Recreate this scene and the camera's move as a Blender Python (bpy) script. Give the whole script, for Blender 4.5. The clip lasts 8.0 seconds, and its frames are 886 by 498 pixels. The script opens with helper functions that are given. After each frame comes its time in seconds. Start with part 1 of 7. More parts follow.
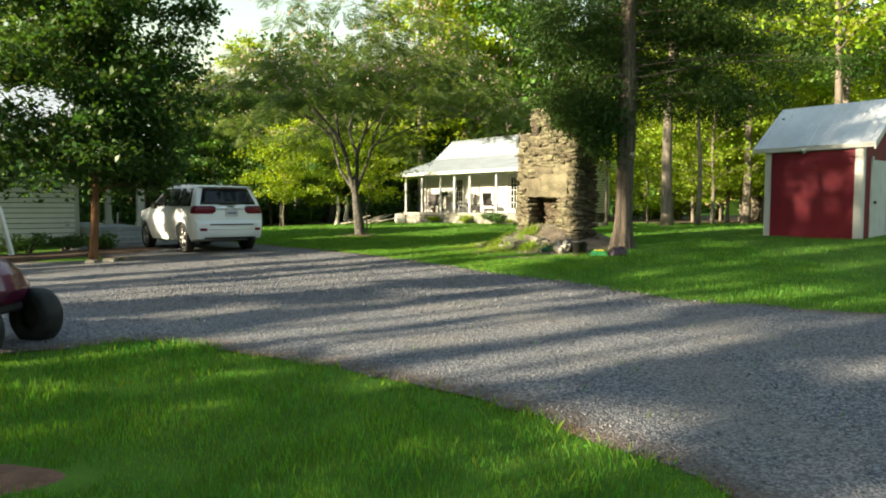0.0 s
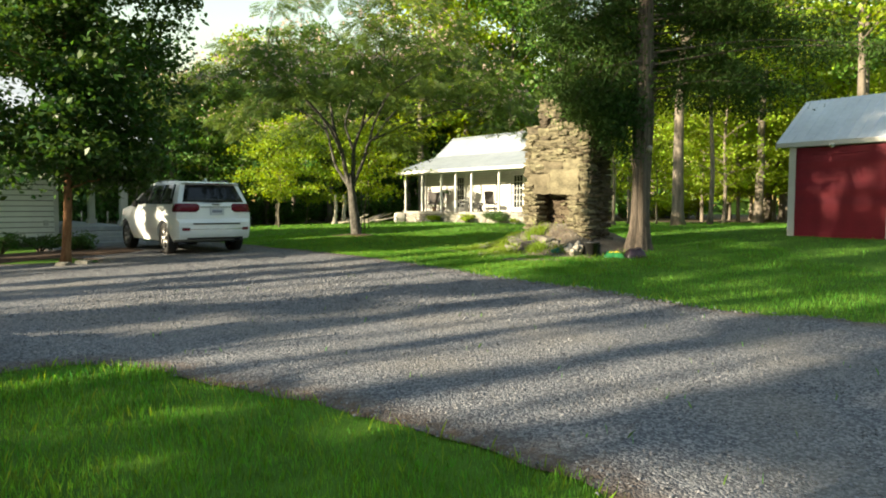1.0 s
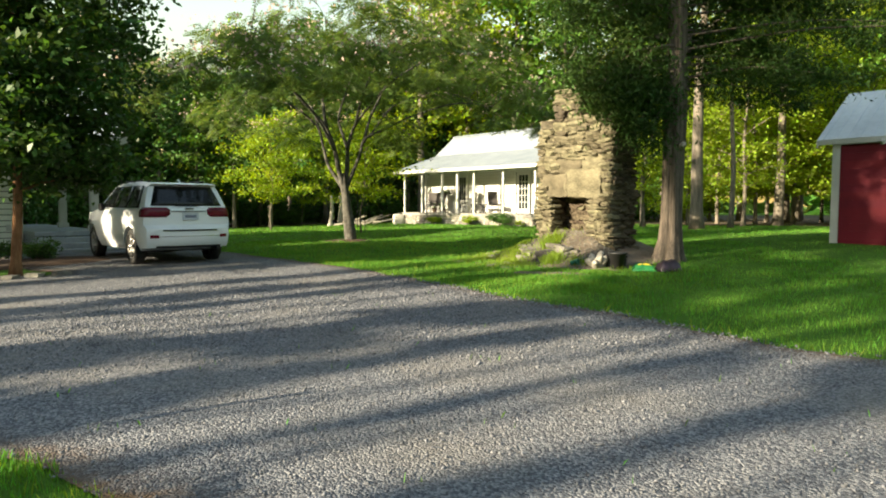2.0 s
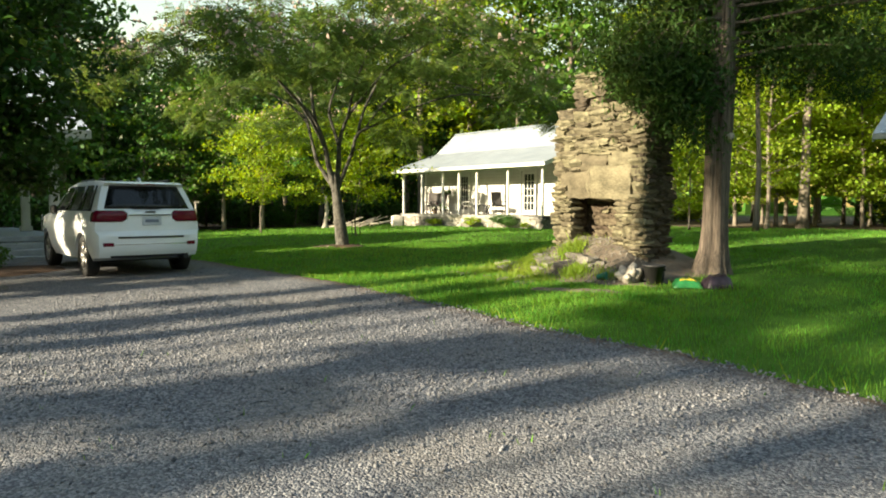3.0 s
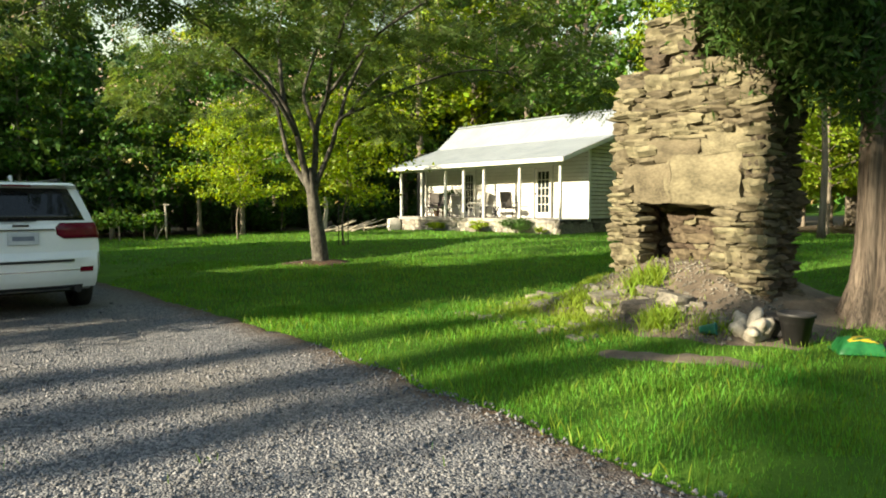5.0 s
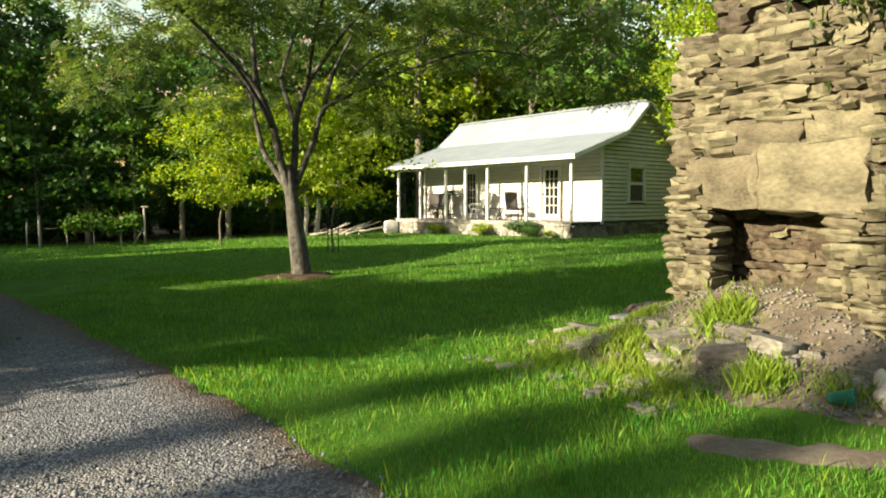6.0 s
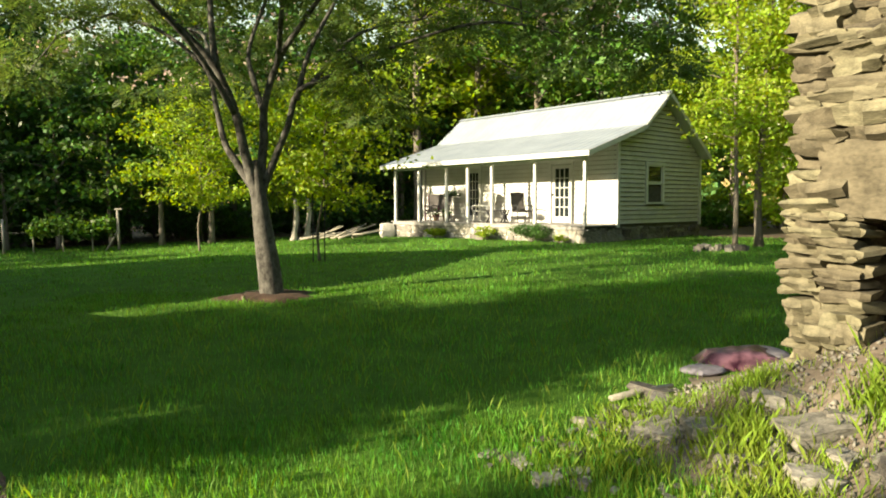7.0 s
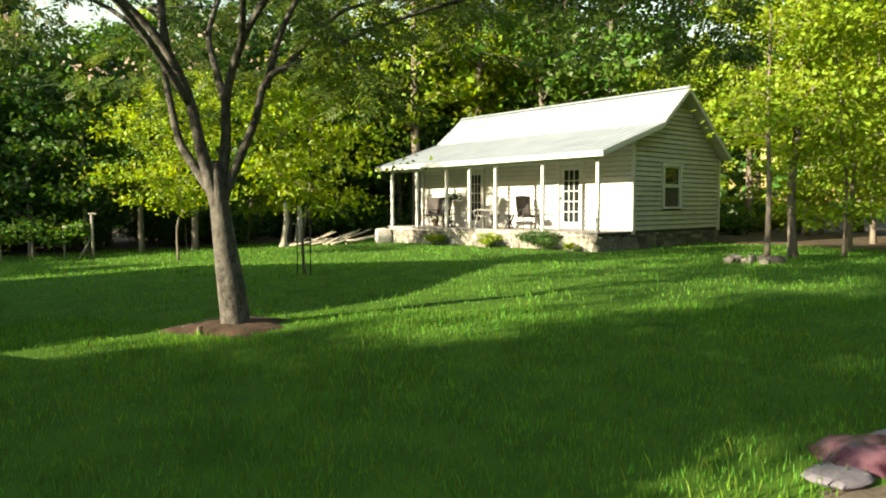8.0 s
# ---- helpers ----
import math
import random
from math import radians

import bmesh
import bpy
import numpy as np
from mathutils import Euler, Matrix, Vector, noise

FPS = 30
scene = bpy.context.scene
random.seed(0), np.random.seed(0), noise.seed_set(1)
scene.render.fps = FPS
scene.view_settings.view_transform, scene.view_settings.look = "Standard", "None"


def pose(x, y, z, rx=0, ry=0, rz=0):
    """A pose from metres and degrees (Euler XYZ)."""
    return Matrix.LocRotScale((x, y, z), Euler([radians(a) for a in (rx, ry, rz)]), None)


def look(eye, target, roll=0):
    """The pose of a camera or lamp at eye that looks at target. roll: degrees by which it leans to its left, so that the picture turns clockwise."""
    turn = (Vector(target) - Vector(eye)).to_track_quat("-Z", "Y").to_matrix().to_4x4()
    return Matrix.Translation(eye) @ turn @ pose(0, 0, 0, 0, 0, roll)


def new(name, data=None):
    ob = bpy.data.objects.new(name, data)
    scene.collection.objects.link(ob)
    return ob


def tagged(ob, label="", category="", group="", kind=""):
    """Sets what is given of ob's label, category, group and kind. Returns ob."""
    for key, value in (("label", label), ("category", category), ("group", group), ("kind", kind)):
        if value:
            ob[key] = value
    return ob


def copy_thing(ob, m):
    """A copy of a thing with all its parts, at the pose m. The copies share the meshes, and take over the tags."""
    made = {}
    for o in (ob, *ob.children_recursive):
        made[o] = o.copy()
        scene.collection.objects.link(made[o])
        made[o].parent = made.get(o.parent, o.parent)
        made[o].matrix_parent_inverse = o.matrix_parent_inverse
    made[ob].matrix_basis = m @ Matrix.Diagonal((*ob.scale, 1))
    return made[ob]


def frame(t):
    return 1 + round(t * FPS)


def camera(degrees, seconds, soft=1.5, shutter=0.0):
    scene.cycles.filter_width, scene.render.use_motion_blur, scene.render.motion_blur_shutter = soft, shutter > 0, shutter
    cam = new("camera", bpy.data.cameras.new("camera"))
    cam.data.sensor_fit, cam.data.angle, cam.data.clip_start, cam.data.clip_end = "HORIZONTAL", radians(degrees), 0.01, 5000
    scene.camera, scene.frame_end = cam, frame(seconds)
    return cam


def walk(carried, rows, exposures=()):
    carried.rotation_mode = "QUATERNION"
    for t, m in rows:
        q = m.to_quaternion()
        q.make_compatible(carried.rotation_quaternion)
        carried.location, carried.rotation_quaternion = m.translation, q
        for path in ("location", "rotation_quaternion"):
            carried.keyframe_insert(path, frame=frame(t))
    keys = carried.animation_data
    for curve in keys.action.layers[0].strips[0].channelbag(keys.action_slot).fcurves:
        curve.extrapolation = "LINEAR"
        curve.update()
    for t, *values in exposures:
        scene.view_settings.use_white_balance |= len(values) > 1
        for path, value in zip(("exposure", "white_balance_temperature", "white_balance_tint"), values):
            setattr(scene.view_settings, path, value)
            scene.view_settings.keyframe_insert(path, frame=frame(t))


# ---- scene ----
# camera and its walk
cam = camera(66.0, 8.0, soft=1.9)
PATH = [
    (0.0, 0.000, 0.000, 1.630, 0.00, -3.52, -0.14),
    (0.5, -0.001, 0.497, 1.604, 0.02, -3.54, -0.15),
    (1.0, -0.026, 1.206, 1.599, 0.02, -3.58, -0.16),
    (1.5, -0.062, 2.076, 1.652, 0.01, -3.64, -0.17),
    (3.0, -0.122, 4.970, 1.750, 0.03, -3.64, -0.18),
    (3.5, -0.154, 5.927, 1.783, 0.05, -3.67, -0.16),
    (4.0, -0.183, 6.876, 1.812, 0.03, -3.67, -0.12),
    (4.5, -0.205, 7.839, 1.841, 0.04, -3.69, -0.04),
    (6.0, -0.268, 10.944, 1.934, -0.01, -3.73, 0.15),
    (6.5, -0.283, 12.051, 1.964, -0.03, -3.71, 0.21),
    (7.0, -0.280, 13.160, 1.986, -0.01, -3.71, 0.23),
    (7.5, -0.296, 14.166, 2.046, -0.05, -3.72, 0.22),
    (8.0, -0.303, 14.967, 2.099, -0.08, -3.62, 0.20),
]
EXPOSURES = [(0.0, 1.96), (3.5, 1.94), (4.5, 1.88), (6.0, 1.82), (7.0, 1.84), (8.0, 1.96)]
walk(cam, [(t, pose(x, y, z, 90 + pitch, roll, yaw)) for t, x, y, z, yaw, pitch, roll in PATH], EXPOSURES)

# sky and sun: a low evening sun behind the camera's left shoulder
SUN_EL, SUN_AZ = radians(18.0), math.atan2(-0.875, -0.485)
world = bpy.data.worlds.new("evening_sky")
scene.world = world
world.use_nodes = True
wn = world.node_tree.nodes
sky = wn.new("ShaderNodeTexSky")
sky.sky_type, sky.sun_disc = "NISHITA", False
sky.sun_elevation, sky.sun_rotation = SUN_EL, SUN_AZ
sky.air_density, sky.dust_density, sky.ozone_density = 2.0, 1.3, 1.0
wn["Background"].inputs[1].default_value = 0.090
world.node_tree.links.new(sky.outputs[0], wn["Background"].inputs[0])
sun = new("sun", bpy.data.lights.new("sun", "SUN"))
sun.data.energy, sun.data.angle, sun.data.color = 5.0, radians(0.6), (1.0, 0.86, 0.60)
SUN_TO = Vector((math.sin(SUN_AZ) * math.cos(SUN_EL), math.cos(SUN_AZ) * math.cos(SUN_EL), math.sin(SUN_EL)))
sun.matrix_world = look(SUN_TO * 60, (0, 0, 0))


# ---- materials ----
def material(name, colour_a, colour_b, scale=4.0, rough=0.8, bump=0.0, bump_scale=40.0, spread=0.0, metal=0.0, detail=6.0,
             stretch=(1, 1, 1), island=False, fine=0.35, spec=0.3, translucent=0.0, coat=0.0):
    """A procedural surface: two colours mixed by coarse and fine noise, a shift of value per object or island, a bump."""
    m = bpy.data.materials.new(name)
    m.use_nodes = True
    n, l = m.node_tree.nodes, m.node_tree.links
    b = n["Principled BSDF"]
    tc, mp = n.new("ShaderNodeTexCoord"), n.new("ShaderNodeMapping")
    mp.inputs["Scale"].default_value = stretch
    l.new(tc.outputs["Object"], mp.inputs[0])
    coarse, small = n.new("ShaderNodeTexNoise"), n.new("ShaderNodeTexNoise")
    coarse.inputs["Scale"].default_value, coarse.inputs["Detail"].default_value = scale, detail
    small.inputs["Scale"].default_value, small.inputs["Detail"].default_value = bump_scale, 4.0
    l.new(mp.outputs[0], coarse.inputs[0]), l.new(mp.outputs[0], small.inputs[0])
    blend = n.new("ShaderNodeMix")
    blend.data_type = "FLOAT"
    blend.inputs[0].default_value = fine
    l.new(coarse.outputs[0], blend.inputs[2]), l.new(small.outputs[0], blend.inputs[3])
    ramp = n.new("ShaderNodeValToRGB")
    ramp.color_ramp.elements[0].position, ramp.color_ramp.elements[1].position = 0.36, 0.64
    ramp.color_ramp.elements[0].color, ramp.color_ramp.elements[1].color = (*colour_a, 1), (*colour_b, 1)
    l.new(blend.outputs[0], ramp.inputs[0])
    colour = ramp.outputs[0]
    if spread:
        src = n.new("ShaderNodeNewGeometry").outputs["Random Per Island"] if island else n.new("ShaderNodeObjectInfo").outputs["Random"]
        mr, hsv, hm = n.new("ShaderNodeMapRange"), n.new("ShaderNodeHueSaturation"), n.new("ShaderNodeMapRange")
        mr.inputs[3].default_value, mr.inputs[4].default_value = 1 - spread, 1 + spread
        hm.inputs[3].default_value, hm.inputs[4].default_value = 0.5 - 0.05 * spread, 0.5 + 0.05 * spread
        l.new(src, mr.inputs[0]), l.new(mr.outputs[0], hsv.inputs["Value"]), l.new(src, hm.inputs[0]), l.new(hm.outputs[0], hsv.inputs["Hue"])
        l.new(colour, hsv.inputs["Color"])
        colour = hsv.outputs[0]
    l.new(colour, b.inputs["Base Color"])
    b.inputs["Roughness"].default_value, b.inputs["Metallic"].default_value = rough, metal
    b.inputs["Specular IOR Level"].default_value, b.inputs["Coat Weight"].default_value = spec, coat
    if bump:
        bp = n.new("ShaderNodeBump")
        bp.inputs["Strength"].default_value, bp.inputs["Distance"].default_value = bump, 0.02
        l.new(blend.outputs[0], bp.inputs["Height"]), l.new(bp.outputs[0], b.inputs["Normal"])
    if translucent:
        tr, mx = n.new("ShaderNodeBsdfTranslucent"), n.new("ShaderNodeMixShader")
        hs = n.new("ShaderNodeHueSaturation")
        hs.inputs["Hue"].default_value, hs.inputs["Saturation"].default_value, hs.inputs["Value"].default_value = 0.48, 1.1, 1.5
        l.new(colour, hs.inputs["Color"]), l.new(hs.outputs[0], tr.inputs[0])
        mx.inputs[0].default_value = translucent
        l.new(b.outputs[0], mx.inputs[1]), l.new(tr.outputs[0], mx.inputs[2]), l.new(mx.outputs[0], n["Material Output"].inputs[0])
    return m


def glass(name, tint, rough=0.03):
    m = bpy.data.materials.new(name)
    m.use_nodes = True
    b = m.node_tree.nodes["Principled BSDF"]
    b.inputs["Base Color"].default_value, b.inputs["Roughness"].default_value = (*tint, 1), rough
    b.inputs["Transmission Weight"].default_value, b.inputs["IOR"].default_value = 1.0, 1.45
    return m


LAWN = material("lawn_soil", (0.027, 0.072, 0.008), (0.095, 0.195, 0.021), 2.2, 0.95, 1.0, 130, spec=0.1, fine=0.68)
GRASS = material("grass_blade", (0.046, 0.160, 0.017), (0.150, 0.295, 0.034), 1.5, 0.55, spread=0.5, island=True, translucent=0.4, spec=0.25)
GRASS_DRY = material("grass_seed", (0.12, 0.21, 0.018), (0.20, 0.27, 0.03), 0.5, 0.6, spread=0.3, island=True, translucent=0.4)


def gravel_material():
    """Crushed stone: cells of their own grey with a rounded relief, dusty tracks, and brown earth along the verge."""
    m = bpy.data.materials.new("crushed_gravel")
    m.use_nodes = True
    n, l = m.node_tree.nodes, m.node_tree.links
    b = n["Principled BSDF"]
    tc = n.new("ShaderNodeTexCoord")
    cells, tint, wide, wide_mix = n.new("ShaderNodeTexVoronoi"), n.new("ShaderNodeValToRGB"), n.new("ShaderNodeTexNoise"), n.new("ShaderNodeMix")
    cells.inputs["Scale"].default_value = 62
    wide.inputs["Scale"].default_value, wide.inputs["Detail"].default_value = 0.7, 7
    l.new(tc.outputs["Object"], cells.inputs["Vector"]), l.new(tc.outputs["Object"], wide.inputs["Vector"])
    sep = n.new("ShaderNodeSeparateColor")
    l.new(cells.outputs["Color"], sep.inputs[0]), l.new(sep.outputs[0], tint.inputs[0])
    e = tint.color_ramp.elements
    e[0].color, e[1].color = (0.052, 0.055, 0.067, 1), (0.255, 0.254, 0.262, 1)
    e.new(0.5).color = (0.118, 0.121, 0.136, 1)
    dust = n.new("ShaderNodeValToRGB")
    dust.color_ramp.elements[0].position, dust.color_ramp.elements[1].position = 0.48, 0.72
    dust.color_ramp.elements[0].color, dust.color_ramp.elements[1].color = (0, 0, 0, 1), (0.45, 0.45, 0.45, 1)
    l.new(wide.outputs[0], dust.inputs[0])
    wide_mix.data_type = "RGBA"
    wide_mix.inputs[7].default_value = (0.215, 0.19, 0.16, 1)
    l.new(dust.outputs[0], wide_mix.inputs[0]), l.new(tint.outputs[0], wide_mix.inputs[6])
    verge, edge = n.new("ShaderNodeAttribute"), n.new("ShaderNodeMix")
    verge.attribute_name = "verge"
    edge.data_type = "RGBA"
    edge.inputs[7].default_value = (0.10, 0.066, 0.042, 1)
    ragged = n.new("ShaderNodeMath")
    ragged.operation = "MULTIPLY"
    fineN = n.new("ShaderNodeTexNoise")
    fineN.inputs["Scale"].default_value = 9
    l.new(tc.outputs["Object"], fineN.inputs["Vector"])
    l.new(verge.outputs["Fac"], ragged.inputs[0]), l.new(fineN.outputs[0], ragged.inputs[1])
    l.new(ragged.outputs[0], edge.inputs[0]), l.new(wide_mix.outputs[2], edge.inputs[6]), l.new(edge.outputs[2], b.inputs["Base Color"])
    bp = n.new("ShaderNodeBump")
    bp.invert = True
    bp.inputs["Strength"].default_value, bp.inputs["Distance"].default_value = 1.0, 0.015
    l.new(cells.outputs["Distance"], bp.inputs["Height"]), l.new(bp.outputs[0], b.inputs["Normal"])
    b.inputs["Roughness"].default_value, b.inputs["Specular IOR Level"].default_value = 0.95, 0.2
    return m


GRAVEL = gravel_material()
GRAVEL_STONE = material("gravel_stone", (0.080, 0.083, 0.096), (0.205, 0.206, 0.218), 3, 0.9, spread=0.4, island=True)
SOIL = material("bare_soil", (0.075, 0.058, 0.043), (0.175, 0.142, 0.108), 3, 1.0, 0.8, 30)
MULCH = material("bark_mulch", (0.026, 0.016, 0.010), (0.080, 0.046, 0.028), 9, 1.0, 1.0, 60)
STONE = material("sandstone", (0.072, 0.064, 0.042), (0.190, 0.168, 0.110), 2.2, 0.95, 0.8, 20, spread=0.25, spec=0.15)
# sandstone darkened for shade on flank and top, with some dark lichen
STONE_SHADED = material("shade_dark_sandstone", (0.035, 0.032, 0.024), (0.12, 0.10, 0.07), 4, 0.95, 0.8, 20, spread=0.3, spec=0.15)
STONE_SOOT = material("sooty_sandstone", (0.032, 0.025, 0.018), (0.110, 0.086, 0.060), 4, 0.95, 0.8, 20, spread=0.3, spec=0.15)
STONE_GREY = material("field_stone", (0.13, 0.12, 0.105), (0.29, 0.27, 0.235), 5, 0.95, 0.6, 22, spread=0.35, spec=0.15)
STONE_DARK = material("dark_field_stone", (0.075, 0.070, 0.062), (0.205, 0.188, 0.160), 5, 0.95, 0.6, 22, spread=0.4, spec=0.15)
CLAY = material("clay_joint", (0.05, 0.036, 0.022), (0.11, 0.08, 0.05), 6, 1.0, 0.8, 30)
LIME = material("lime_mortar", (0.40, 0.38, 0.34), (0.58, 0.55, 0.50), 6, 1.0, 0.5, 30)
WHITE = material("white_paint", (0.47, 0.468, 0.447), (0.56, 0.557, 0.537), 3, 0.6, 0.12, 60)
CREAM = material("cream_clapboard", (0.37, 0.362, 0.315), (0.47, 0.46, 0.405), 2.5, 0.7, 0.15, 50, spread=0.05)
TIN = material("tin_roof", (0.225, 0.255, 0.29), (0.295, 0.325, 0.36), 1.2, 0.45, 0.1, 8, metal=0.12, spread=0.03)
TIN_SHED = material("shed_tin_roof", (0.50, 0.52, 0.56), (0.64, 0.66, 0.70), 1.2, 0.45, 0.1, 8, metal=0.25, spread=0.03)
RED = material("barn_red", (0.125, 0.005, 0.015), (0.185, 0.009, 0.023), 2.5, 0.6, 0.15, 40, spread=0.06)
DECK = material("grey_deck", (0.22, 0.21, 0.20), (0.34, 0.32, 0.30), 5, 0.85, 0.3, 40, spread=0.12, stretch=(1, 6, 6))
BARK = material("grey_bark", (0.09, 0.075, 0.06), (0.21, 0.18, 0.145), 3.5, 0.95, 1.0, 26, stretch=(3, 3, 0.5))
# mottled grey bark, darkened because the trunk's shade is put into the colour
BARK_MIMOSA = material("shade_dark_bark", (0.022, 0.020, 0.017), (0.125, 0.118, 0.102), 7, 0.95, 0.9, 30, stretch=(1.6, 1.6, 1.0))
BARK_CEDAR = material("shaggy_cedar_bark", (0.028, 0.022, 0.018), (0.180, 0.145, 0.115), 3.2, 0.95, 1.0, 16, stretch=(7, 7, 0.35), fine=0.5)
BARK_RED = material("reddish_bark", (0.14, 0.065, 0.03), (0.30, 0.16, 0.08), 5, 0.9, 0.8, 26, stretch=(2, 2, 0.5))
BARK_PALE = material("pale_bark", (0.22, 0.20, 0.16), (0.42, 0.38, 0.31), 3, 0.9, 0.8, 24, stretch=(2, 2, 0.6))
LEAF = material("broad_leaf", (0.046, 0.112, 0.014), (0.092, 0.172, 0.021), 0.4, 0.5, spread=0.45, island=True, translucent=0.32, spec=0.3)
# pale and deep leaf tones, which in the woods also carry sun and shade
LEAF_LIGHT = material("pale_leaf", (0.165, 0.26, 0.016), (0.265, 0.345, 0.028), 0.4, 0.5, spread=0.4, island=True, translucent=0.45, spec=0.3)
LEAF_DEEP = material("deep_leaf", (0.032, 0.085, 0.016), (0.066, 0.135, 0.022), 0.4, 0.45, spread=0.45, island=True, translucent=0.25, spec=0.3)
# a darker deep leaf: the shade over the bed tree is put into its colour
LEAF_BED = material("shade_dark_leaf", (0.024, 0.066, 0.011), (0.056, 0.110, 0.017), 0.4, 0.45, spread=0.4, island=True, translucent=0.35, spec=0.3)
LEAF_MIMOSA = material("feathery_leaf", (0.050, 0.092, 0.019), (0.110, 0.160, 0.034), 0.4, 0.55, spread=0.4, island=True, translucent=0.45, spec=0.25)
LEAF_CEDAR = material("cedar_spray", (0.022, 0.055, 0.010), (0.050, 0.090, 0.016), 0.5, 0.6, spread=0.4, island=True, translucent=0.25, spec=0.2)
BLOSSOM = material("pink_blossom", (0.34, 0.25, 0.20), (0.50, 0.40, 0.32), 2, 0.7, spread=0.2, island=True, translucent=0.4)
BLACK = material("black_rubber", (0.012, 0.012, 0.012), (0.03, 0.03, 0.03), 8, 0.75, 0.3, 60)
DARK = material("dark_interior", (0.010, 0.011, 0.012), (0.02, 0.021, 0.022), 3, 0.5)
PANE = material("dark_window_pane", (0.010, 0.014, 0.016), (0.022, 0.028, 0.030), 2, 0.06, spec=0.35)


# ---- mesh helpers ----
def part(name, bm, mat, parent=None, label="", smooth=False, at=None):
    """Links a bmesh as one mesh object, under a thing or a part."""
    me = bpy.data.meshes.new(name)
    bmesh.ops.recalc_face_normals(bm, faces=bm.faces)
    bm.to_mesh(me)
    bm.free()
    if smooth:
        me.polygons.foreach_set("use_smooth", [True] * len(me.polygons))
    me.materials.append(mat)
    ob = new(name, me)
    if at is not None:
        ob.matrix_basis = at
    if parent is not None:
        ob.parent = parent
    if label:
        tagged(ob, label)
    return ob


def piece(name, me, parent, m):
    """One more object on a mesh that alike pieces share."""
    ob = new(name, me)
    ob.parent = parent
    ob.matrix_basis = m
    return ob


def thing(name, m, label, category, group="", kind=""):
    return tagged_at(new(name), m, label, category, group, kind)


def tagged_at(ob, m, label, category, group="", kind=""):
    ob.matrix_basis = m
    return tagged(ob, label, category, group, kind)


def block(bm, x0, x1, y0, y1, z0, z1, m=None):
    """A box between two corners, turned by m."""
    r = bmesh.ops.create_cube(bm, size=1)["verts"]
    for v in r:
        v.co = Vector((x0 + (v.co.x + 0.5) * (x1 - x0), y0 + (v.co.y + 0.5) * (y1 - y0), z0 + (v.co.z + 0.5) * (z1 - z0)))
        if m is not None:
            v.co = m @ v.co
    return r


def box(*a, m=None, bevel=0.0):
    bm = bmesh.new()
    block(bm, *a, m=m)
    if bevel:
        bmesh.ops.bevel(bm, geom=bm.edges[:], offset=bevel, segments=1, affect="EDGES")
    return bm


def prism(points, axis, a, b):
    """A closed outline of (u, v) swept along an axis from a to b: 'x' takes (y, z), 'y' takes (x, z), 'z' takes (x, y)."""
    bm = bmesh.new()
    put = {"x": lambda u, v, w: (w, u, v), "y": lambda u, v, w: (u, w, v), "z": lambda u, v, w: (u, v, w)}[axis]
    lo, hi = [bm.verts.new(put(u, v, a)) for u, v in points], [bm.verts.new(put(u, v, b)) for u, v in points]
    bm.faces.new(lo), bm.faces.new(hi)
    for i in range(len(points)):
        j = (i + 1) % len(points)
        bm.faces.new((lo[i], lo[j], hi[j], hi[i]))
    return bm


def tube(bm, pts, radii, n=8, rough=0.0, rng=None):
    """A tapered limb along a polyline."""
    rings, side = [], None
    for i, p in enumerate(pts):
        d = (Vector(pts[min(i + 1, len(pts) - 1)]) - Vector(pts[max(i - 1, 0)])).normalized()
        side = d.orthogonal().normalized() if side is None else (side - d * side.dot(d)).normalized()
        up = d.cross(side)
        ring = []
        for k in range(n):
            a = 2 * math.pi * k / n
            r = radii[i] * (1 + (rng.uniform(-rough, rough) if rng else 0))
            ring.append(bm.verts.new(Vector(p) + (side * math.cos(a) + up * math.sin(a)) * r))
        rings.append(ring)
    for a, b in zip(rings, rings[1:]):
        for k in range(n):
            f = bm.faces.new((a[k], a[(k + 1) % n], b[(k + 1) % n], b[k]))
            f.smooth = True
    bm.faces.new(rings[0][::-1]), bm.faces.new(rings[-1])


def curve_pts(pts, steps=4):
    """A smooth polyline through the points."""
    out, p = [], [Vector(q) for q in pts]
    for i in range(len(p) - 1):
        a, b, c, d = p[max(i - 1, 0)], p[i], p[i + 1], p[min(i + 2, len(p) - 1)]
        for s in range(steps):
            t = s / steps
            out.append(0.5 * ((2 * b) + (c - a) * t + (2 * a - 5 * b + 4 * c - d) * t * t + (3 * b - a - 3 * c + d) * t ** 3))
    return out + [p[-1]]


def quads(name, corners, mat):
    """A mesh of loose four-cornered faces from an array (n, 4, 3)."""
    n = len(corners)
    me = bpy.data.meshes.new(name)
    me.vertices.add(4 * n), me.loops.add(4 * n), me.polygons.add(n)
    me.vertices.foreach_set("co", np.ascontiguousarray(corners, dtype=np.float32).ravel())
    me.loops.foreach_set("vertex_index", np.arange(4 * n, dtype=np.int32))
    me.polygons.foreach_set("loop_start", np.arange(0, 4 * n, 4, dtype=np.int32))
    me.update(calc_edges=True)
    me.materials.append(mat)
    return me


def unit(v):
    return v / np.maximum(np.linalg.norm(v, axis=1, keepdims=True), 1e-6)


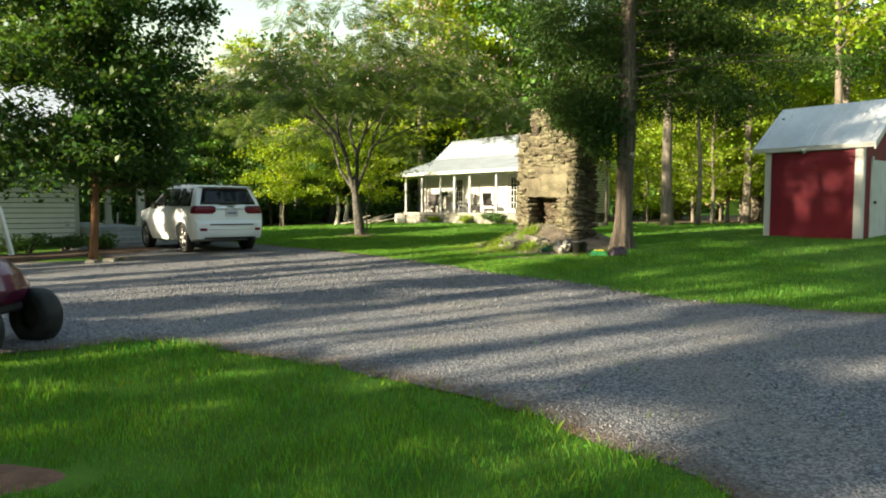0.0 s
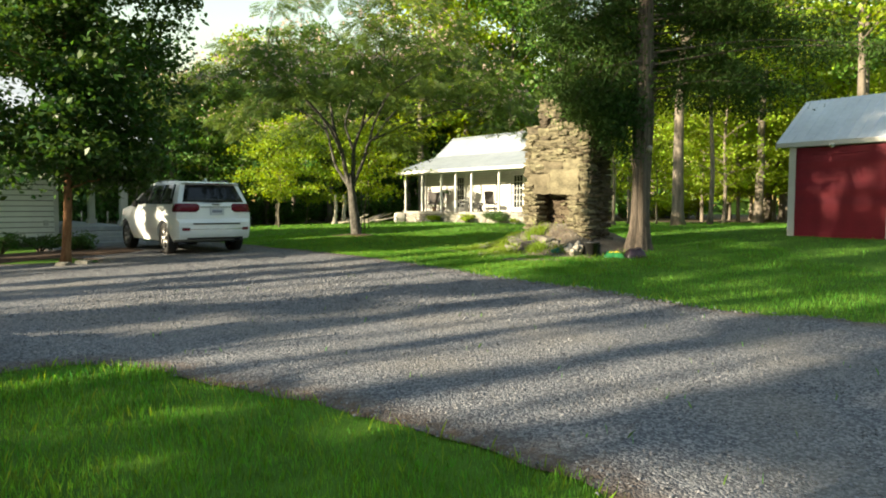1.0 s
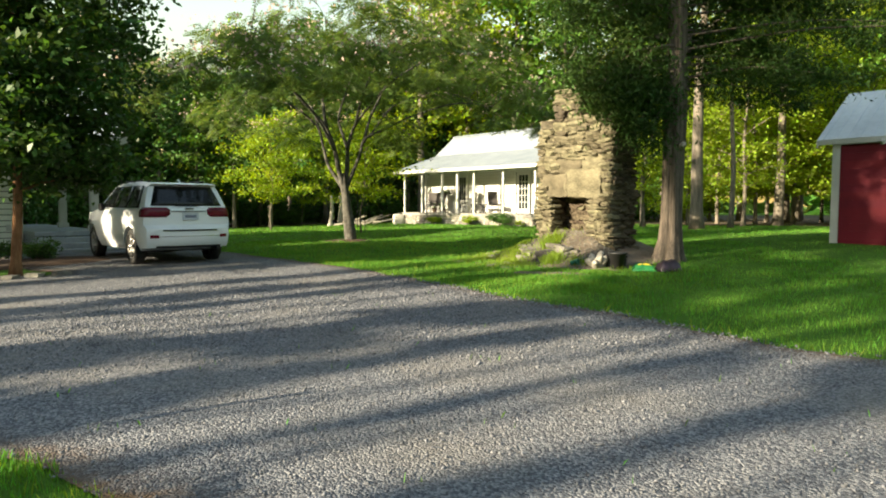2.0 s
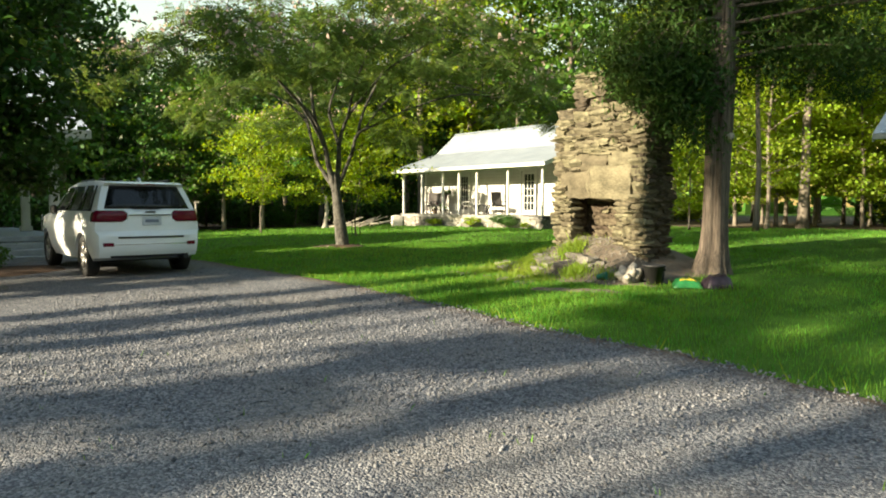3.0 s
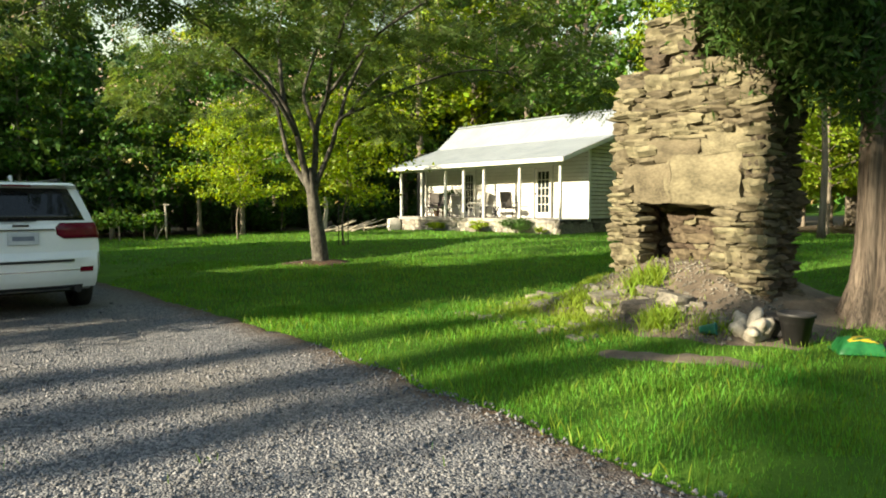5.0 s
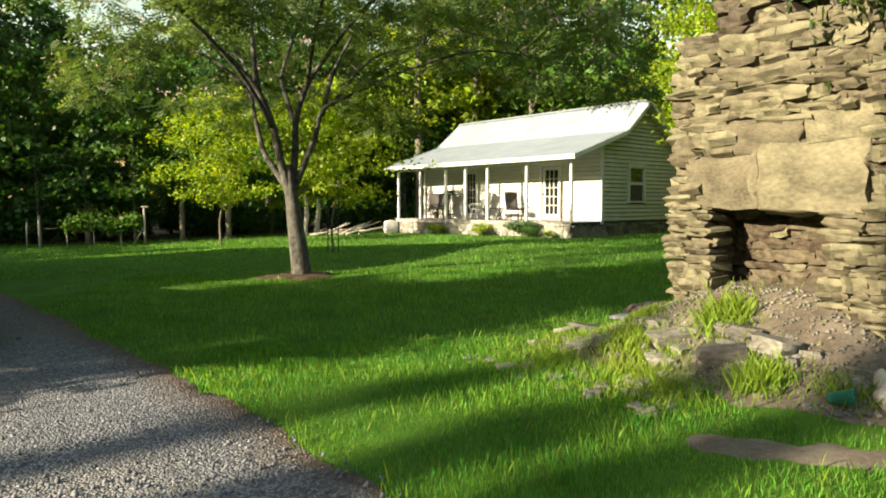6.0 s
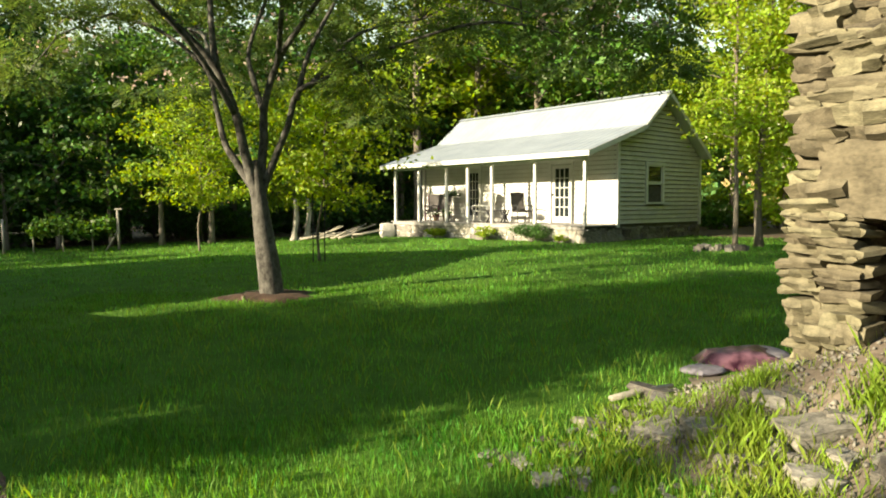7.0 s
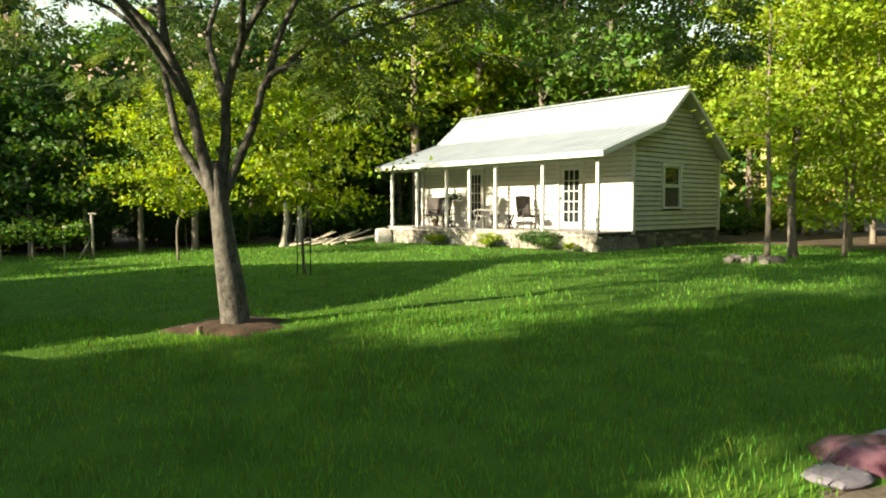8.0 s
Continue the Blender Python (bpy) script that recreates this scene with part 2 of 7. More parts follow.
def leaves(rs, centres, length, width, droop=0.0, flat=0.6, fold=0.25, outward=None):
    """Folded four-cornered leaves at the centres."""
    n = len(centres)
    u = unit(rs.normal(size=(n, 3)) * (1, 1, 1 - flat) + (0, 0, -droop) + (0 if outward is None else outward))
    w = unit(np.cross(u, unit(rs.normal(size=(n, 3)) * 1.0 + (0, 0, 0.9))))
    h = np.cross(w, u)
    L, W = length * rs.uniform(0.6, 1.3, (n, 1)), width * rs.uniform(0.6, 1.3, (n, 1))
    mid = centres - h * (W * fold)
    return np.stack([mid - u * L * 0.5, centres + w * W * 0.5, mid + u * L * 0.5, centres - w * W * 0.5], axis=1)


def ground_z(x, y):
    """The height of the ground: the lawn rises from the drive towards the house."""
    b = np.interp(y, [-20, 0, 7, 12, 16, 22, 30, 60, 200], [-0.3, 0, 0.24, 0.38, 0.56, 0.70, 0.72, 0.72, 0.72])
    s = np.clip((np.asarray(y) - 5) / 10, 0, 1)
    k = np.where(np.asarray(x) > 0, np.interp(y, [20, 34], [0.03, 0.008]), np.interp(y, [22, 34], [0.022, 0.027]))
    return b + s * k * np.clip(x, -16, 12)


def gz(x, y):
    return float(ground_z(x, y))


# ---- ground: one sheet to the horizon ----
def spaced(lo, hi, step, far):
    a = list(np.arange(lo, hi + step / 2, step))
    out, d = [], step
    x = hi
    while x < far:
        d *= 1.5
        x += d
        out.append(x)
    return np.array([lo - (v - hi) for v in reversed(out)] + a + out)


def sheet(name, xs, ys, zfun, mat):
    X, Y = np.meshgrid(xs, ys)
    Z = zfun(X, Y)
    nx, ny = len(xs), len(ys)
    idx = np.arange(nx * ny).reshape(ny, nx)
    f = np.stack([idx[:-1, :-1], idx[:-1, 1:], idx[1:, 1:], idx[1:, :-1]], -1).reshape(-1, 4)
    me = bpy.data.meshes.new(name)
    me.from_pydata(np.stack([X, Y, Z], -1).reshape(-1, 3).tolist(), [], f.tolist())
    me.polygons.foreach_set("use_smooth", [True] * len(me.polygons))
    me.materials.append(mat)
    return new(name, me)


def rough_ground(x, y):
    return ground_z(x, y) + 0.012 * np.sin(1.7 * x + 0.6 * y) * np.sin(1.3 * y - 0.5 * x)


ground = tagged(sheet("ground", spaced(-24, 24, 0.5, 1500), spaced(-6, 50, 0.5, 1500), rough_ground, LAWN),
                "green mown lawn rising gently to the cottage", "lawn", kind="structure")

# the gravel drive: a bay that widens from the right towards the parked car and the steps
DRIVE = [(14.0, 5.6), (9.0, 6.9), (5.4, 8.2), (4.4, 8.7), (3.25, 9.4), (2.3, 10.65), (1.5, 11.65), (0.75, 12.5), (-0.1, 13.6), (-0.9, 14.6),
         (-2.0, 16.0), (-3.15, 17.3), (-4.75, 18.95), (-6.4, 20.8), (-8.2, 22.2), (-11.6, 21.6), (-10.2, 18.2), (-8.3, 16.5), (-7.3, 15.7), (-8.4, 15.5),
         (-10.6, 15.6), (-15.0, 15.0), (-18.0, 12.0), (-17.0, 7.0), (-8.0, 6.1), (-4.2, 6.5), (-3.2, 6.95), (-2.4, 6.8), (-1.55, 6.25), (-0.85, 5.85),
         (-0.2, 5.35), (0.35, 4.95), (0.75, 4.5), (1.05, 4.1), (1.35, 3.6), (1.7, 2.6), (2.2, 0.5), (3.0, -6.0), (14.0, -6.0)]
DRIVE_XY = np.array([(p.x, p.y) for p in curve_pts([(x, y, 0) for x, y in DRIVE] + [(*DRIVE[0], 0)], 7)])
DRIVE_XY = DRIVE_XY + np.array([tuple(noise.noise_vector(Vector((x * 1.3, y * 1.3, 0.5))).xy * 0.13 + noise.noise_vector(Vector((x * 4.0, y * 4.0, 2.5))).xy * 0.07) for x, y in DRIVE_XY])


def drive_gap(x, y):
    """How far outside the drive's edge a place lies (negative inside), and the nearest place on the edge."""
    p = np.stack([np.ravel(x), np.ravel(y)], 1)
    a, b = DRIVE_XY[:-1], DRIVE_XY[1:]
    best, near, inside = np.full(len(p), 1e9), np.zeros_like(p), np.zeros(len(p), bool)
    for (ax, ay), (bx, by) in zip(a, b):
        d = np.array((bx - ax, by - ay))
        t = np.clip(((p - (ax, ay)) @ d) / max(d @ d, 1e-9), 0, 1)
        q = (ax, ay) + t[:, None] * d
        dist = np.hypot(*(p - q).T)
        m = dist < best
        best[m], near[m] = dist[m], q[m]
        with np.errstate(divide="ignore", invalid="ignore"):
            cross = ((ay > p[:, 1]) != (by > p[:, 1])) & (p[:, 0] < (bx - ax) * (p[:, 1] - ay) / (by - ay) + ax)
        inside ^= cross
    return np.where(inside, -best, best), near


def drive_sheet():
    xs, ys = np.arange(-18, 14.1, 0.16), np.arange(-6, 22.6, 0.16)
    X, Y = np.meshgrid(xs, ys)
    gap, near = drive_gap(X, Y)
    gap = gap.reshape(X.shape)
    P = np.stack([X, Y], -1).reshape(-1, 2)
    out = gap.ravel() > 0
    P[out] = near[out]
    Z = ground_z(P[:, 0], P[:, 1]) + 0.026 + np.where(out, -0.012, 0.012 * np.sin(2.1 * P[:, 0]) * np.sin(1.7 * P[:, 1]))
    idx = np.arange(X.size).reshape(X.shape)
    quad = np.stack([idx[:-1, :-1], idx[:-1, 1:], idx[1:, 1:], idx[1:, :-1]], -1).reshape(-1, 4)
    quad = quad[(gap.ravel()[quad] < 0).any(1)]
    used = np.unique(quad)
    remap = np.zeros(X.size, int)
    remap[used] = np.arange(len(used))
    me = bpy.data.meshes.new("drive")
    me.from_pydata(np.column_stack([P[used], Z[used]]).tolist(), [], remap[quad].tolist())
    me.attributes.new("verge", "FLOAT", "POINT").data.foreach_set("value", np.clip(1.7 + np.minimum(gap.ravel()[used], 0) * 4.5, 0, 1.7).astype(np.float32))
    me.polygons.foreach_set("use_smooth", [True] * len(me.polygons))
    me.materials.append(GRAVEL)
    return new("road", me)


drive = tagged(drive_sheet(), "grey crushed gravel drive with worn wheel tracks", "drive", kind="structure")


# ---- the cottage ----
HX, HY, HTURN = 4.18, 34.55, -48.9
LEN, PORCH, BODY = 9.92, 1.69, 5.33
FLOOR, EAVE, RIDGE, KINK = 1.31, 3.62, 5.87, 4.62
OVER = 0.40
house = thing("cottage", pose(HX, HY, 0, 0, 0, HTURN), "small cream clapboard cottage with a tin roof and open front porch", "house")
BACK = PORCH + BODY
RIDGE_Y, KINK_Y = 4.24, 2.71


def roof_z(y):
    return float(np.interp(y, [-OVER, KINK_Y, RIDGE_Y, 2 * RIDGE_Y + 0.3], [EAVE, KINK, RIDGE, RIDGE - 0.74 * (RIDGE_Y + 0.3)]))


def clapboards(parent, z0, z1, step, spans, axis, face, out, mat):
    """Lapped boards on a wall, a gap below each showing the wall behind. spans(z) gives the stretches (a, b) of the
    board at that height; face: the wall's plane; out: +1 or -1.
    """
    z = z0
    while z < z1 - 0.02:
        for a, b in spans(z, min(z + step, z1)):
            if b - a > 0.03:
                top = min(z + step, z1)
                lo = z + 0.02
                prof = [(face, lo), (face + out * 0.052, lo), (face + out * 0.050, lo + 0.012), (face + out * 0.014, top), (face, top)]
                bm = prism(prof, "x", a, b) if axis == "x" else prism(prof, "y", a, b)
                part("clapboard", bm, mat, parent)
        z += step


# solid wall behind the boards, coloured dark to draw the shadow under each lap
LAP_SHADE = material("lap_shadow_backing", (0.05, 0.048, 0.04), (0.09, 0.085, 0.07), 6, 0.95, 0.4, 30)
part("gable_wall", prism([(PORCH, FLOOR - 0.1), (BACK, FLOOR - 0.1), (BACK, roof_z(BACK) - 0.12), (RIDGE_Y, RIDGE - 0.12), (KINK_Y, KINK - 0.12), (PORCH, roof_z(PORCH) - 0.12)],
                        "x", -0.14, 0.0), LAP_SHADE, house)
part("gable_wall", prism([(PORCH, FLOOR - 0.1), (BACK, FLOOR - 0.1), (BACK, roof_z(BACK) - 0.12), (RIDGE_Y, RIDGE - 0.12), (KINK_Y, KINK - 0.12), (PORCH, roof_z(PORCH) - 0.12)],
                        "x", -LEN, -LEN + 0.14), CREAM, house)
part("rear_wall", box(-LEN + 0.14, -0.14, BACK - 0.14, BACK, FLOOR - 0.1, roof_z(BACK) - 0.13), CREAM, house)
DOORS = [(-2.78, -1.86), (-7.24, -6.42)]
DOOR_TOP = FLOOR + 2.08
FW = [(-LEN + 0.14, DOORS[1][0]), (DOORS[1][1], DOORS[0][0]), (DOORS[0][1], -0.14)]
for a, b in FW:
    part("front_wall", box(a, b, PORCH, PORCH + 0.14, FLOOR - 0.1, roof_z(PORCH) - 0.13), CREAM, house)
for a, b in DOORS:
    part("front_wall", box(a, b, PORCH, PORCH + 0.14, DOOR_TOP, roof_z(PORCH) - 0.13), WHITE, house)
part("floor_frame", box(-LEN + 0.14, -0.14, PORCH + 0.14, BACK - 0.14, FLOOR - 0.1, FLOOR - 0.02), DARK, house)

WIN_Y0, WIN_Y1, WIN_Z0, WIN_Z1 = 3.32, 4.44, 2.05, 3.33


def gable_span(z0, z1):
    zt = z1 + 0.10
    lo = PORCH if zt < roof_z(PORCH) else (np.interp(zt, [roof_z(PORCH), KINK, RIDGE], [PORCH, KINK_Y, RIDGE_Y]))
    hi = BACK if zt < roof_z(BACK) else np.interp(-zt, [-RIDGE, -roof_z(BACK)], [RIDGE_Y, BACK])
    if z1 > WIN_Z0 and z0 < WIN_Z1:
        return [(lo, WIN_Y0), (WIN_Y1, hi)]
    return [(lo, hi)]


clapboards(house, FLOOR, RIDGE - 0.15, 0.152, gable_span, "y", 0.0, 1, CREAM)
clapboards(house, FLOOR, roof_z(PORCH) - 0.15, 0.152, lambda z0, z1: [(a + (0.10 if i else 0), b - (0.10 if i < 2 else 0)) for i, (a, b) in enumerate(FW[:2] + [(FW[2][0], -0.024)])] if z0 < DOOR_TOP + 0.1 else [(-LEN + 0.14, -0.024)],
           "x", PORCH, -1, WHITE)
part("corner_board", box(-0.02, 0.058, PORCH - 0.05, PORCH + 0.09, FLOOR - 0.1, roof_z(PORCH) - 0.16), WHITE, house, "white corner board")
part("corner_board", box(-0.02, 0.058, BACK - 0.1, BACK + 0.03, FLOOR - 0.1, roof_z(BACK) - 0.16), WHITE, house, "white corner board")

# sash window in the gable
win = part("window", box(-0.10, -0.07, WIN_Y0, WIN_Y1, WIN_Z0, WIN_Z1), DARK, house, "white two-pane sash window")
for a in ((WIN_Y0 - 0.02, WIN_Y0 + 0.1, WIN_Z0, WIN_Z1), (WIN_Y1 - 0.1, WIN_Y1 + 0.02, WIN_Z0, WIN_Z1)):
    part("casing", box(-0.06, 0.07, a[0], a[1], a[2], a[3]), WHITE, win)
part("casing", box(-0.06, 0.08, WIN_Y0 - 0.06, WIN_Y1 + 0.06, WIN_Z1, WIN_Z1 + 0.11), WHITE, win)
part("sill", box(-0.06, 0.10, WIN_Y0 - 0.06, WIN_Y1 + 0.06, WIN_Z0 - 0.07, WIN_Z0), WHITE, win)
mid = (WIN_Z0 + WIN_Z1) / 2
part("meeting_rail", box(-0.055, 0.035, WIN_Y0 + 0.1, WIN_Y1 - 0.1, mid - 0.03, mid + 0.03), WHITE, win)
for z0, z1, d in ((WIN_Z0, mid - 0.03, -0.02), (mid + 0.03, WIN_Z1, 0.012)):
    part("pane", box(d - 0.006, d, WIN_Y0 + 0.14, WIN_Y1 - 0.14, z0 + 0.05, z1 - 0.05), PANE, win)
    for ya, yb, za, zb in ((WIN_Y0 + 0.1, WIN_Y0 + 0.14, z0, z1), (WIN_Y1 - 0.14, WIN_Y1 - 0.1, z0, z1), (WIN_Y0 + 0.14, WIN_Y1 - 0.14, z0, z0 + 0.05), (WIN_Y0 + 0.14, WIN_Y1 - 0.14, z1 - 0.05, z1)):
        part("sash", box(d - 0.02, d + 0.014, ya, yb, za, zb), WHITE, win)

# glazed porch doors
for a, b in DOORS:
    y = PORCH + 0.03
    door = part("door", box(a + 0.02, b - 0.02, y + 0.02, y + 0.04, FLOOR + 0.02, DOOR_TOP - 0.02), DARK, house, "white glazed door of fifteen panes")
    for xa, xb in ((a - 0.09, a + 0.01), (b - 0.01, b + 0.09)):
        part("casing", box(xa, xb, PORCH - 0.065, PORCH + 0.06, FLOOR, DOOR_TOP + 0.02), WHITE, door)
    part("casing", box(a - 0.11, b + 0.11, PORCH - 0.07, PORCH + 0.06, DOOR_TOP + 0.02, DOOR_TOP + 0.15), WHITE, door)
    lo, hi = a + 0.02, b - 0.02
    g0, g1, w0, w1 = FLOOR + 0.24, DOOR_TOP - 0.14, lo + 0.13, hi - 0.13
    for xa, xb, za, zb in ((lo, w0, FLOOR + 0.02, DOOR_TOP - 0.02), (w1, hi, FLOOR + 0.02, DOOR_TOP - 0.02), (w0, w1, FLOOR + 0.02, g0), (w0, w1, g1, DOOR_TOP - 0.02)):
        part("rail", box(xa, xb, y - 0.02, y + 0.015, za, zb), WHITE, door)
    for i in range(3):
        for k in range(5):
            xa, xb = w0 + (w1 - w0) * i / 3, w0 + (w1 - w0) * (i + 1) / 3
            za, zb = g0 + (g1 - g0) * k / 5, g0 + (g1 - g0) * (k + 1) / 5
            part("pane", box(xa + 0.014, xb - 0.014, y - 0.004, y, za + 0.014, zb - 0.014), PANE, door)
    for i in (1, 2):
        xm = w0 + (w1 - w0) * i / 3
        part("glazing_bar", box(xm - 0.014, xm + 0.014, y - 0.016, y + 0.01, g0, g1), WHITE, door)
    for k in range(1, 5):
        zm = g0 + (g1 - g0) * k / 5
        part("glazing_bar", box(w0, w1, y - 0.014, y + 0.009, zm - 0.014, zm + 0.014), WHITE, door)
    part("door_handle", box(lo + 0.04, lo + 0.08, y - 0.07, y - 0.02, FLOOR + 0.98, FLOOR + 1.06, bevel=0.01), BLACK, door, "dark door handle")

# roof: sheets of tin over boards, in bays
EDGE = [(-OVER, EAVE), (KINK_Y, KINK), (RIDGE_Y, RIDGE), (BACK + 0.10, roof_z(BACK + 0.10))]
X0, X1 = -LEN - OVER, OVER


def slope(a, b, xa, xb, up, thick):
    (ya, za), (yb, zb) = a, b
    return prism([(ya, za + up), (yb, zb + up), (yb, zb + up - thick), (ya, za + up - thick)], "x", xa, xb)


for a, b in zip(EDGE, EDGE[1:]):
    part("roof_deck", slope(a, b, X0 + 0.02, X1 - 0.02, -0.02, 0.07), WHITE, house)
bays = 12
for i in range(bays):
    xa, xb = X0 + (X1 - X0) * i / bays, X0 + (X1 - X0) * (i + 1) / bays
    for a, b in zip(EDGE, EDGE[1:]):
        bm = slope(a, b, xa + 0.002, xb - 0.002, 0.012, 0.012)
        for r in range(3):
            xr = xa + (xb - xa) * (r + 0.5) / 3
            (ya, za), (yb, zb) = a, b
            lo = [bm.verts.new((xr + s * 0.018, ya, za + 0.0122)) for s in (-1, 1)] + [bm.verts.new((xr, ya, za + 0.026))]
            hi = [bm.verts.new((xr + s * 0.018, yb, zb + 0.0122)) for s in (-1, 1)] + [bm.verts.new((xr, yb, zb + 0.026))]
            for p, q in ((0, 2), (2, 1)):
                bm.faces.new((lo[p], lo[q], hi[q], hi[p]))
            bm.faces.new(lo)
        part("roof_sheet", bm, TIN, house)
part("ridge_cap", prism([(RIDGE_Y - 0.16, RIDGE - 0.05), (RIDGE_Y, RIDGE + 0.045), (RIDGE_Y + 0.16, RIDGE - 0.05), (RIDGE_Y, RIDGE + 0.02)], "x", X0, X1), TIN, house)
part("fascia", box(X0, X1, -OVER - 0.02, -OVER + 0.015, EAVE - 0.15, EAVE - 0.005), WHITE, house, "white eave board")
for xa in (X0 - 0.02, X1 - 0.02):
    for a, b in zip(EDGE, EDGE[1:]):
        part("rake_board", slope(a, b, xa, xa + 0.04, -0.002, 0.16), WHITE, house, "white rake board")
part("porch_ceiling", slope((-OVER + 0.02, EAVE - 0.10), (PORCH - 0.06, roof_z(PORCH) - 0.14), -LEN - 0.3, 0.3, 0, 0.02), WHITE, house)
part("beam", box(-LEN, 0.0, 0.0, 0.12, EAVE - 0.22, EAVE - 0.03), WHITE, house, "white porch beam")

# porch deck on a rubble footing
n_planks = 84
for i in range(n_planks):
    xa = -LEN - 0.05 + (LEN + 0.1) * i / n_planks
    part("deck_board", box(xa, xa + (LEN + 0.1) / n_planks - 0.004, -0.10, PORCH - 0.06, FLOOR - 0.035, FLOOR), DECK, house)
part("rim_board", box(-LEN, 0, -0.06, -0.02, FLOOR - 0.13, FLOOR - 0.036), DECK, house)
part("rim_board", box(-0.04, 0.0, -0.02, PORCH, FLOOR - 0.2, FLOOR - 0.036), DARK, house)
POSTS = [-9.86, -8.30, -6.63, -5.42, -4.16, -2.12, -0.06]
for x in POSTS:
    part("post", box(x - 0.05, x + 0.05, 0.0, 0.10, FLOOR, EAVE - 0.20, bevel=0.008), WHITE, house, "slim white porch post")
part("post", box(-9.86 - 0.05, -9.86 + 0.05, PORCH - 0.14, PORCH - 0.06, FLOOR, roof_z(PORCH) - 0.2), WHITE, house, "slim white porch post")
BASE_Z = 0.35
part("footing", box(-LEN + 0.03, -0.03, 0.02, 0.30, BASE_Z, FLOOR - 0.13), LIME, house, "lime-mortared stone footing")
part("footing", box(-0.30, -0.04, 0.30, BACK - 0.02, BASE_Z, FLOOR - 0.11), CLAY, house, "dark stone footing")
part("footing", box(-LEN + 0.04, -LEN + 0.3, 0.30, BACK - 0.02, BASE_Z, FLOOR - 0.11), CLAY, house, "dark stone footing")


# ---- the red shed ----
SHX, SHY, SHTURN = 8.72, 18.5, -51.9
SW, SD = 2.36, 3.0
SZ0, SZ1 = 0.80, 3.22
shed = thing("shed", pose(SHX, SHY, 0, 0, 0, SHTURN), "small red wooden shed with white trim and a tin roof", "shed")
RUN, RISE, SOV = SD / 2, 1.13, 0.10


def shed_roof(y):
    return SZ1 + 0.06 + RISE * (1 - abs(y - RUN) / RUN)


gable = [(0, SZ0), (SD, SZ0), (SD, SZ1), (RUN, SZ1 + RISE - 0.02), (0, SZ1)]
part("side_wall", prism(gable, "x", SW - 0.08, SW), RED, shed)
part("side_wall", prism(gable, "x", 0, 0.08), RED, shed)
part("rear_wall", box(0.08, SW - 0.08, SD - 0.08, SD, SZ0, SZ1), RED, shed)
part("front_wall", box(0.08, SW - 0.08, 0, 0.08, SZ0, SZ1), RED, shed)
# boarded front leaf
for i in range(13):
    z = SZ0 + 0.02 + i * 0.172
    part("board", box(0.13, SW - 0.13, -0.022, 0.0, z, z + 0.168), RED, shed)
for x in (0.0, SW - 0.14):
    part("corner_board", box(x - 0.012, x + 0.15, -0.045, 0.02, SZ0 - 0.02, SZ1), WHITE, shed, "white corner board")
part("corner_board", box(SW - 0.02, SW + 0.03, -0.02, 0.12, SZ0 - 0.02, SZ1), WHITE, shed, "white corner board")
part("frieze", box(0.0, SW, -0.05, 0.01, SZ1 - 0.14, SZ1 + 0.02), WHITE, shed, "white frieze board")
for i in range(9):
    z = SZ0 + i * 0.25
    part("board", box(SW, SW + 0.018, 0.13, SD, z, z + 0.245), RED, shed)
sdoor = part("door", box(SW + 0.02, SW + 0.05, 0.55, 1.40, SZ0 + 0.04, SZ0 + 2.02), WHITE, shed, "white panelled door")
for ya, yb in ((0.66, 0.93), (1.02, 1.29)):
    for za, zb in ((0.2, 0.85), (1.0, 1.85)):
        part("door_panel", box(SW + 0.05, SW + 0.058, ya, yb, SZ0 + za, SZ0 + zb, bevel=0.004), WHITE, sdoor)
part("door_handle", box(SW + 0.05, SW + 0.11, 0.61, 0.65, SZ0 + 0.94, SZ0 + 1.0, bevel=0.008), BLACK, sdoor, "black handle")
part("casing", box(SW + 0.02, SW + 0.06, 0.46, 0.545, SZ0 + 0.02, SZ0 + 2.1), WHITE, sdoor)
part("casing", box(SW + 0.02, SW + 0.06, 1.405, 1.49, SZ0 + 0.02, SZ0 + 2.1), WHITE, sdoor)
part("sill_board", box(-0.02, SW + 0.02, -0.03, SD, SZ0 - 0.12, SZ0), DECK, shed)
for x in (0.15, SW / 2, SW - 0.3):
    part("footing_stone", box(x, x + 0.3, -0.02, 0.3, SZ0 - 0.35, SZ0 - 0.12, bevel=0.03), STONE_GREY, shed)
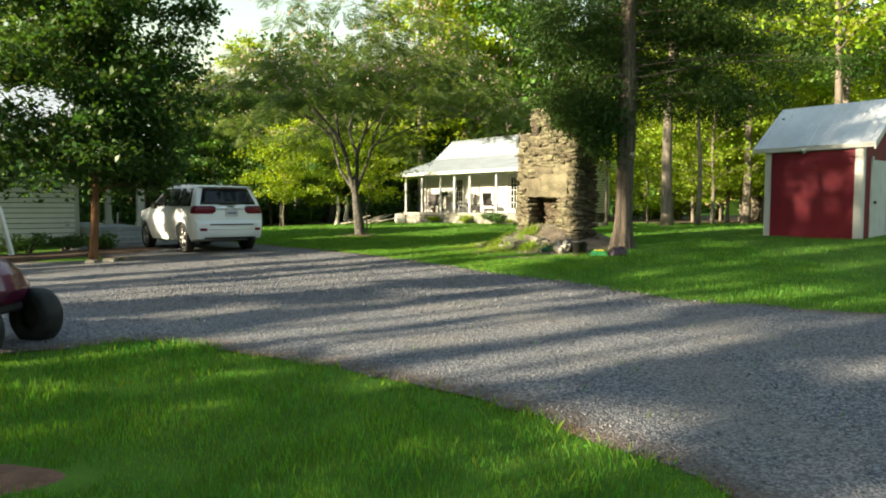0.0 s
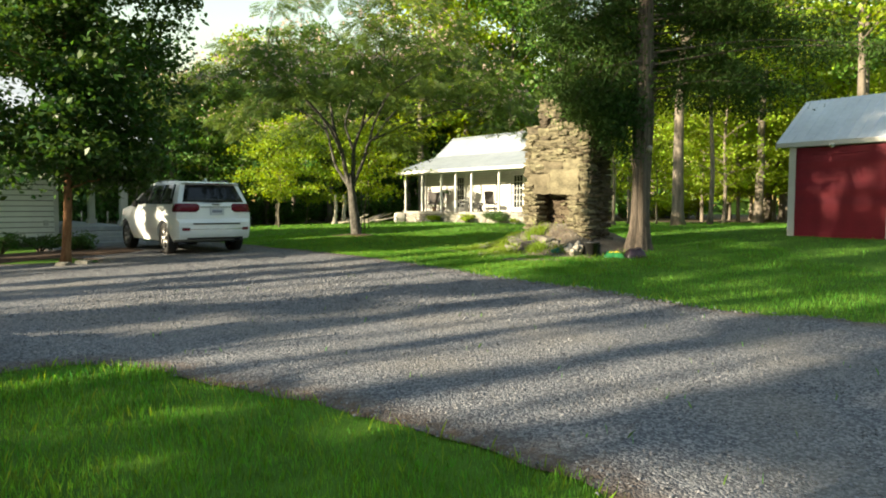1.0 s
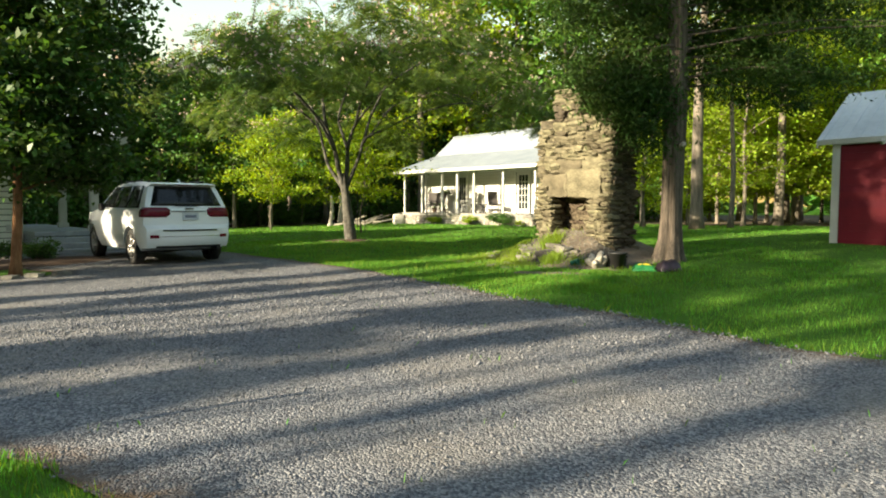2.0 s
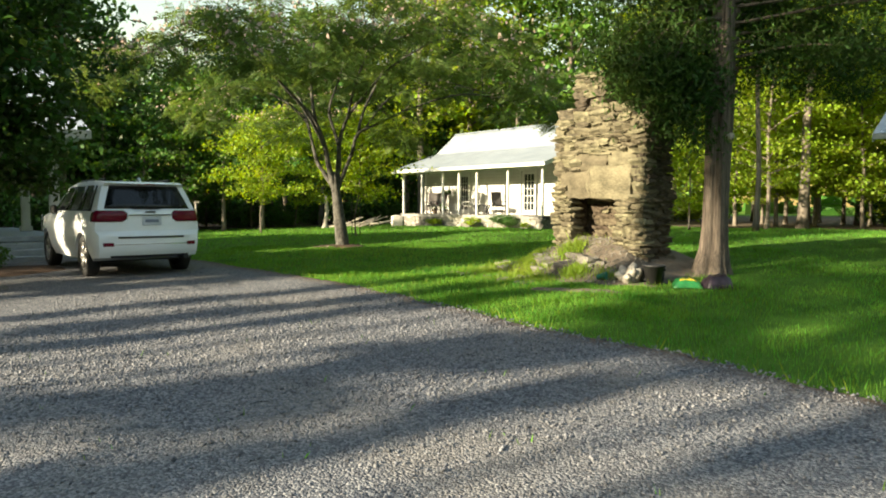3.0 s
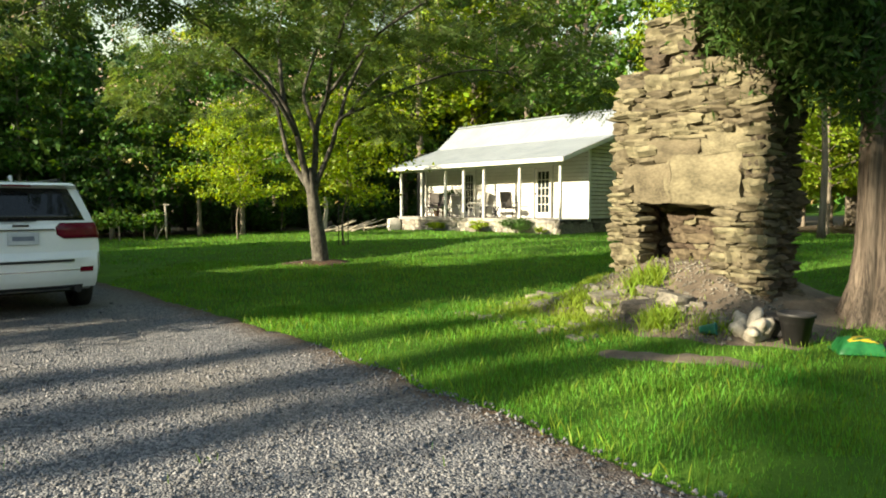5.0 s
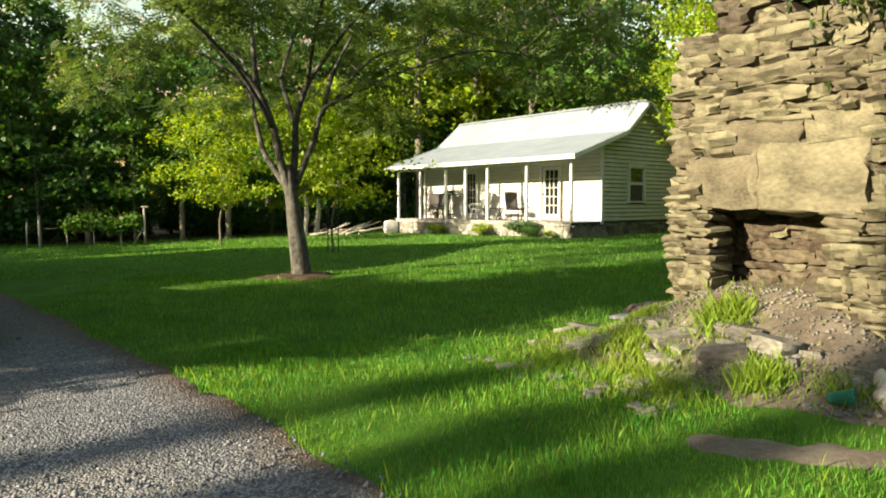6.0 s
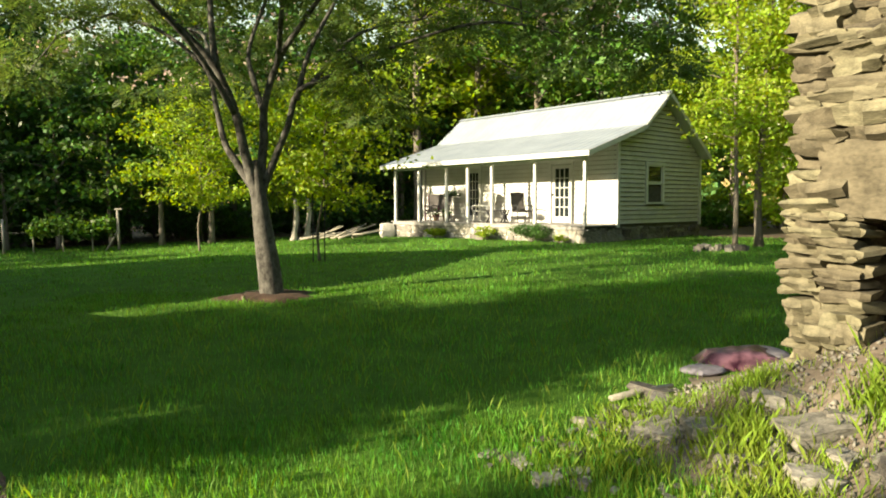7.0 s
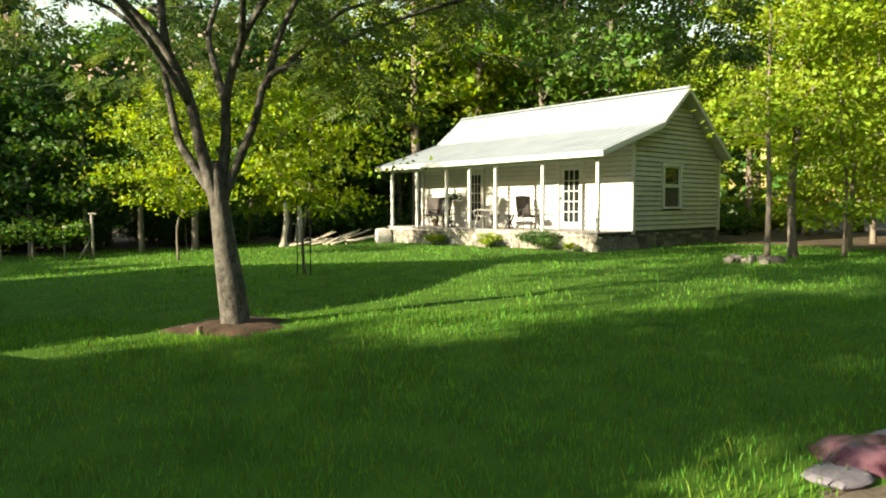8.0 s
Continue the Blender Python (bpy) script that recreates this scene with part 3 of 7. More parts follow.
for (ya, za), (yb, zb) in (((-SOV, shed_roof(0) - RISE / RUN * SOV), (RUN, shed_roof(RUN))), ((RUN, shed_roof(RUN)), (SD + SOV, shed_roof(SD) - RISE / RUN * SOV))):
    part("roof_deck", slope((ya, za), (yb, zb), -0.30, SW + 0.28, -0.02, 0.06), WHITE, shed)
    for i in range(4):
        xa, xb = -0.32 + (SW + 0.62) * i / 4, -0.32 + (SW + 0.62) * (i + 1) / 4
        bm = slope((ya, za), (yb, zb), xa + 0.001, xb - 0.001, 0.01, 0.012)
        for r in range(3):
            xr = xa + (xb - xa) * (r + 0.5) / 3
            lo = [bm.verts.new((xr - 0.02, ya, za + 0.0102)), bm.verts.new((xr, ya, za + 0.028)), bm.verts.new((xr + 0.02, ya, za + 0.0102))]
            hi = [bm.verts.new((xr - 0.02, yb, zb + 0.0102)), bm.verts.new((xr, yb, zb + 0.028)), bm.verts.new((xr + 0.02, yb, zb + 0.0102))]
            bm.faces.new((lo[0], lo[1], hi[1], hi[0])), bm.faces.new((lo[1], lo[2], hi[2], hi[1])), bm.faces.new(lo)
        part("roof_sheet", bm, TIN_SHED, shed)
    for xa in (-0.34, SW + 0.28):
        part("rake_board", slope((ya, za), (yb, zb), xa, xa + 0.03, 0.0, 0.16), WHITE, shed, "white rake board")
part("fascia", box(-0.32, SW + 0.28, -SOV - 0.02, -SOV + 0.012, shed_roof(0) - RISE / RUN * SOV - 0.11, shed_roof(0) - RISE / RUN * SOV), WHITE, shed, "white eave board")
part("soffit", box(-0.30, SW + 0.26, -SOV + 0.014, 0.0, SZ1 - 0.07, SZ1 - 0.05), WHITE, shed)
lamp = part("flood_lamp", box(0.98, 1.08, -0.13, -0.05, SZ1 - 0.13, SZ1 - 0.07, bevel=0.01), WHITE, shed, "small white flood lamp under the eave")
bm = bmesh.new()
bmesh.ops.create_cone(bm, cap_ends=True, segments=14, radius1=0.055, radius2=0.035, depth=0.09, matrix=pose(1.03, -0.17, SZ1 - 0.13, 50, 0, 0))
part("lamp_head", bm, WHITE, lamp)


# ---- trees ----
def grow(rng, height, trunk_r, crown_base, crown_r, limbs, lean=0.0, twist=0.25):
    """The trunk and limbs of a broad-leaved tree in one mesh, and the ends from which its leaves hang."""
    bm, ends = bmesh.new(), []
    lx, ly = rng.uniform(-lean, lean), rng.uniform(-lean, lean)
    trunk = [Vector((lx * h * h + rng.uniform(-twist, twist) * 0.3 * (i > 0), ly * h * h + rng.uniform(-twist, twist) * 0.3 * (i > 0), h * height * 0.92))
             for i, h in enumerate(np.linspace(0, 1, 7))]
    line = curve_pts(trunk, 3)
    radii = [trunk_r * (1.35 if i == 0 else 1.0) * (1 - 0.85 * i / (len(line) - 1)) for i in range(len(line))]
    tube(bm, line, radii, 7)
    for k in range(limbs):
        f = (k + rng.uniform(0.1, 0.9)) / limbs
        h = crown_base + (height * 0.9 - crown_base) * f
        i = min(int(h / (height * 0.92) * (len(line) - 1)), len(line) - 2)
        p = line[i]
        a = k * 2.4 + rng.uniform(-0.5, 0.5)
        spread = crown_r * (math.sin(math.pi * (0.22 + 0.72 * f)) ** 0.8) * rng.uniform(0.7, 1.12)
        rise = rng.uniform(0.05, 0.45) * spread
        tip = p + Vector((math.cos(a) * spread, math.sin(a) * spread, rise))
        mid = p.lerp(tip, 0.5) + Vector((rng.uniform(-0.2, 0.2), rng.uniform(-0.2, 0.2), 0.12 * spread))
        limb = curve_pts([p, mid, tip], 2)
        r0 = max(radii[i] * 0.45, 0.012)
        tube(bm, limb, [r0 * (1 - 0.85 * j / (len(limb) - 1)) for j in range(len(limb))], 4)
        ends += [limb[1], limb[2], limb[3], limb[4], limb[4]]
        for _ in range(2):
            q = limb[rng.randint(1, 3)]
            t2 = q + Vector((rng.uniform(-1, 1), rng.uniform(-1, 1), rng.uniform(-0.1, 0.6))) * spread * 0.38
            tube(bm, [q, q.lerp(t2, 0.5) + Vector((0, 0, 0.05)), t2], [r0 * 0.4, r0 * 0.25, r0 * 0.08], 3)
            ends += [q.lerp(t2, 0.5), t2]
    ends.append(line[-1])
    return bm, ends


def crown(rs, ends, count, spread, length, width, mat, name="crown", droop=0.45, flat=0.35, tall=0.19):
    """Leaves in uneven clumps round the limbs' ends."""
    e = np.array([tuple(v) for v in ends])
    size = spread * rs.uniform(0.5, 1.3, len(e))
    pick = rs.randint(0, len(e), count)
    off = rs.normal(size=(count, 3)) * (0.46, 0.46, tall) * size[pick][:, None]
    return quads(name, leaves(rs, e[pick] + off, length, width, droop, flat), mat)


def make_tree(name, seed, height, trunk_r, crown_base, crown_r, limbs, count, spread, leaf, bark, mat, label, at, category="tree", group=""):
    rng, rs = random.Random(seed), np.random.RandomState(seed)
    bm, ends = grow(rng, height, trunk_r, crown_base, crown_r, limbs, 0.6)
    tree = thing(name, at, label, category, group)
    part("trunk", bm, bark, tree, smooth=True)
    ob = new("crown", crown(rs, ends, count, spread, leaf, leaf * 0.62, mat))
    ob.parent = tree
    return tree


WOODS = "trees of the surrounding woods"
KINDS = [
    dict(seed=11, height=15, trunk_r=0.19, crown_base=3.0, crown_r=3.6, limbs=26, count=3700, spread=1.05, leaf=0.345, bark=BARK, mat=LEAF, label="tall broad-leaved tree with mid-green foliage"),
    dict(seed=12, height=17, trunk_r=0.22, crown_base=4.5, crown_r=3.4, limbs=26, count=3800, spread=0.98, leaf=0.31, bark=BARK, mat=LEAF_LIGHT, label="tall grey-barked tree with yellow-green foliage"),
    dict(seed=13, height=14, trunk_r=0.20, crown_base=2.2, crown_r=3.8, limbs=28, count=3500, spread=1.08, leaf=0.37, bark=BARK, mat=LEAF_DEEP, label="dense dark-green broad-leaved tree"),
    dict(seed=14, height=11, trunk_r=0.12, crown_base=1.6, crown_r=2.8, limbs=24, count=3600, spread=0.95, leaf=0.265, bark=BARK, mat=LEAF_LIGHT, label="slender young tree with bright yellow-green leaves"),
    dict(seed=15, height=16, trunk_r=0.17, crown_base=6.0, crown_r=3.0, limbs=22, count=3000, spread=0.98, leaf=0.325, bark=BARK, mat=LEAF, label="straight bare-stemmed tree with a high green crown"),
    dict(seed=16, height=9, trunk_r=0.09, crown_base=0.9, crown_r=2.6, limbs=24, count=3500, spread=0.85, leaf=0.24, bark=BARK, mat=LEAF, label="low-branched understorey tree with mid-green leaves"),
    dict(seed=17, height=14, trunk_r=0.2, crown_base=2.0, crown_r=2.7, limbs=30, count=4600, spread=0.95, leaf=0.5, bark=BARK, mat=LEAF_DEEP, label="dense dark-green tree of an unseen belt placed for shade"),
    dict(seed=18, height=16, trunk_r=0.22, crown_base=2.5, crown_r=3.0, limbs=12, count=5200, spread=0.95, leaf=0.42, bark=BARK, mat=LEAF_DEEP, label="tall dark-green tree with clumped, gappy foliage"),
    dict(seed=19, height=13, trunk_r=0.16, crown_base=1.8, crown_r=0.80, limbs=34, count=1900, spread=0.66, leaf=0.54, bark=BARK, mat=LEAF_DEEP, label="narrow dark-green tree of an unseen belt placed for shade"),
]
first = {}


def woods_tree(kind, x, y, scale, turn):
    if kind not in first:
        first[kind] = make_tree("woodland_tree", at=pose(x, y, gz(x, y) - 0.06, 0, 0, turn), group=WOODS, **KINDS[kind])
        first[kind].scale = (scale, scale, scale)
        return first[kind]
    ob = copy_thing(first[kind], pose(x, y, gz(x, y) - 0.06, 0, 0, turn))
    ob.scale = (scale, scale, scale)
    return ob


rng = random.Random(5)


def woods_edge(x):
    """How far off the woods begin: left behind the fence, behind the cottage, and right beyond the shed."""
    return float(np.interp(x, [-44, -26, -17, -10, -2, 3, 8, 12, 16, 22, 40], [22, 34, 42, 46, 50, 54, 50, 44, 38, 30, 14]))


def in_sight(x, y):
    return abs(x) < 5 + 0.72 * (y + 1) and y > 8


spots = []
for depth, gap, count in ((3.5, 2.5, 60), (9, 3.1, 48), (17, 4.2, 13)):
    made = 0
    for _ in range(3000):
        x = rng.uniform(-42, 42)
        y = woods_edge(x) + rng.uniform(depth - 3.5, depth + 3)
        if in_sight(x, y) and all((x - a) ** 2 + (y - b) ** 2 > gap ** 2 for a, b, _ in spots):
            spots.append((x, y, depth))
            made += 1
        if made >= count:
            break
# leaf tones stand for light too: pale where sunlit, dark along the shaded left
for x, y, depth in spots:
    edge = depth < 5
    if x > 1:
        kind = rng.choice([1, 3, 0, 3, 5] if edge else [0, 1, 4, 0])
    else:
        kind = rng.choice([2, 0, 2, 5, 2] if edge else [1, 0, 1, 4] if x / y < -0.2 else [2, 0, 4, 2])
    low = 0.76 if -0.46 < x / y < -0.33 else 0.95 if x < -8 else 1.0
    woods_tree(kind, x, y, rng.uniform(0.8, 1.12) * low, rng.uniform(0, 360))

# undergrowth at the foot of the woods
UNDER = []
for i, (mat, h) in enumerate(((LEAF_DEEP, 1.6), (LEAF, 1.3), (LEAF_LIGHT, 1.5))):
    rs, r2 = np.random.RandomState(70 + i), random.Random(70 + i)
    bm, ends = bmesh.new(), []
    for k in range(16):
        a, q = r2.uniform(0, 6.28), r2.uniform(0.1, 1.0)
        tip = Vector((math.cos(a) * 1.3 * q, math.sin(a) * 1.3 * q, h * r2.uniform(0.4, 1.0)))
        tube(bm, [(tip.x * 0.2, tip.y * 0.2, -0.05), tip * 0.5 + Vector((0, 0, 0.15)), tip], [0.018, 0.012, 0.004], 4)
        ends += [tip, tip * 0.7, tip * 0.5]
    UNDER.append((bm, crown(rs, ends, 750, 0.62, 0.23, 0.135, mat, name="foliage", droop=0.1)))
under_first = {}
for _ in range(130):
    x = rng.uniform(-40, 40) if _ < 75 else rng.uniform(-26, 0)
    y = woods_edge(x) + rng.uniform(-1.5, 9)
    if not in_sight(x, y):
        continue
    # the bushes' leaf tone by side paints the same sun and shade
    k = rng.choice([0, 0, 1]) if x < 2 else rng.choice([1, 2, 0])
    s = rng.uniform(0.6, 1.3)
    at = pose(x, y, gz(x, y) - 0.04, 0, 0, rng.uniform(0, 360))
    if k in under_first:
        ob = copy_thing(under_first[k], at)
    else:
        ob = under_first[k] = thing("undergrowth_bush", at, "leafy wild bush at the edge of the woods", "bush", "undergrowth of the woods")
        part("woody_base", UNDER[k][0], BARK, ob)
        c = new("foliage", UNDER[k][1])
        c.parent = ob
    ob.scale = (s, s, s)

# leaf litter under the woods
rs = np.random.RandomState(77)


def litter_edge(x):
    return np.interp(x, [-45, -26, -17, -10, -2, 4, 9, 12, 18, 26, 45], [25, 35.5, 41, 43.5, 45.5, 46, 38.5, 34.0, 28.5, 22, 12]) + 0.5 * np.sin(1.3 * x) + 0.3 * np.sin(3.1 * x)


LITTER = material("leaf_litter", (0.030, 0.021, 0.013), (0.105, 0.074, 0.045), 3, 1.0, 1.0, 22)
tagged(sheet("forest_floor", np.arange(-46, 46.1, 0.5), np.arange(12, 70.1, 0.5),
             lambda x, y: rough_ground(x, y) - 0.10 + 0.13 * np.clip((y - litter_edge(x)) / 0.7 + 0.5, 0, 1), LITTER),
       "brown leaf litter on the floor of the woods", "leaf litter", kind="structure")


def far_woods():
    """A distant curtain of foliage that closes the woods all round."""
    n = 15000
    a = rs.uniform(0, 2 * math.pi, n)
    r = 84 + rs.normal(size=n) * 4
    top = 19 + 3 * np.sin(3 * a) + 2.5 * np.sin(11 * a + 1) + 1.5 * np.sin(23 * a)
    z = 0.5 + top * rs.uniform(0, 1, n) ** 1.25
    c = np.stack([r * np.sin(a), 22 + r * np.cos(a), z], 1)
    return quads("far_woods", leaves(rs, c, 3.3, 2.3, 0.1, 0.3), LEAF_DEEP)


tagged(new("far_woods", far_woods()), "distant dark-green woods closing the clearing", "woods", kind="stuff")

# an unseen belt of trees on the sunward side, behind the camera's left: dense columns with narrow gaps, placed to throw
# long streaks of shade
ACROSS, ALONG = Vector((0.485, -0.875)), Vector((0.875, 0.485))


def belt_tree(kind, across, along, top, wide=None):
    """A tree of the belt, placed by metres across the sun's direction and along it."""
    p = ACROSS * across + ALONG * along
    ob = woods_tree(kind, p.x, p.y, top / KINDS[kind]["height"], rng.uniform(0, 360))
    if wide is not None:
        ob.scale = (wide, wide, ob.scale.z)


def belt_row(lo, hi, top):
    """A dense stretch of the belt between two gaps."""
    n = max(1, round((hi - lo) / 1.5))
    w = (hi - lo) / n
    for i in range(n):
        belt_tree(8, lo + w * (i + 0.5), -20 - 2.5 * rng.random(), top * rng.uniform(0.96, 1.04), (w / 2 + 0.10) * 1.12)


for lo, hi, top in ((-20.9, -19.5, 12.0), (-19.1, -18.2, 12.0), (-17.8, -16.9, 12.0), (-16.5, -15.85, 12.5), (-14.4, -14.05, 12.0), (-13.25, -12.7, 11.8), (-12.45, -12.0, 15.0), (-10.45, -8.75, 17.0), (-8.75, -8.0, 17.0), (-6.95, -6.7, 16.0), (-5.75, -5.4, 16.0),
                    (-4.6, -0.4, 17.0), (-0.2, 3.0, 16.0), (3.4, 7.0, 12.5), (7.4, 12.0, 12.5)):
    belt_row(lo, hi, top)
for i in range(4):
    belt_tree(6, 14 + 3.4 * i, -20 - rng.uniform(0, 3), 12 * rng.uniform(0.9, 1.1))
# west of the neighbouring house the unseen belt runs on, added to shade the foot of the far woods
for i in range(4):
    belt_tree(6, -30.5 - 2.6 * i, -20 - rng.uniform(0, 3), 10.6 * rng.uniform(0.95, 1.05))
for i in range(9):
    belt_tree(2, -41 - 2.7 * i, -15 - rng.uniform(0, 4), 9.5 * rng.uniform(0.8, 1.15))
# unseen low bushy trees added by the drive, so that their shade lies on the nearest lawn
for across, along, top in ((-2.4, -7.2, 4.0), (-3.4, -7.5, 3.8), (-4.3, -7.0, 3.7), (-5.2, -7.4, 3.7), (-6.1, -7.1, 3.5), (-6.7, -7.6, 3.2), (-1.4, -7.6, 4.0)):
    belt_tree(5, across, along, top)
# unseen tall trees, added so that their high crowns close the gaps above against the sun
for across, top in ((-5.5, 25.5), (-6.5, 25.5), (-7.5, 25.5), (-4.9, 26.0), (-10.6, 30.0), (-11.4, 29.5)):
    belt_tree(4, across, -21, top, 0.50)
# one more unseen tree near the start, added to darken the foreground
woods_tree(2, -5.2, -4.6, 0.8, 20)
# the tallest crowns behind the cottage
for x, y, s in ((-1.5, 47.5, 1.15), (1.6, 50.5, 1.22), (4.6, 49, 1.2), (7.6, 47.5, 1.15), (0.2, 54, 1.3), (6.2, 54, 1.3)):
    woods_tree(rng.choice([0, 1]), x, y, s, rng.uniform(0, 360))
# a lower dense row behind the trellis
for i in range(7):
    woods_tree((2, 0, 5, 2, 5, 0, 2)[i], -9.6 - 1.9 * i, 40.6 - 0.25 * i, 9.2 / KINDS[(2, 0, 5, 2, 5, 0, 2)[i]]["height"] * rng.uniform(0.94, 1.06), rng.uniform(0, 360))
# bright young trees beyond the shed, the sun also put into their pale leaf colour
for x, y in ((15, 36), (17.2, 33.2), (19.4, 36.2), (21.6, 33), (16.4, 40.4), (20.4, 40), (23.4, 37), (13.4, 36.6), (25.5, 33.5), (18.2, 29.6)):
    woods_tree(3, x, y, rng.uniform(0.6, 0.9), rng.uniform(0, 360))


# the feathery spreading tree on the lawn
def limb_tree(name, at, label, limbs, bark, seed):
    tree = thing(name, at, label, "tree")
    bm = bmesh.new()
    for pts, r0, r1 in limbs:
        line = curve_pts(pts, 4)
        n = len(line)
        tube(bm, line, [r0 + (r1 - r0) * (i / (n - 1)) ** (2.4 if r0 > 0.15 else 0.8) for i in range(n)], 10)
    return tree, bm


MX, MY = -2.86, 23.2
MIMOSA_LIMBS = [
    ([(0.03, 0, -0.05), (0.04, 0, 0.1), (0.0, 0, 0.5), (-0.06, 0, 0.98), (-0.13, 0.0, 1.62), (-0.16, 0.0, 2.05)], 0.18, 0.05),
    ([(-0.11, 0, 1.30), (-0.20, 0.03, 1.62), (-0.46, 0.08, 2.02), (-0.65, 0.16, 2.32), (-0.82, 0.3, 2.9), (-1.05, 0.5, 3.5), (-2.0, 0.8, 4.2), (-3.4, 1.2, 4.5)], 0.075, 0.022),
    ([(-0.10, 0, 1.30), (-0.17, -0.02, 1.62), (-0.30, -0.05, 2.16), (-0.41, -0.12, 2.76), (-0.63, -0.3, 3.35), (-1.05, -0.5, 3.85), (-1.9, -1.0, 4.7), (-3.0, -1.7, 5.2)], 0.10, 0.022),
    ([(-0.60, -0.28, 3.3), (-0.72, -0.1, 3.95), (-0.82, 0.3, 5.0), (-0.6, 0.8, 6.4)], 0.06, 0.02),
    ([(-0.10, 0.02, 1.30), (-0.12, 0.04, 1.62), (-0.06, 0.1, 2.3), (-0.04, 0.12, 2.85), (0.19, 0.0, 3.45), (0.58, -0.3, 3.88), (1.4, -0.9, 4.6), (2.5, -1.6, 5.1)], 0.09, 0.02),
    ([(-0.05, 0.12, 2.75), (-0.24, 0.3, 3.25), (-0.38, 0.6, 3.8), (-0.1, 1.0, 4.9), (0.2, 1.6, 6.3)], 0.055, 0.018),
    ([(-0.09, 0.0, 1.30), (-0.07, 0.03, 1.62), (0.09, 0.1, 2.05), (0.29, 0.16, 2.56), (0.44, 0.2, 3.06), (0.88, 0.3, 3.3), (1.9, 0.5, 3.8), (3.3, 0.7, 4.2), (4.7, 0.8, 4.0)], 0.075, 0.016),
    ([(0.42, 0.2, 2.95), (0.58, 0.4, 3.7), (0.95, 0.8, 4.6), (1.3, 1.5, 5.6)], 0.05, 0.018),
    ([(-0.40, -0.12, 2.7), (-0.8, -0.9, 3.6), (-1.5, -2.0, 4.4), (-2.0, -3.4, 4.7)], 0.05, 0.016),
    ([(0.2, -0.02, 3.45), (0.5, -0.9, 4.1), (1.0, -2.2, 4.7), (1.5, -3.6, 4.6)], 0.045, 0.016),
    ([(0.6, 0.25, 3.15), (1.2, 1.4, 4.2), (2.2, 2.8, 4.8)], 0.045, 0.016),
    ([(-0.9, 0.4, 3.2), (-1.4, 1.6, 4.2), (-2.2, 3.0, 4.7)], 0.045, 0.016),
]
mimosa, bm = limb_tree("lawn_tree", pose(MX, MY, gz(MX, MY) - 0.04), "spreading grey-barked tree with feathery leaves and pale blossom on the lawn", MIMOSA_LIMBS, BARK, 31)
rng, rs = random.Random(31), np.random.RandomState(31)


def fronds(rs, ends, per, reach, length, pairs=6):
    """Feathery compound leaves: paired narrow leaflets along drooping stalks, in flat sprays round the ends."""
    e = np.repeat(np.array([tuple(v) for v in ends]), per, axis=0)
    n = len(e)
    a = rs.uniform(0, 2 * math.pi, n)
    q = np.sqrt(rs.uniform(0, 1, n)) * reach * np.repeat(rs.uniform(0.55, 1.25, len(ends)), per)
    out = np.stack([np.cos(a), np.sin(a), np.zeros(n)], 1)
    base = e + out * q[:, None] + np.stack([np.zeros(n), np.zeros(n), rs.normal(size=n) * 0.10 - 0.10 * q], 1)
    u = unit(out + rs.normal(size=(n, 3)) * (0.5, 0.5, 0.22) + (0, 0, -0.25))
    side = unit(np.cross(u, unit(rs.normal(size=(n, 3)) * 0.75 + (0, 0, 0.9))))
    L = (length * rs.uniform(0.65, 1.25, n))[:, None]
    quad = []
    for k in range(pairs):
        f = (k + 0.7) / pairs
        p = base + u * L * f + np.array((0, 0, -0.22)) * L * f * f
        ll = L * 0.40 * (1 - 0.55 * abs(f - 0.45) * 1.6)
        for sgn in (-1, 1):
            d = unit(side * sgn + u * 0.55 + (0, 0, -0.18))
            w = u * L * 0.085
            quad.append(np.stack([p - w * 0.4, p + d * ll * 0.5 - w, p + d * ll, p + d * ll * 0.5 + w], 1))
    return np.concatenate(quad)


ends = []
perches = [p for pts, _, _ in MIMOSA_LIMBS[1:] for p in curve_pts(pts, 3) if p.z > 3.0]
for i in range(205):
    a, f = 2.4 * i + rng.uniform(-0.5, 0.5), math.sqrt(rng.uniform(0.04, 1))
    f *= 1 + 0.10 * math.sin(3 * a + 1) + 0.06 * math.sin(7 * a)
    low, high = 5.5 - 1.9 * f ** 2, 8.3 - 4.2 * f ** 2
    p = Vector((-0.2 + 5.9 * f * math.cos(a), 5.9 * f * math.sin(a), low + max(high - low, 0.3) * rng.uniform(0, 1) ** 1.1))
    if p.x < -2.4 and p.z > 4.2 and i % 5 < 3:
        continue
    ends.append(p)
    if i % 3 == 0:
        q = min(perches, key=lambda v: (v - p).length + max(0, v.z - p.z))
        tube(bm, [q, q.lerp(p, 0.5) + Vector((rng.uniform(-.15, .15), rng.uniform(-.15, .15), 0.18)), p], [0.018, 0.012, 0.005], 4)
# sprays among the limbs
for k in range(44):
    a, r = 2.4 * k + 0.3, rng.uniform(0.8, 3.0)
    ends.append(Vector((-0.2 + r * math.cos(a), r * math.sin(a), rng.uniform(4.2, 5.4) - 0.12 * r)))
# drooping outer sprays
for x, y, z in ((1.75, -0.2, 2.75), (1.6, 0.1, 2.9), (4.5, -0.2, 3.5), (-3.6, 0.2, 3.3)):
    p = Vector((x, y, z))
    ends += [p, p + Vector((-0.25, 0.1, 0.35)), p + Vector((-0.1, -0.15, 0.7))]
    tube(bm, [(0.62 * x, 0.62 * y, z + 0.9), (0.85 * x, 0.85 * y, z + 0.6), p], [0.02, 0.013, 0.005], 4)
part("trunk", bm, BARK_MIMOSA, mimosa, smooth=True)
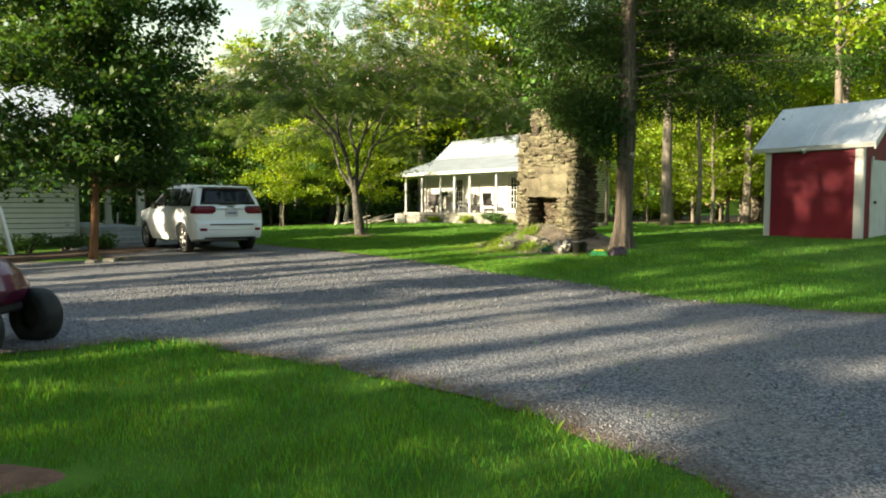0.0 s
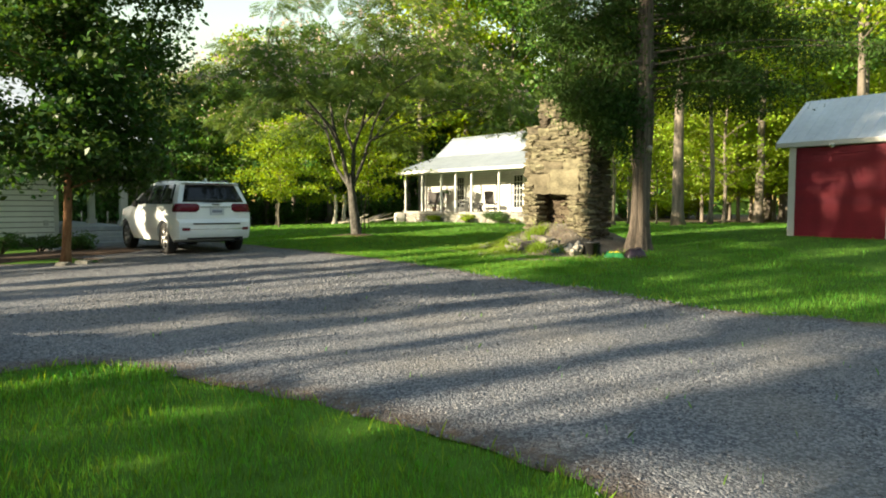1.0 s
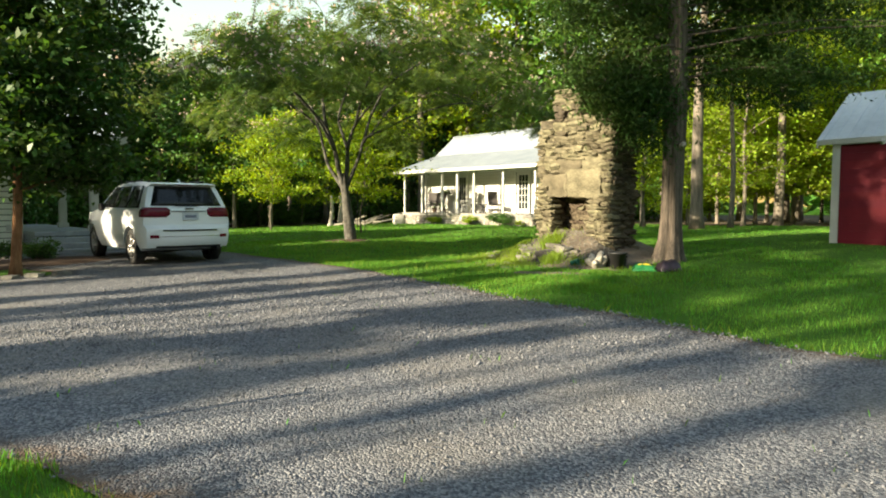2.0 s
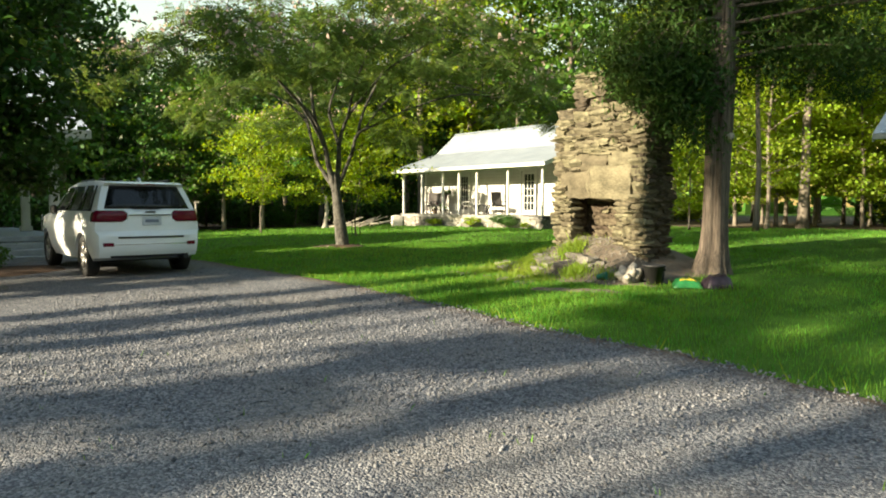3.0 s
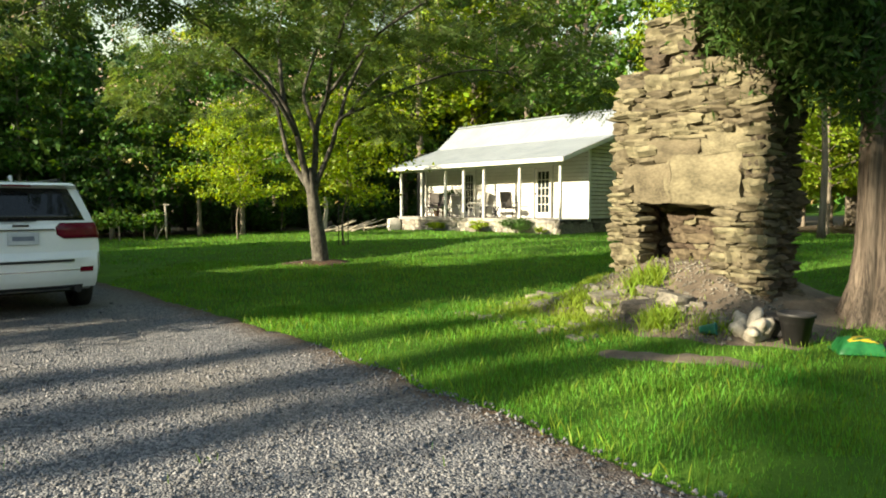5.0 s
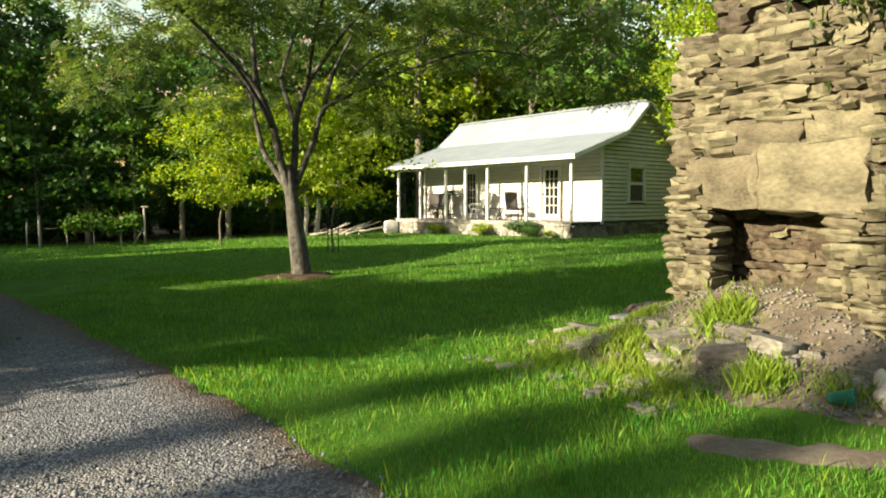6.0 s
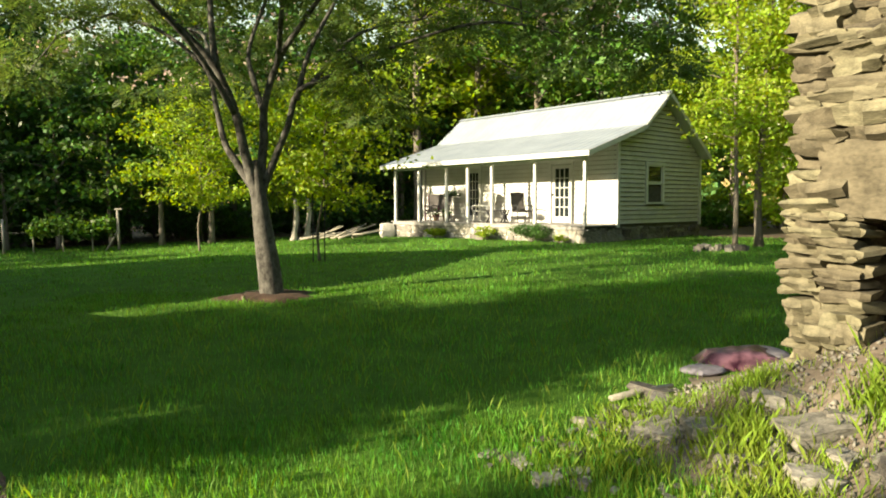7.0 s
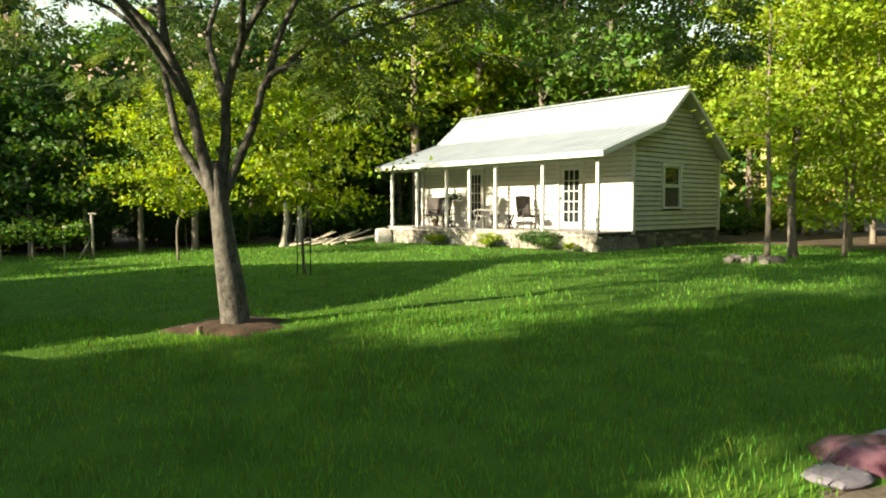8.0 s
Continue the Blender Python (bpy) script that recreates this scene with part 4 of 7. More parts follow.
ob = new("crown", quads("crown", fronds(rs, ends, 42, 0.56, 0.30, 5), LEAF_MIMOSA))
ob.parent = mimosa
tops = [p + Vector((0, 0, 0.18)) for p in ends if p.z > 3.6 and (p.z > 5.6 or p.x ** 2 + p.y ** 2 > 14)]
ob = new("blossom", crown(rs, tops, 2600, 0.9, 0.09, 0.08, BLOSSOM, name="blossom", droop=0, flat=0.2, tall=0.1))
ob.parent = mimosa

# the old cedar beside the ruined chimney
CX, CY = 4.13, 15.70
cedar = thing("cedar", pose(CX, CY, gz(CX, CY) - 0.04), "old red cedar with shaggy flared trunk and dark sprays", "tree")
rng, rs = random.Random(41), np.random.RandomState(41)
bm = bmesh.new()
rings, n = [], 44
for z, r, flute in ((-0.06, 0.36, 0.40), (0.05, 0.30, 0.38), (0.2, 0.25, 0.34), (0.45, 0.205, 0.30), (0.8, 0.182, 0.26), (1.3, 0.175, 0.24), (2.0, 0.182, 0.22), (2.8, 0.212, 0.18), (3.4, 0.195, 0.14), (4.5, 0.165, 0.10), (7, 0.12, 0.05), (11, 0.05, 0.03)):
    ring = []
    for k in range(n):
        a = 2 * math.pi * k / n
        rr = r * (1 + flute * (0.5 * math.cos(5 * a + 0.4 + 0.15 * z) + 0.3 * math.cos(8 * a + 1.3 - 0.2 * z) + 0.25 * math.cos(17 * a + 0.5 * z)) + 0.05 * noise.noise(Vector((3 * math.cos(a), 3 * math.sin(a), 1.3 * z))))
        ring.append(bm.verts.new((0.012 * min(z, 4) - 0.10 * max(0, 0.5 - z) + 0.98 * rr * math.cos(a), 0.98 * rr * math.sin(a), z)))
    rings.append(ring)
for a, b in zip(rings, rings[1:]):
    for k in range(n):
        bm.faces.new((a[k], a[(k + 1) % n], b[(k + 1) % n], b[k]))
bm.faces.new(rings[-1])
part("trunk", bm, BARK_CEDAR, cedar, smooth=True)
bm = bmesh.new()
tube(bm, [(0.12, -0.17, 2.15), (0.13, -0.27, 2.2)], [0.07, 0.05], 8)
part("branch_scar", bm, BARK_PALE, cedar, "pale sawn branch stub", smooth=True)
ends = []
CEDAR_LIMBS = []
for k in range(15):      # drooping boughs over the chimney
    CEDAR_LIMBS.append((2.9 + 0.22 * k, radians(rng.uniform(130, 198)), rng.uniform(1.0, 1.5) + 0.08 * k, rng.uniform(-0.5, -0.1)))
for k in range(26):      # long level boughs towards the shed
    CEDAR_LIMBS.append((3.25 + 0.13 * k, radians(rng.uniform(-14, 48)), rng.uniform(2.2, 4.9), rng.uniform(-0.25, 0.3)))
for k in range(10):      # boughs to the rear
    CEDAR_LIMBS.append((3.4 + 0.4 * k, radians(rng.uniform(45, 130)), rng.uniform(1.5, 2.6), rng.uniform(-0.4, 0.2)))
for k in range(24):      # the upper crown
    CEDAR_LIMBS.append((6.3 + 0.17 * k, k * 2.4, rng.uniform(1.4, 2.7) * (1 - 0.014 * k), rng.uniform(-0.3, 0.4)))
for z, a, r, drop in CEDAR_LIMBS:
    p, q = Vector((0.05, 0, z)), Vector((0.05 + r * math.cos(a), r * math.sin(a), z + drop))
    mid = p.lerp(q, 0.5) + Vector((0, 0, 0.18))
    limb = curve_pts([p, mid, q], 4)
    bm = bmesh.new()
    tube(bm, limb, [0.030 * (1 - 0.85 * i / 8) for i in range(9)], 5)
    part("limb", bm, BARK_CEDAR, cedar, smooth=True)
    for v in limb[2:]:
        ends += [v + Vector((0, 0, -0.08)), v + Vector((rng.uniform(-.4, .4), rng.uniform(-.4, .4), rng.uniform(-.4, .05)))]
# low boughs that hang over the chimney's shoulder
for x, y, z in ((-0.75, -0.45, 2.45), (-1.05, -0.5, 2.8), (-0.6, -0.2, 2.6), (-0.9, 0.2, 2.9), (-0.55, -0.5, 2.15), (-1.2, -0.5, 2.95), (-1.5, -0.6, 3.15), (-1.75, -0.4, 3.35), (-1.3, -0.2, 3.4), (-0.9, -0.6, 3.2)):
    q = Vector((x, y, z))
    bm = bmesh.new()
    tube(bm, curve_pts([(0.3, 0, z + 0.75), (0.5 * x, 0.5 * y, z + 0.7), q], 4), [0.035 * (1 - 0.85 * i / 8) for i in range(9)], 5)
    part("limb", bm, BARK_CEDAR, cedar, smooth=True)
    ends += [q, q, q + Vector((0.12, 0, -0.2)), q + Vector((0.1, 0.1, 0.3)), q + Vector((-0.15, 0, 0.2)), q + Vector((0.3, 0, 0.5)), Vector((0.5 * x, 0.5 * y, z + 0.6))]
ob = new("crown", crown(rs, ends, 108000, 0.54, 0.122, 0.032, LEAF_CEDAR, droop=0.6, flat=0.2, tall=0.24))
ob.parent = cedar

# the reddish-stemmed tree in the flower bed
LX, LY = -8.08, 15.7
rng, rs = random.Random(52), np.random.RandomState(52)
bm, ends = grow(rng, 7.9, 0.10, 1.9, 2.4, 40, 0.3)
bedtree = thing("bed_tree", pose(LX, LY, gz(LX, LY) - 0.04, 0, 0, 40), "reddish-stemmed tree with dense leaves coloured dark-green for shade in a mulched bed", "tree")
part("trunk", bm, BARK_RED, bedtree, smooth=True)
for k in range(22):      # low hanging sprays
    a, r = 2.4 * k, rng.uniform(0.9, 2.3)
    low = 1.75
    if math.cos(a + 0.7) > 0.1:
        r, low = min(r, 1.9), 2.15
    ends += [Vector((r * math.cos(a), r * math.sin(a), low + rng.uniform(0, 0.95)))] * 3
ob = new("crown", crown(rs, ends, 40000, 0.62, 0.14, 0.087, LEAF_BED, tall=0.26))
ob.parent = bedtree


# ---- stones: a few rough shapes that many pieces share ----
def rock_mesh(name, seed, mat, cuts=2, round_=0.3, rough=0.12):
    """A rough unit stone with broken, angular faces."""
    bm = bmesh.new()
    bmesh.ops.create_cube(bm, size=1)
    bmesh.ops.subdivide_edges(bm, edges=bm.edges[:], cuts=cuts, use_grid_fill=True)
    off = Vector((seed * 3.7, seed * 1.9, seed * 5.3))
    for v in bm.verts:
        c = v.co.copy()
        ball = c * (0.625 / max(c.length, 1e-6))
        v.co = c.lerp(ball, round_ * 0.45)
        v.co += noise.noise_vector(c * 1.7 + off) * rough * 1.5 + noise.noise_vector(c * 5.0 + off) * rough * 0.7
    bmesh.ops.recalc_face_normals(bm, faces=bm.faces)
    me = bpy.data.meshes.new(name)
    bm.to_mesh(me)
    bm.free()
    me.polygons.foreach_set("use_smooth", [True] * len(me.polygons))
    me.set_sharp_from_angle(angle=radians(26))
    me.materials.append(mat)
    return me


def ledge_mesh(name, seed, mat):
    """A flat split stone: level beds, a ragged broken front and tapering ends."""
    bm = bmesh.new()
    bmesh.ops.create_cube(bm, size=1)
    bmesh.ops.subdivide_edges(bm, edges=[e for e in bm.edges if abs(e.verts[0].co.x - e.verts[1].co.x) > 0.5], cuts=4)
    bmesh.ops.subdivide_edges(bm, edges=[e for e in bm.edges if abs(e.verts[0].co.z - e.verts[1].co.z) > 0.5], cuts=1)
    off = Vector((seed * 3.7, seed * 1.9, seed * 5.3))
    for v in bm.verts:
        c = v.co.copy()
        taper = 1 - 0.55 * max(0.0, abs(c.x) - 0.28) / 0.22 * (0.5 + noise.noise(off * 2 + Vector((c.x > 0, 0, 0))))
        j = noise.noise_vector(Vector((c.x * 3.1, c.y * 1.1, c.z * 2.3)) + off)
        v.co = Vector((c.x + 0.05 * j.x + 0.07 * c.z * math.sin(seed * 2.3), c.y + 0.34 * j.y * (c.y < 0), c.z * taper + 0.17 * j.z + 0.10 * c.x * math.sin(seed * 1.7)))
        if abs(c.z) < 0.1 and c.y < 0:
            v.co.y -= 0.05 + 0.10 * abs(j.x)
    bmesh.ops.recalc_face_normals(bm, faces=bm.faces)
    me = bpy.data.meshes.new(name)
    bm.to_mesh(me)
    bm.free()
    me.polygons.foreach_set("use_smooth", [True] * len(me.polygons))
    me.set_sharp_from_angle(angle=radians(30))
    me.materials.append(mat)
    return me


TAN = [ledge_mesh("stone", i, STONE) for i in range(16)]
GREY = [rock_mesh("stone", 20 + i, STONE_GREY) for i in range(10)]
DUSK = [rock_mesh("stone", 40 + i, STONE_DARK) for i in range(10)]
FLANK = [ledge_mesh("stone", 60 + i, STONE_SHADED) for i in range(8)]
SOOTY = [ledge_mesh("stone", 70 + i, STONE_SOOT) for i in range(6)]
BACKS = TAN[:2] + SOOTY


def lay(parent, rng, meshes, x0, x1, z0, z1, place, h=(0.04, 0.11), w=(0.12, 0.46), deep=0.26, proud=0.06, skip=None, name="stone"):
    """Uneven courses of flat stones over a face. place(x, z) gives the matrix of a spot on the face, whose y points in."""
    z = z0
    while z < z1:
        hh = min(rng.uniform(*h), z1 - z + 0.03)
        x = x0 + rng.uniform(-0.05, 0.05)
        while x < x1 - 0.04:
            ww = min(rng.uniform(*w), x1 - x + rng.uniform(0.0, 0.06))
            cx, cz = x + ww / 2, z + hh / 2
            if not (skip and skip(cx, cz, ww, hh)):
                m = place(cx, cz + rng.uniform(-0.22, 0.22) * hh) @ pose(0, deep / 2 - rng.uniform(-0.01, proud), 0, rng.uniform(-6, 6), rng.uniform(-4, 4), rng.uniform(-9, 9))
                piece(name, rng.choice(meshes), parent, m @ Matrix.Diagonal((ww * 1.12, deep, hh * rng.uniform(0.95, 1.4), 1)))
            x += ww
        z += hh


# ---- the ruined stone chimney ----
CHX, CHY, CHTURN = 1.92, 17.45, -53.1
CW, CD = 1.94, 0.68
CZ0, CZ1, CZ2 = 0.78, 3.42, 4.04
FX0, FX1, FZ0, FZ1, FDEEP = 0.40, 1.38, 0.93, 1.90, 0.47
chimney = thing("ruined_chimney", pose(CHX, CHY, 0, 0, 0, CHTURN), "ruined dry-stone chimney of flat tan sandstone with an open hearth", "chimney")
bm = bmesh.new()
I = 0.10
block(bm, I, FX0 - 0.08, I, CD - I, 0.45, FZ1), block(bm, FX1 + 0.08, CW - I, I, CD - I, 0.45, FZ1)
block(bm, FX0 - 0.08, FX1 + 0.08, FDEEP + 0.1, CD - I, 0.45, FZ1), block(bm, I, CW - I, I, CD - I, FZ1 + 0.04, CZ1 - 0.08)
block(bm, 0.42, 1.0, 0.2, CD - 0.14, CZ1 - 0.08, CZ2 - 0.1), block(bm, FX0 - 0.08, FX1 + 0.08, I, FDEEP + 0.1, 0.45, FZ0 - 0.06)
part("core", bm, CLAY, chimney, "brown clay joints of the chimney")
rng = random.Random(61)
# lintel: large smooth slabs over the hearth
for x0, x1, z0, z1, s in ((0.16, 0.86, 1.92, 2.34, 3), (0.80, 1.72, 1.90, 2.42, 5), (0.5, 1.2, 2.36, 2.62, 7), (1.22, 1.80, 2.42, 2.72, 8)):
    me = rock_mesh("lintel_slab", s, STONE, 6, 0.4, 0.075)
    me.set_sharp_from_angle(angle=radians(80))
    piece("lintel_slab", me, chimney, pose((x0 + x1) / 2, 0.13, (z0 + z1) / 2, 0, rng.uniform(-3, 3), 0) @ Matrix.Diagonal((x1 - x0, 0.34, (z1 - z0) * 1.08, 1)))


def over_hearth(x, z, w, h):
    hole = FX0 - 0.02 < x < FX1 + 0.02 and z < FZ1 + 0.02
    slab = (0.22 < x < 1.68 and 1.9 < z < 2.36) or (0.55 < x < 1.15 and z > 1.9 and z < 2.56) or (1.28 < x < 1.76 and 1.9 < z < 2.66)
    return hole or slab


lay(chimney, rng, TAN, 0.0, FX0, CZ0, FZ1 + 0.02, lambda x, z: pose(x, 0, z), w=(0.16, 0.3), skip=over_hearth)
lay(chimney, rng, TAN, FX1, CW, CZ0 - 0.1, FZ1 + 0.02, lambda x, z: pose(x, 0, z), w=(0.16, 0.34), skip=over_hearth)
lay(chimney, rng, TAN, 0.0, CW, FZ1, 2.95, lambda x, z: pose(x, 0.0, z), skip=over_hearth)
# darker pieces towards the top paint in the cedar's shade and some lichen
lay(chimney, rng, TAN + FLANK[:5], 0.07, CW, 2.95, CZ1, lambda x, z: pose(x, 0.0, z))
lay(chimney, rng, TAN + FLANK, 0.36, 1.04, CZ1, CZ2, lambda x, z: pose(x, 0.1, z), h=(0.06, 0.11), w=(0.2, 0.42))
# right flank: its shade is put into the stone's colour
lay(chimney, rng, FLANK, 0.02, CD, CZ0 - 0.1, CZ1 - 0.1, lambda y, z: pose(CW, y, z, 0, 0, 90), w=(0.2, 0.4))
lay(chimney, rng, TAN, 0.12, 0.6, CZ1, CZ2 - 0.1, lambda y, z: pose(1.02, y, z, 0, 0, 90), h=(0.08, 0.14), w=(0.25, 0.4))
lay(chimney, rng, TAN, 0.1, CD, CZ0, CZ1 - 0.1, lambda y, z: pose(0, y, z, 0, 0, -90), h=(0.09, 0.17), w=(0.3, 0.45))
# inside the hearth: the sooty jamb and the back
lay(chimney, rng, SOOTY, 0.14, FDEEP + 0.1, FZ0 - 0.05, FZ1 - 0.02, lambda y, z: pose(FX0 - 0.05, y, z, 0, 0, 90), w=(0.2, 0.35), deep=0.16, proud=0.03)
lay(chimney, rng, BACKS, FX0 - 0.05, FX1 + 0.05, FZ0 - 0.05, FZ1 + 0.05, lambda x, z: pose(x, FDEEP, z), h=(0.06, 0.14), w=(0.14, 0.36), deep=0.2, proud=0.02)
for x, z, w in ((0.2, CZ1, 0.5), (1.35, CZ1 - 0.02, 0.6), (1.7, CZ1 - 0.04, 0.4)):
    piece("stone", rng.choice(TAN), chimney, pose(x, 0.35, z, 0, 0, rng.uniform(-20, 20)) @ Matrix.Diagonal((w, 0.5, 0.12, 1)))


# ---- the rubble mound before the hearth ----
def mound_z(x, y):
    """Height of the heap of earth at a place in the world."""
    a = radians(CHTURN)
    u, v = (x - CHX) * math.cos(a) + (y - CHY) * math.sin(a), -(x - CHX) * math.sin(a) + (y - CHY) * math.cos(a)
    d = np.hypot(np.maximum(np.maximum((0.2 - u) * 1.3, (u - 1.5) * 1.05), 0), np.maximum(np.maximum(-0.1 - v, v - 0.9), 0))
    hearth = np.hypot(np.maximum(np.maximum(0.5 - u, u - 1.3), 0), np.maximum(0.12 - v, 0))
    return ground_z(x, y) - 0.048 + 0.386 * np.exp(-(d / 0.85) ** 2) + 0.20 * np.exp(-(hearth / 0.34) ** 2) * (v < 0.62) + 0.02 * np.sin(7 * x) * np.sin(6 * y + 1)


mound = tagged(sheet("mound", np.arange(-0.6, 4.9, 0.1), np.arange(13.9, 19.6, 0.1), mound_z, SOIL), "heap of bare brown earth and rubble before the hearth", "mound", kind="structure")


def support_z(x, y):
    return max(gz(x, y), float(mound_z(np.array(x), np.array(y))))


def local_chimney(u, v):
    a = radians(CHTURN)
    return CHX + u * math.cos(a) - v * math.sin(a), CHY + u * math.sin(a) + v * math.cos(a)


FALLEN = "fallen stones"
rng = random.Random(66)
for i in range(230):
    u, v = rng.uniform(-0.8, 2.0), -rng.uniform(0.15, 1.0) ** 0.8 * 2.0
    if u > 1.2 and v < -1.2:
        continue
    x, y = local_chimney(u, v)
    s = rng.uniform(0.09, 0.38) * (0.7 if i < 26 else 0.5) * (0.6 if v < -1.1 else 1)
    h = s * rng.uniform(0.25, 0.5)
    ob = new("fallen_stone", rng.choice(GREY if rng.random() < 0.3 else DUSK))
    ob.matrix_basis = pose(x, y, support_z(x, y) + h * 0.05, rng.uniform(-10, 10), rng.uniform(-10, 10), rng.uniform(0, 360)) @ Matrix.Diagonal((s, s * rng.uniform(0.6, 0.9), h, 1))
    tagged(ob, "flat weathered stone fallen from the chimney", "stone", FALLEN)
for u, v, w, d, h in ((0.5, -0.75, 0.32, 0.22, 0.10), (1.05, -0.85, 0.33, 0.22, 0.12), (1.0, -0.5, 0.40, 0.20, 0.10), (-0.5, -0.75, 0.28, 0.20, 0.06), (0.0, -0.95, 0.25, 0.18, 0.08), (1.35, -0.65, 0.30, 0.22, 0.13), (-0.8, -0.3, 0.28, 0.2, 0.07)):
    x, y = local_chimney(u, v)
    ob = new("fallen_stone", rng.choice(DUSK))
    ob.matrix_basis = pose(x, y, support_z(x, y) + h * 0.25, 6, -5, rng.uniform(0, 360)) @ Matrix.Diagonal((w, d, h, 1))
    tagged(ob, "large slab of stone lying before the hearth", "stone", FALLEN)


# ---- the parked car ----
PAINT = material("white_car_paint", (0.79, 0.81, 0.84), (0.84, 0.86, 0.88), 2, 0.22, spec=0.5, coat=0.6)
TINT = material("tinted_glass", (0.008, 0.009, 0.011), (0.014, 0.015, 0.018), 2, 0.04, spec=0.4)
LAMP_RED = material("red_lamp_lens", (0.085, 0.001, 0.010), (0.15, 0.002, 0.018), 5, 0.25, spec=0.3, coat=0.1)
CHROME = material("chrome_trim", (0.55, 0.55, 0.56), (0.65, 0.65, 0.66), 4, 0.18, metal=1.0)
ALLOY = material("alloy_wheel", (0.30, 0.29, 0.28), (0.42, 0.41, 0.40), 6, 0.35, metal=0.7)
PLATE = material("plate_blank", (0.45, 0.48, 0.54), (0.58, 0.60, 0.64), 12, 0.5)
STEP_GREY = material("plate_bar_grey", (0.16, 0.18, 0.24), (0.20, 0.22, 0.28), 12, 0.6)
TRIM = material("black_trim", (0.015, 0.015, 0.016), (0.03, 0.03, 0.032), 6, 0.5)
CAR_AT = pose(-5.205, 16.895, 0.475, 0, 0, 41.2)
car = thing("suv", CAR_AT, "white sport utility vehicle parked on gravel by the steps", "car")
car.scale = (0.955, 0.95, 0.975)


def half_width(y, z):
    w = np.interp(z, [0.28, 0.45, 0.62, 0.92, 1.10, 1.17, 1.3, 1.5, 1.68, 1.76, 1.80], [0.86, 0.945, 0.975, 0.972, 0.945, 0.92, 0.87, 0.79, 0.715, 0.62, 0.45])
    return float(w * np.interp(y, [0, 0.12, 0.35, 0.9, 3.9, 4.4, 4.7, 4.85], [0.90, 0.955, 0.985, 1, 1, 0.965, 0.90, 0.78]))


def rear_bow(x, y):
    """The plan curve of the tail and the nose."""
    tail, nose = max(0.0, 1 - y / 0.6), max(0.0, (y - 4.2) / 0.6)
    return y + 0.13 * abs(x) ** 3 * tail - 0.30 * abs(x) ** 2.5 * nose


def arc(cy, cz, r, z0):
    a0 = math.asin((z0 - cz) / r)
    return [(cy + r * math.cos(a), cz + r * math.sin(a)) for a in np.linspace(a0, math.pi - a0, 11)]


SIDE = [(0.10, 0.37), (0.02, 0.50), (0.0, 0.76), (0.05, 0.81), (0.10, 0.84), (0.11, 1.16), (0.16, 1.22), (0.42, 1.64), (0.30, 1.685), (0.42, 1.715), (0.9, 1.745), (1.7, 1.76),
        (2.35, 1.735), (2.72, 1.65), (3.42, 1.18), (3.62, 1.14), (4.35, 1.04), (4.70, 0.92), (4.82, 0.62), (4.78, 0.42), (4.62, 0.30)] + arc(3.92, 0.38, 0.43, 0.30) + \
       arc(1.0, 0.38, 0.43, 0.30) + [(0.40, 0.36)]


def sliced(bm, cuts):
    for axis, values in cuts:
        n = [0, 0, 0]
        n[axis] = 1
        for v in values:
            c = [0, 0, 0]
            c[axis] = v
            bmesh.ops.bisect_plane(bm, geom=bm.verts[:] + bm.edges[:] + bm.faces[:], plane_co=c, plane_no=n, dist=1e-5)


bm = prism(SIDE, "x", -1, 1)
sliced(bm, ((2, (0.45, 0.62, 0.78, 0.92, 1.05, 1.13, 1.2, 1.32, 1.5, 1.62, 1.7)), (1, (0.15, 0.3, 0.6, 0.9, 1.4, 2.0, 2.6, 3.2, 3.8, 4.3, 4.6)), (0, (-0.93, -0.75, -0.4, 0, 0.4, 0.75, 0.93))))
for v in bm.verts:
    s, y, z = v.co
    v.co = (s * half_width(y, z), rear_bow(s, y), z)
body = part("body", bm, PAINT, car, smooth=True)
body.data.set_sharp_from_angle(angle=radians(38))


def tail_y(s, z):
    line = [(z0, y0) for y0, z0 in SIDE[0:8]]
    return rear_bow(s, float(np.interp(z, [a for a, _ in line], [b for _, b in line])))


def patch(rows, thick):
    """A sheet through rows of points, thickened inwards a little at its rim."""
    bm = bmesh.new()
    g = [[bm.verts.new(p) for p in r] for r in rows]
    for a, b in zip(g, g[1:]):
        for i in range(len(a) - 1):
            bm.faces.new((a[i], a[i + 1], b[i + 1], b[i]))
    r = bmesh.ops.extrude_face_region(bm, geom=bm.faces[:])
    for v in r["geom"]:
        if isinstance(v, bmesh.types.BMVert):
            v.co += Vector(thick)
    return bm


def rear_patch(x0, x1, z0, z1, off, n=7, k=4, taper=0.0):
    rows = []
    for j in range(k + 1):
        z = z0 + (z1 - z0) * j / k
        t = taper * j / k
        rows.append([(half_width(tail_y(0, z), z) * s, tail_y(s, z) - off, z) for s in np.linspace(x0 + t, x1 - t, n)])
    return patch(rows, (0, 0.03, 0))


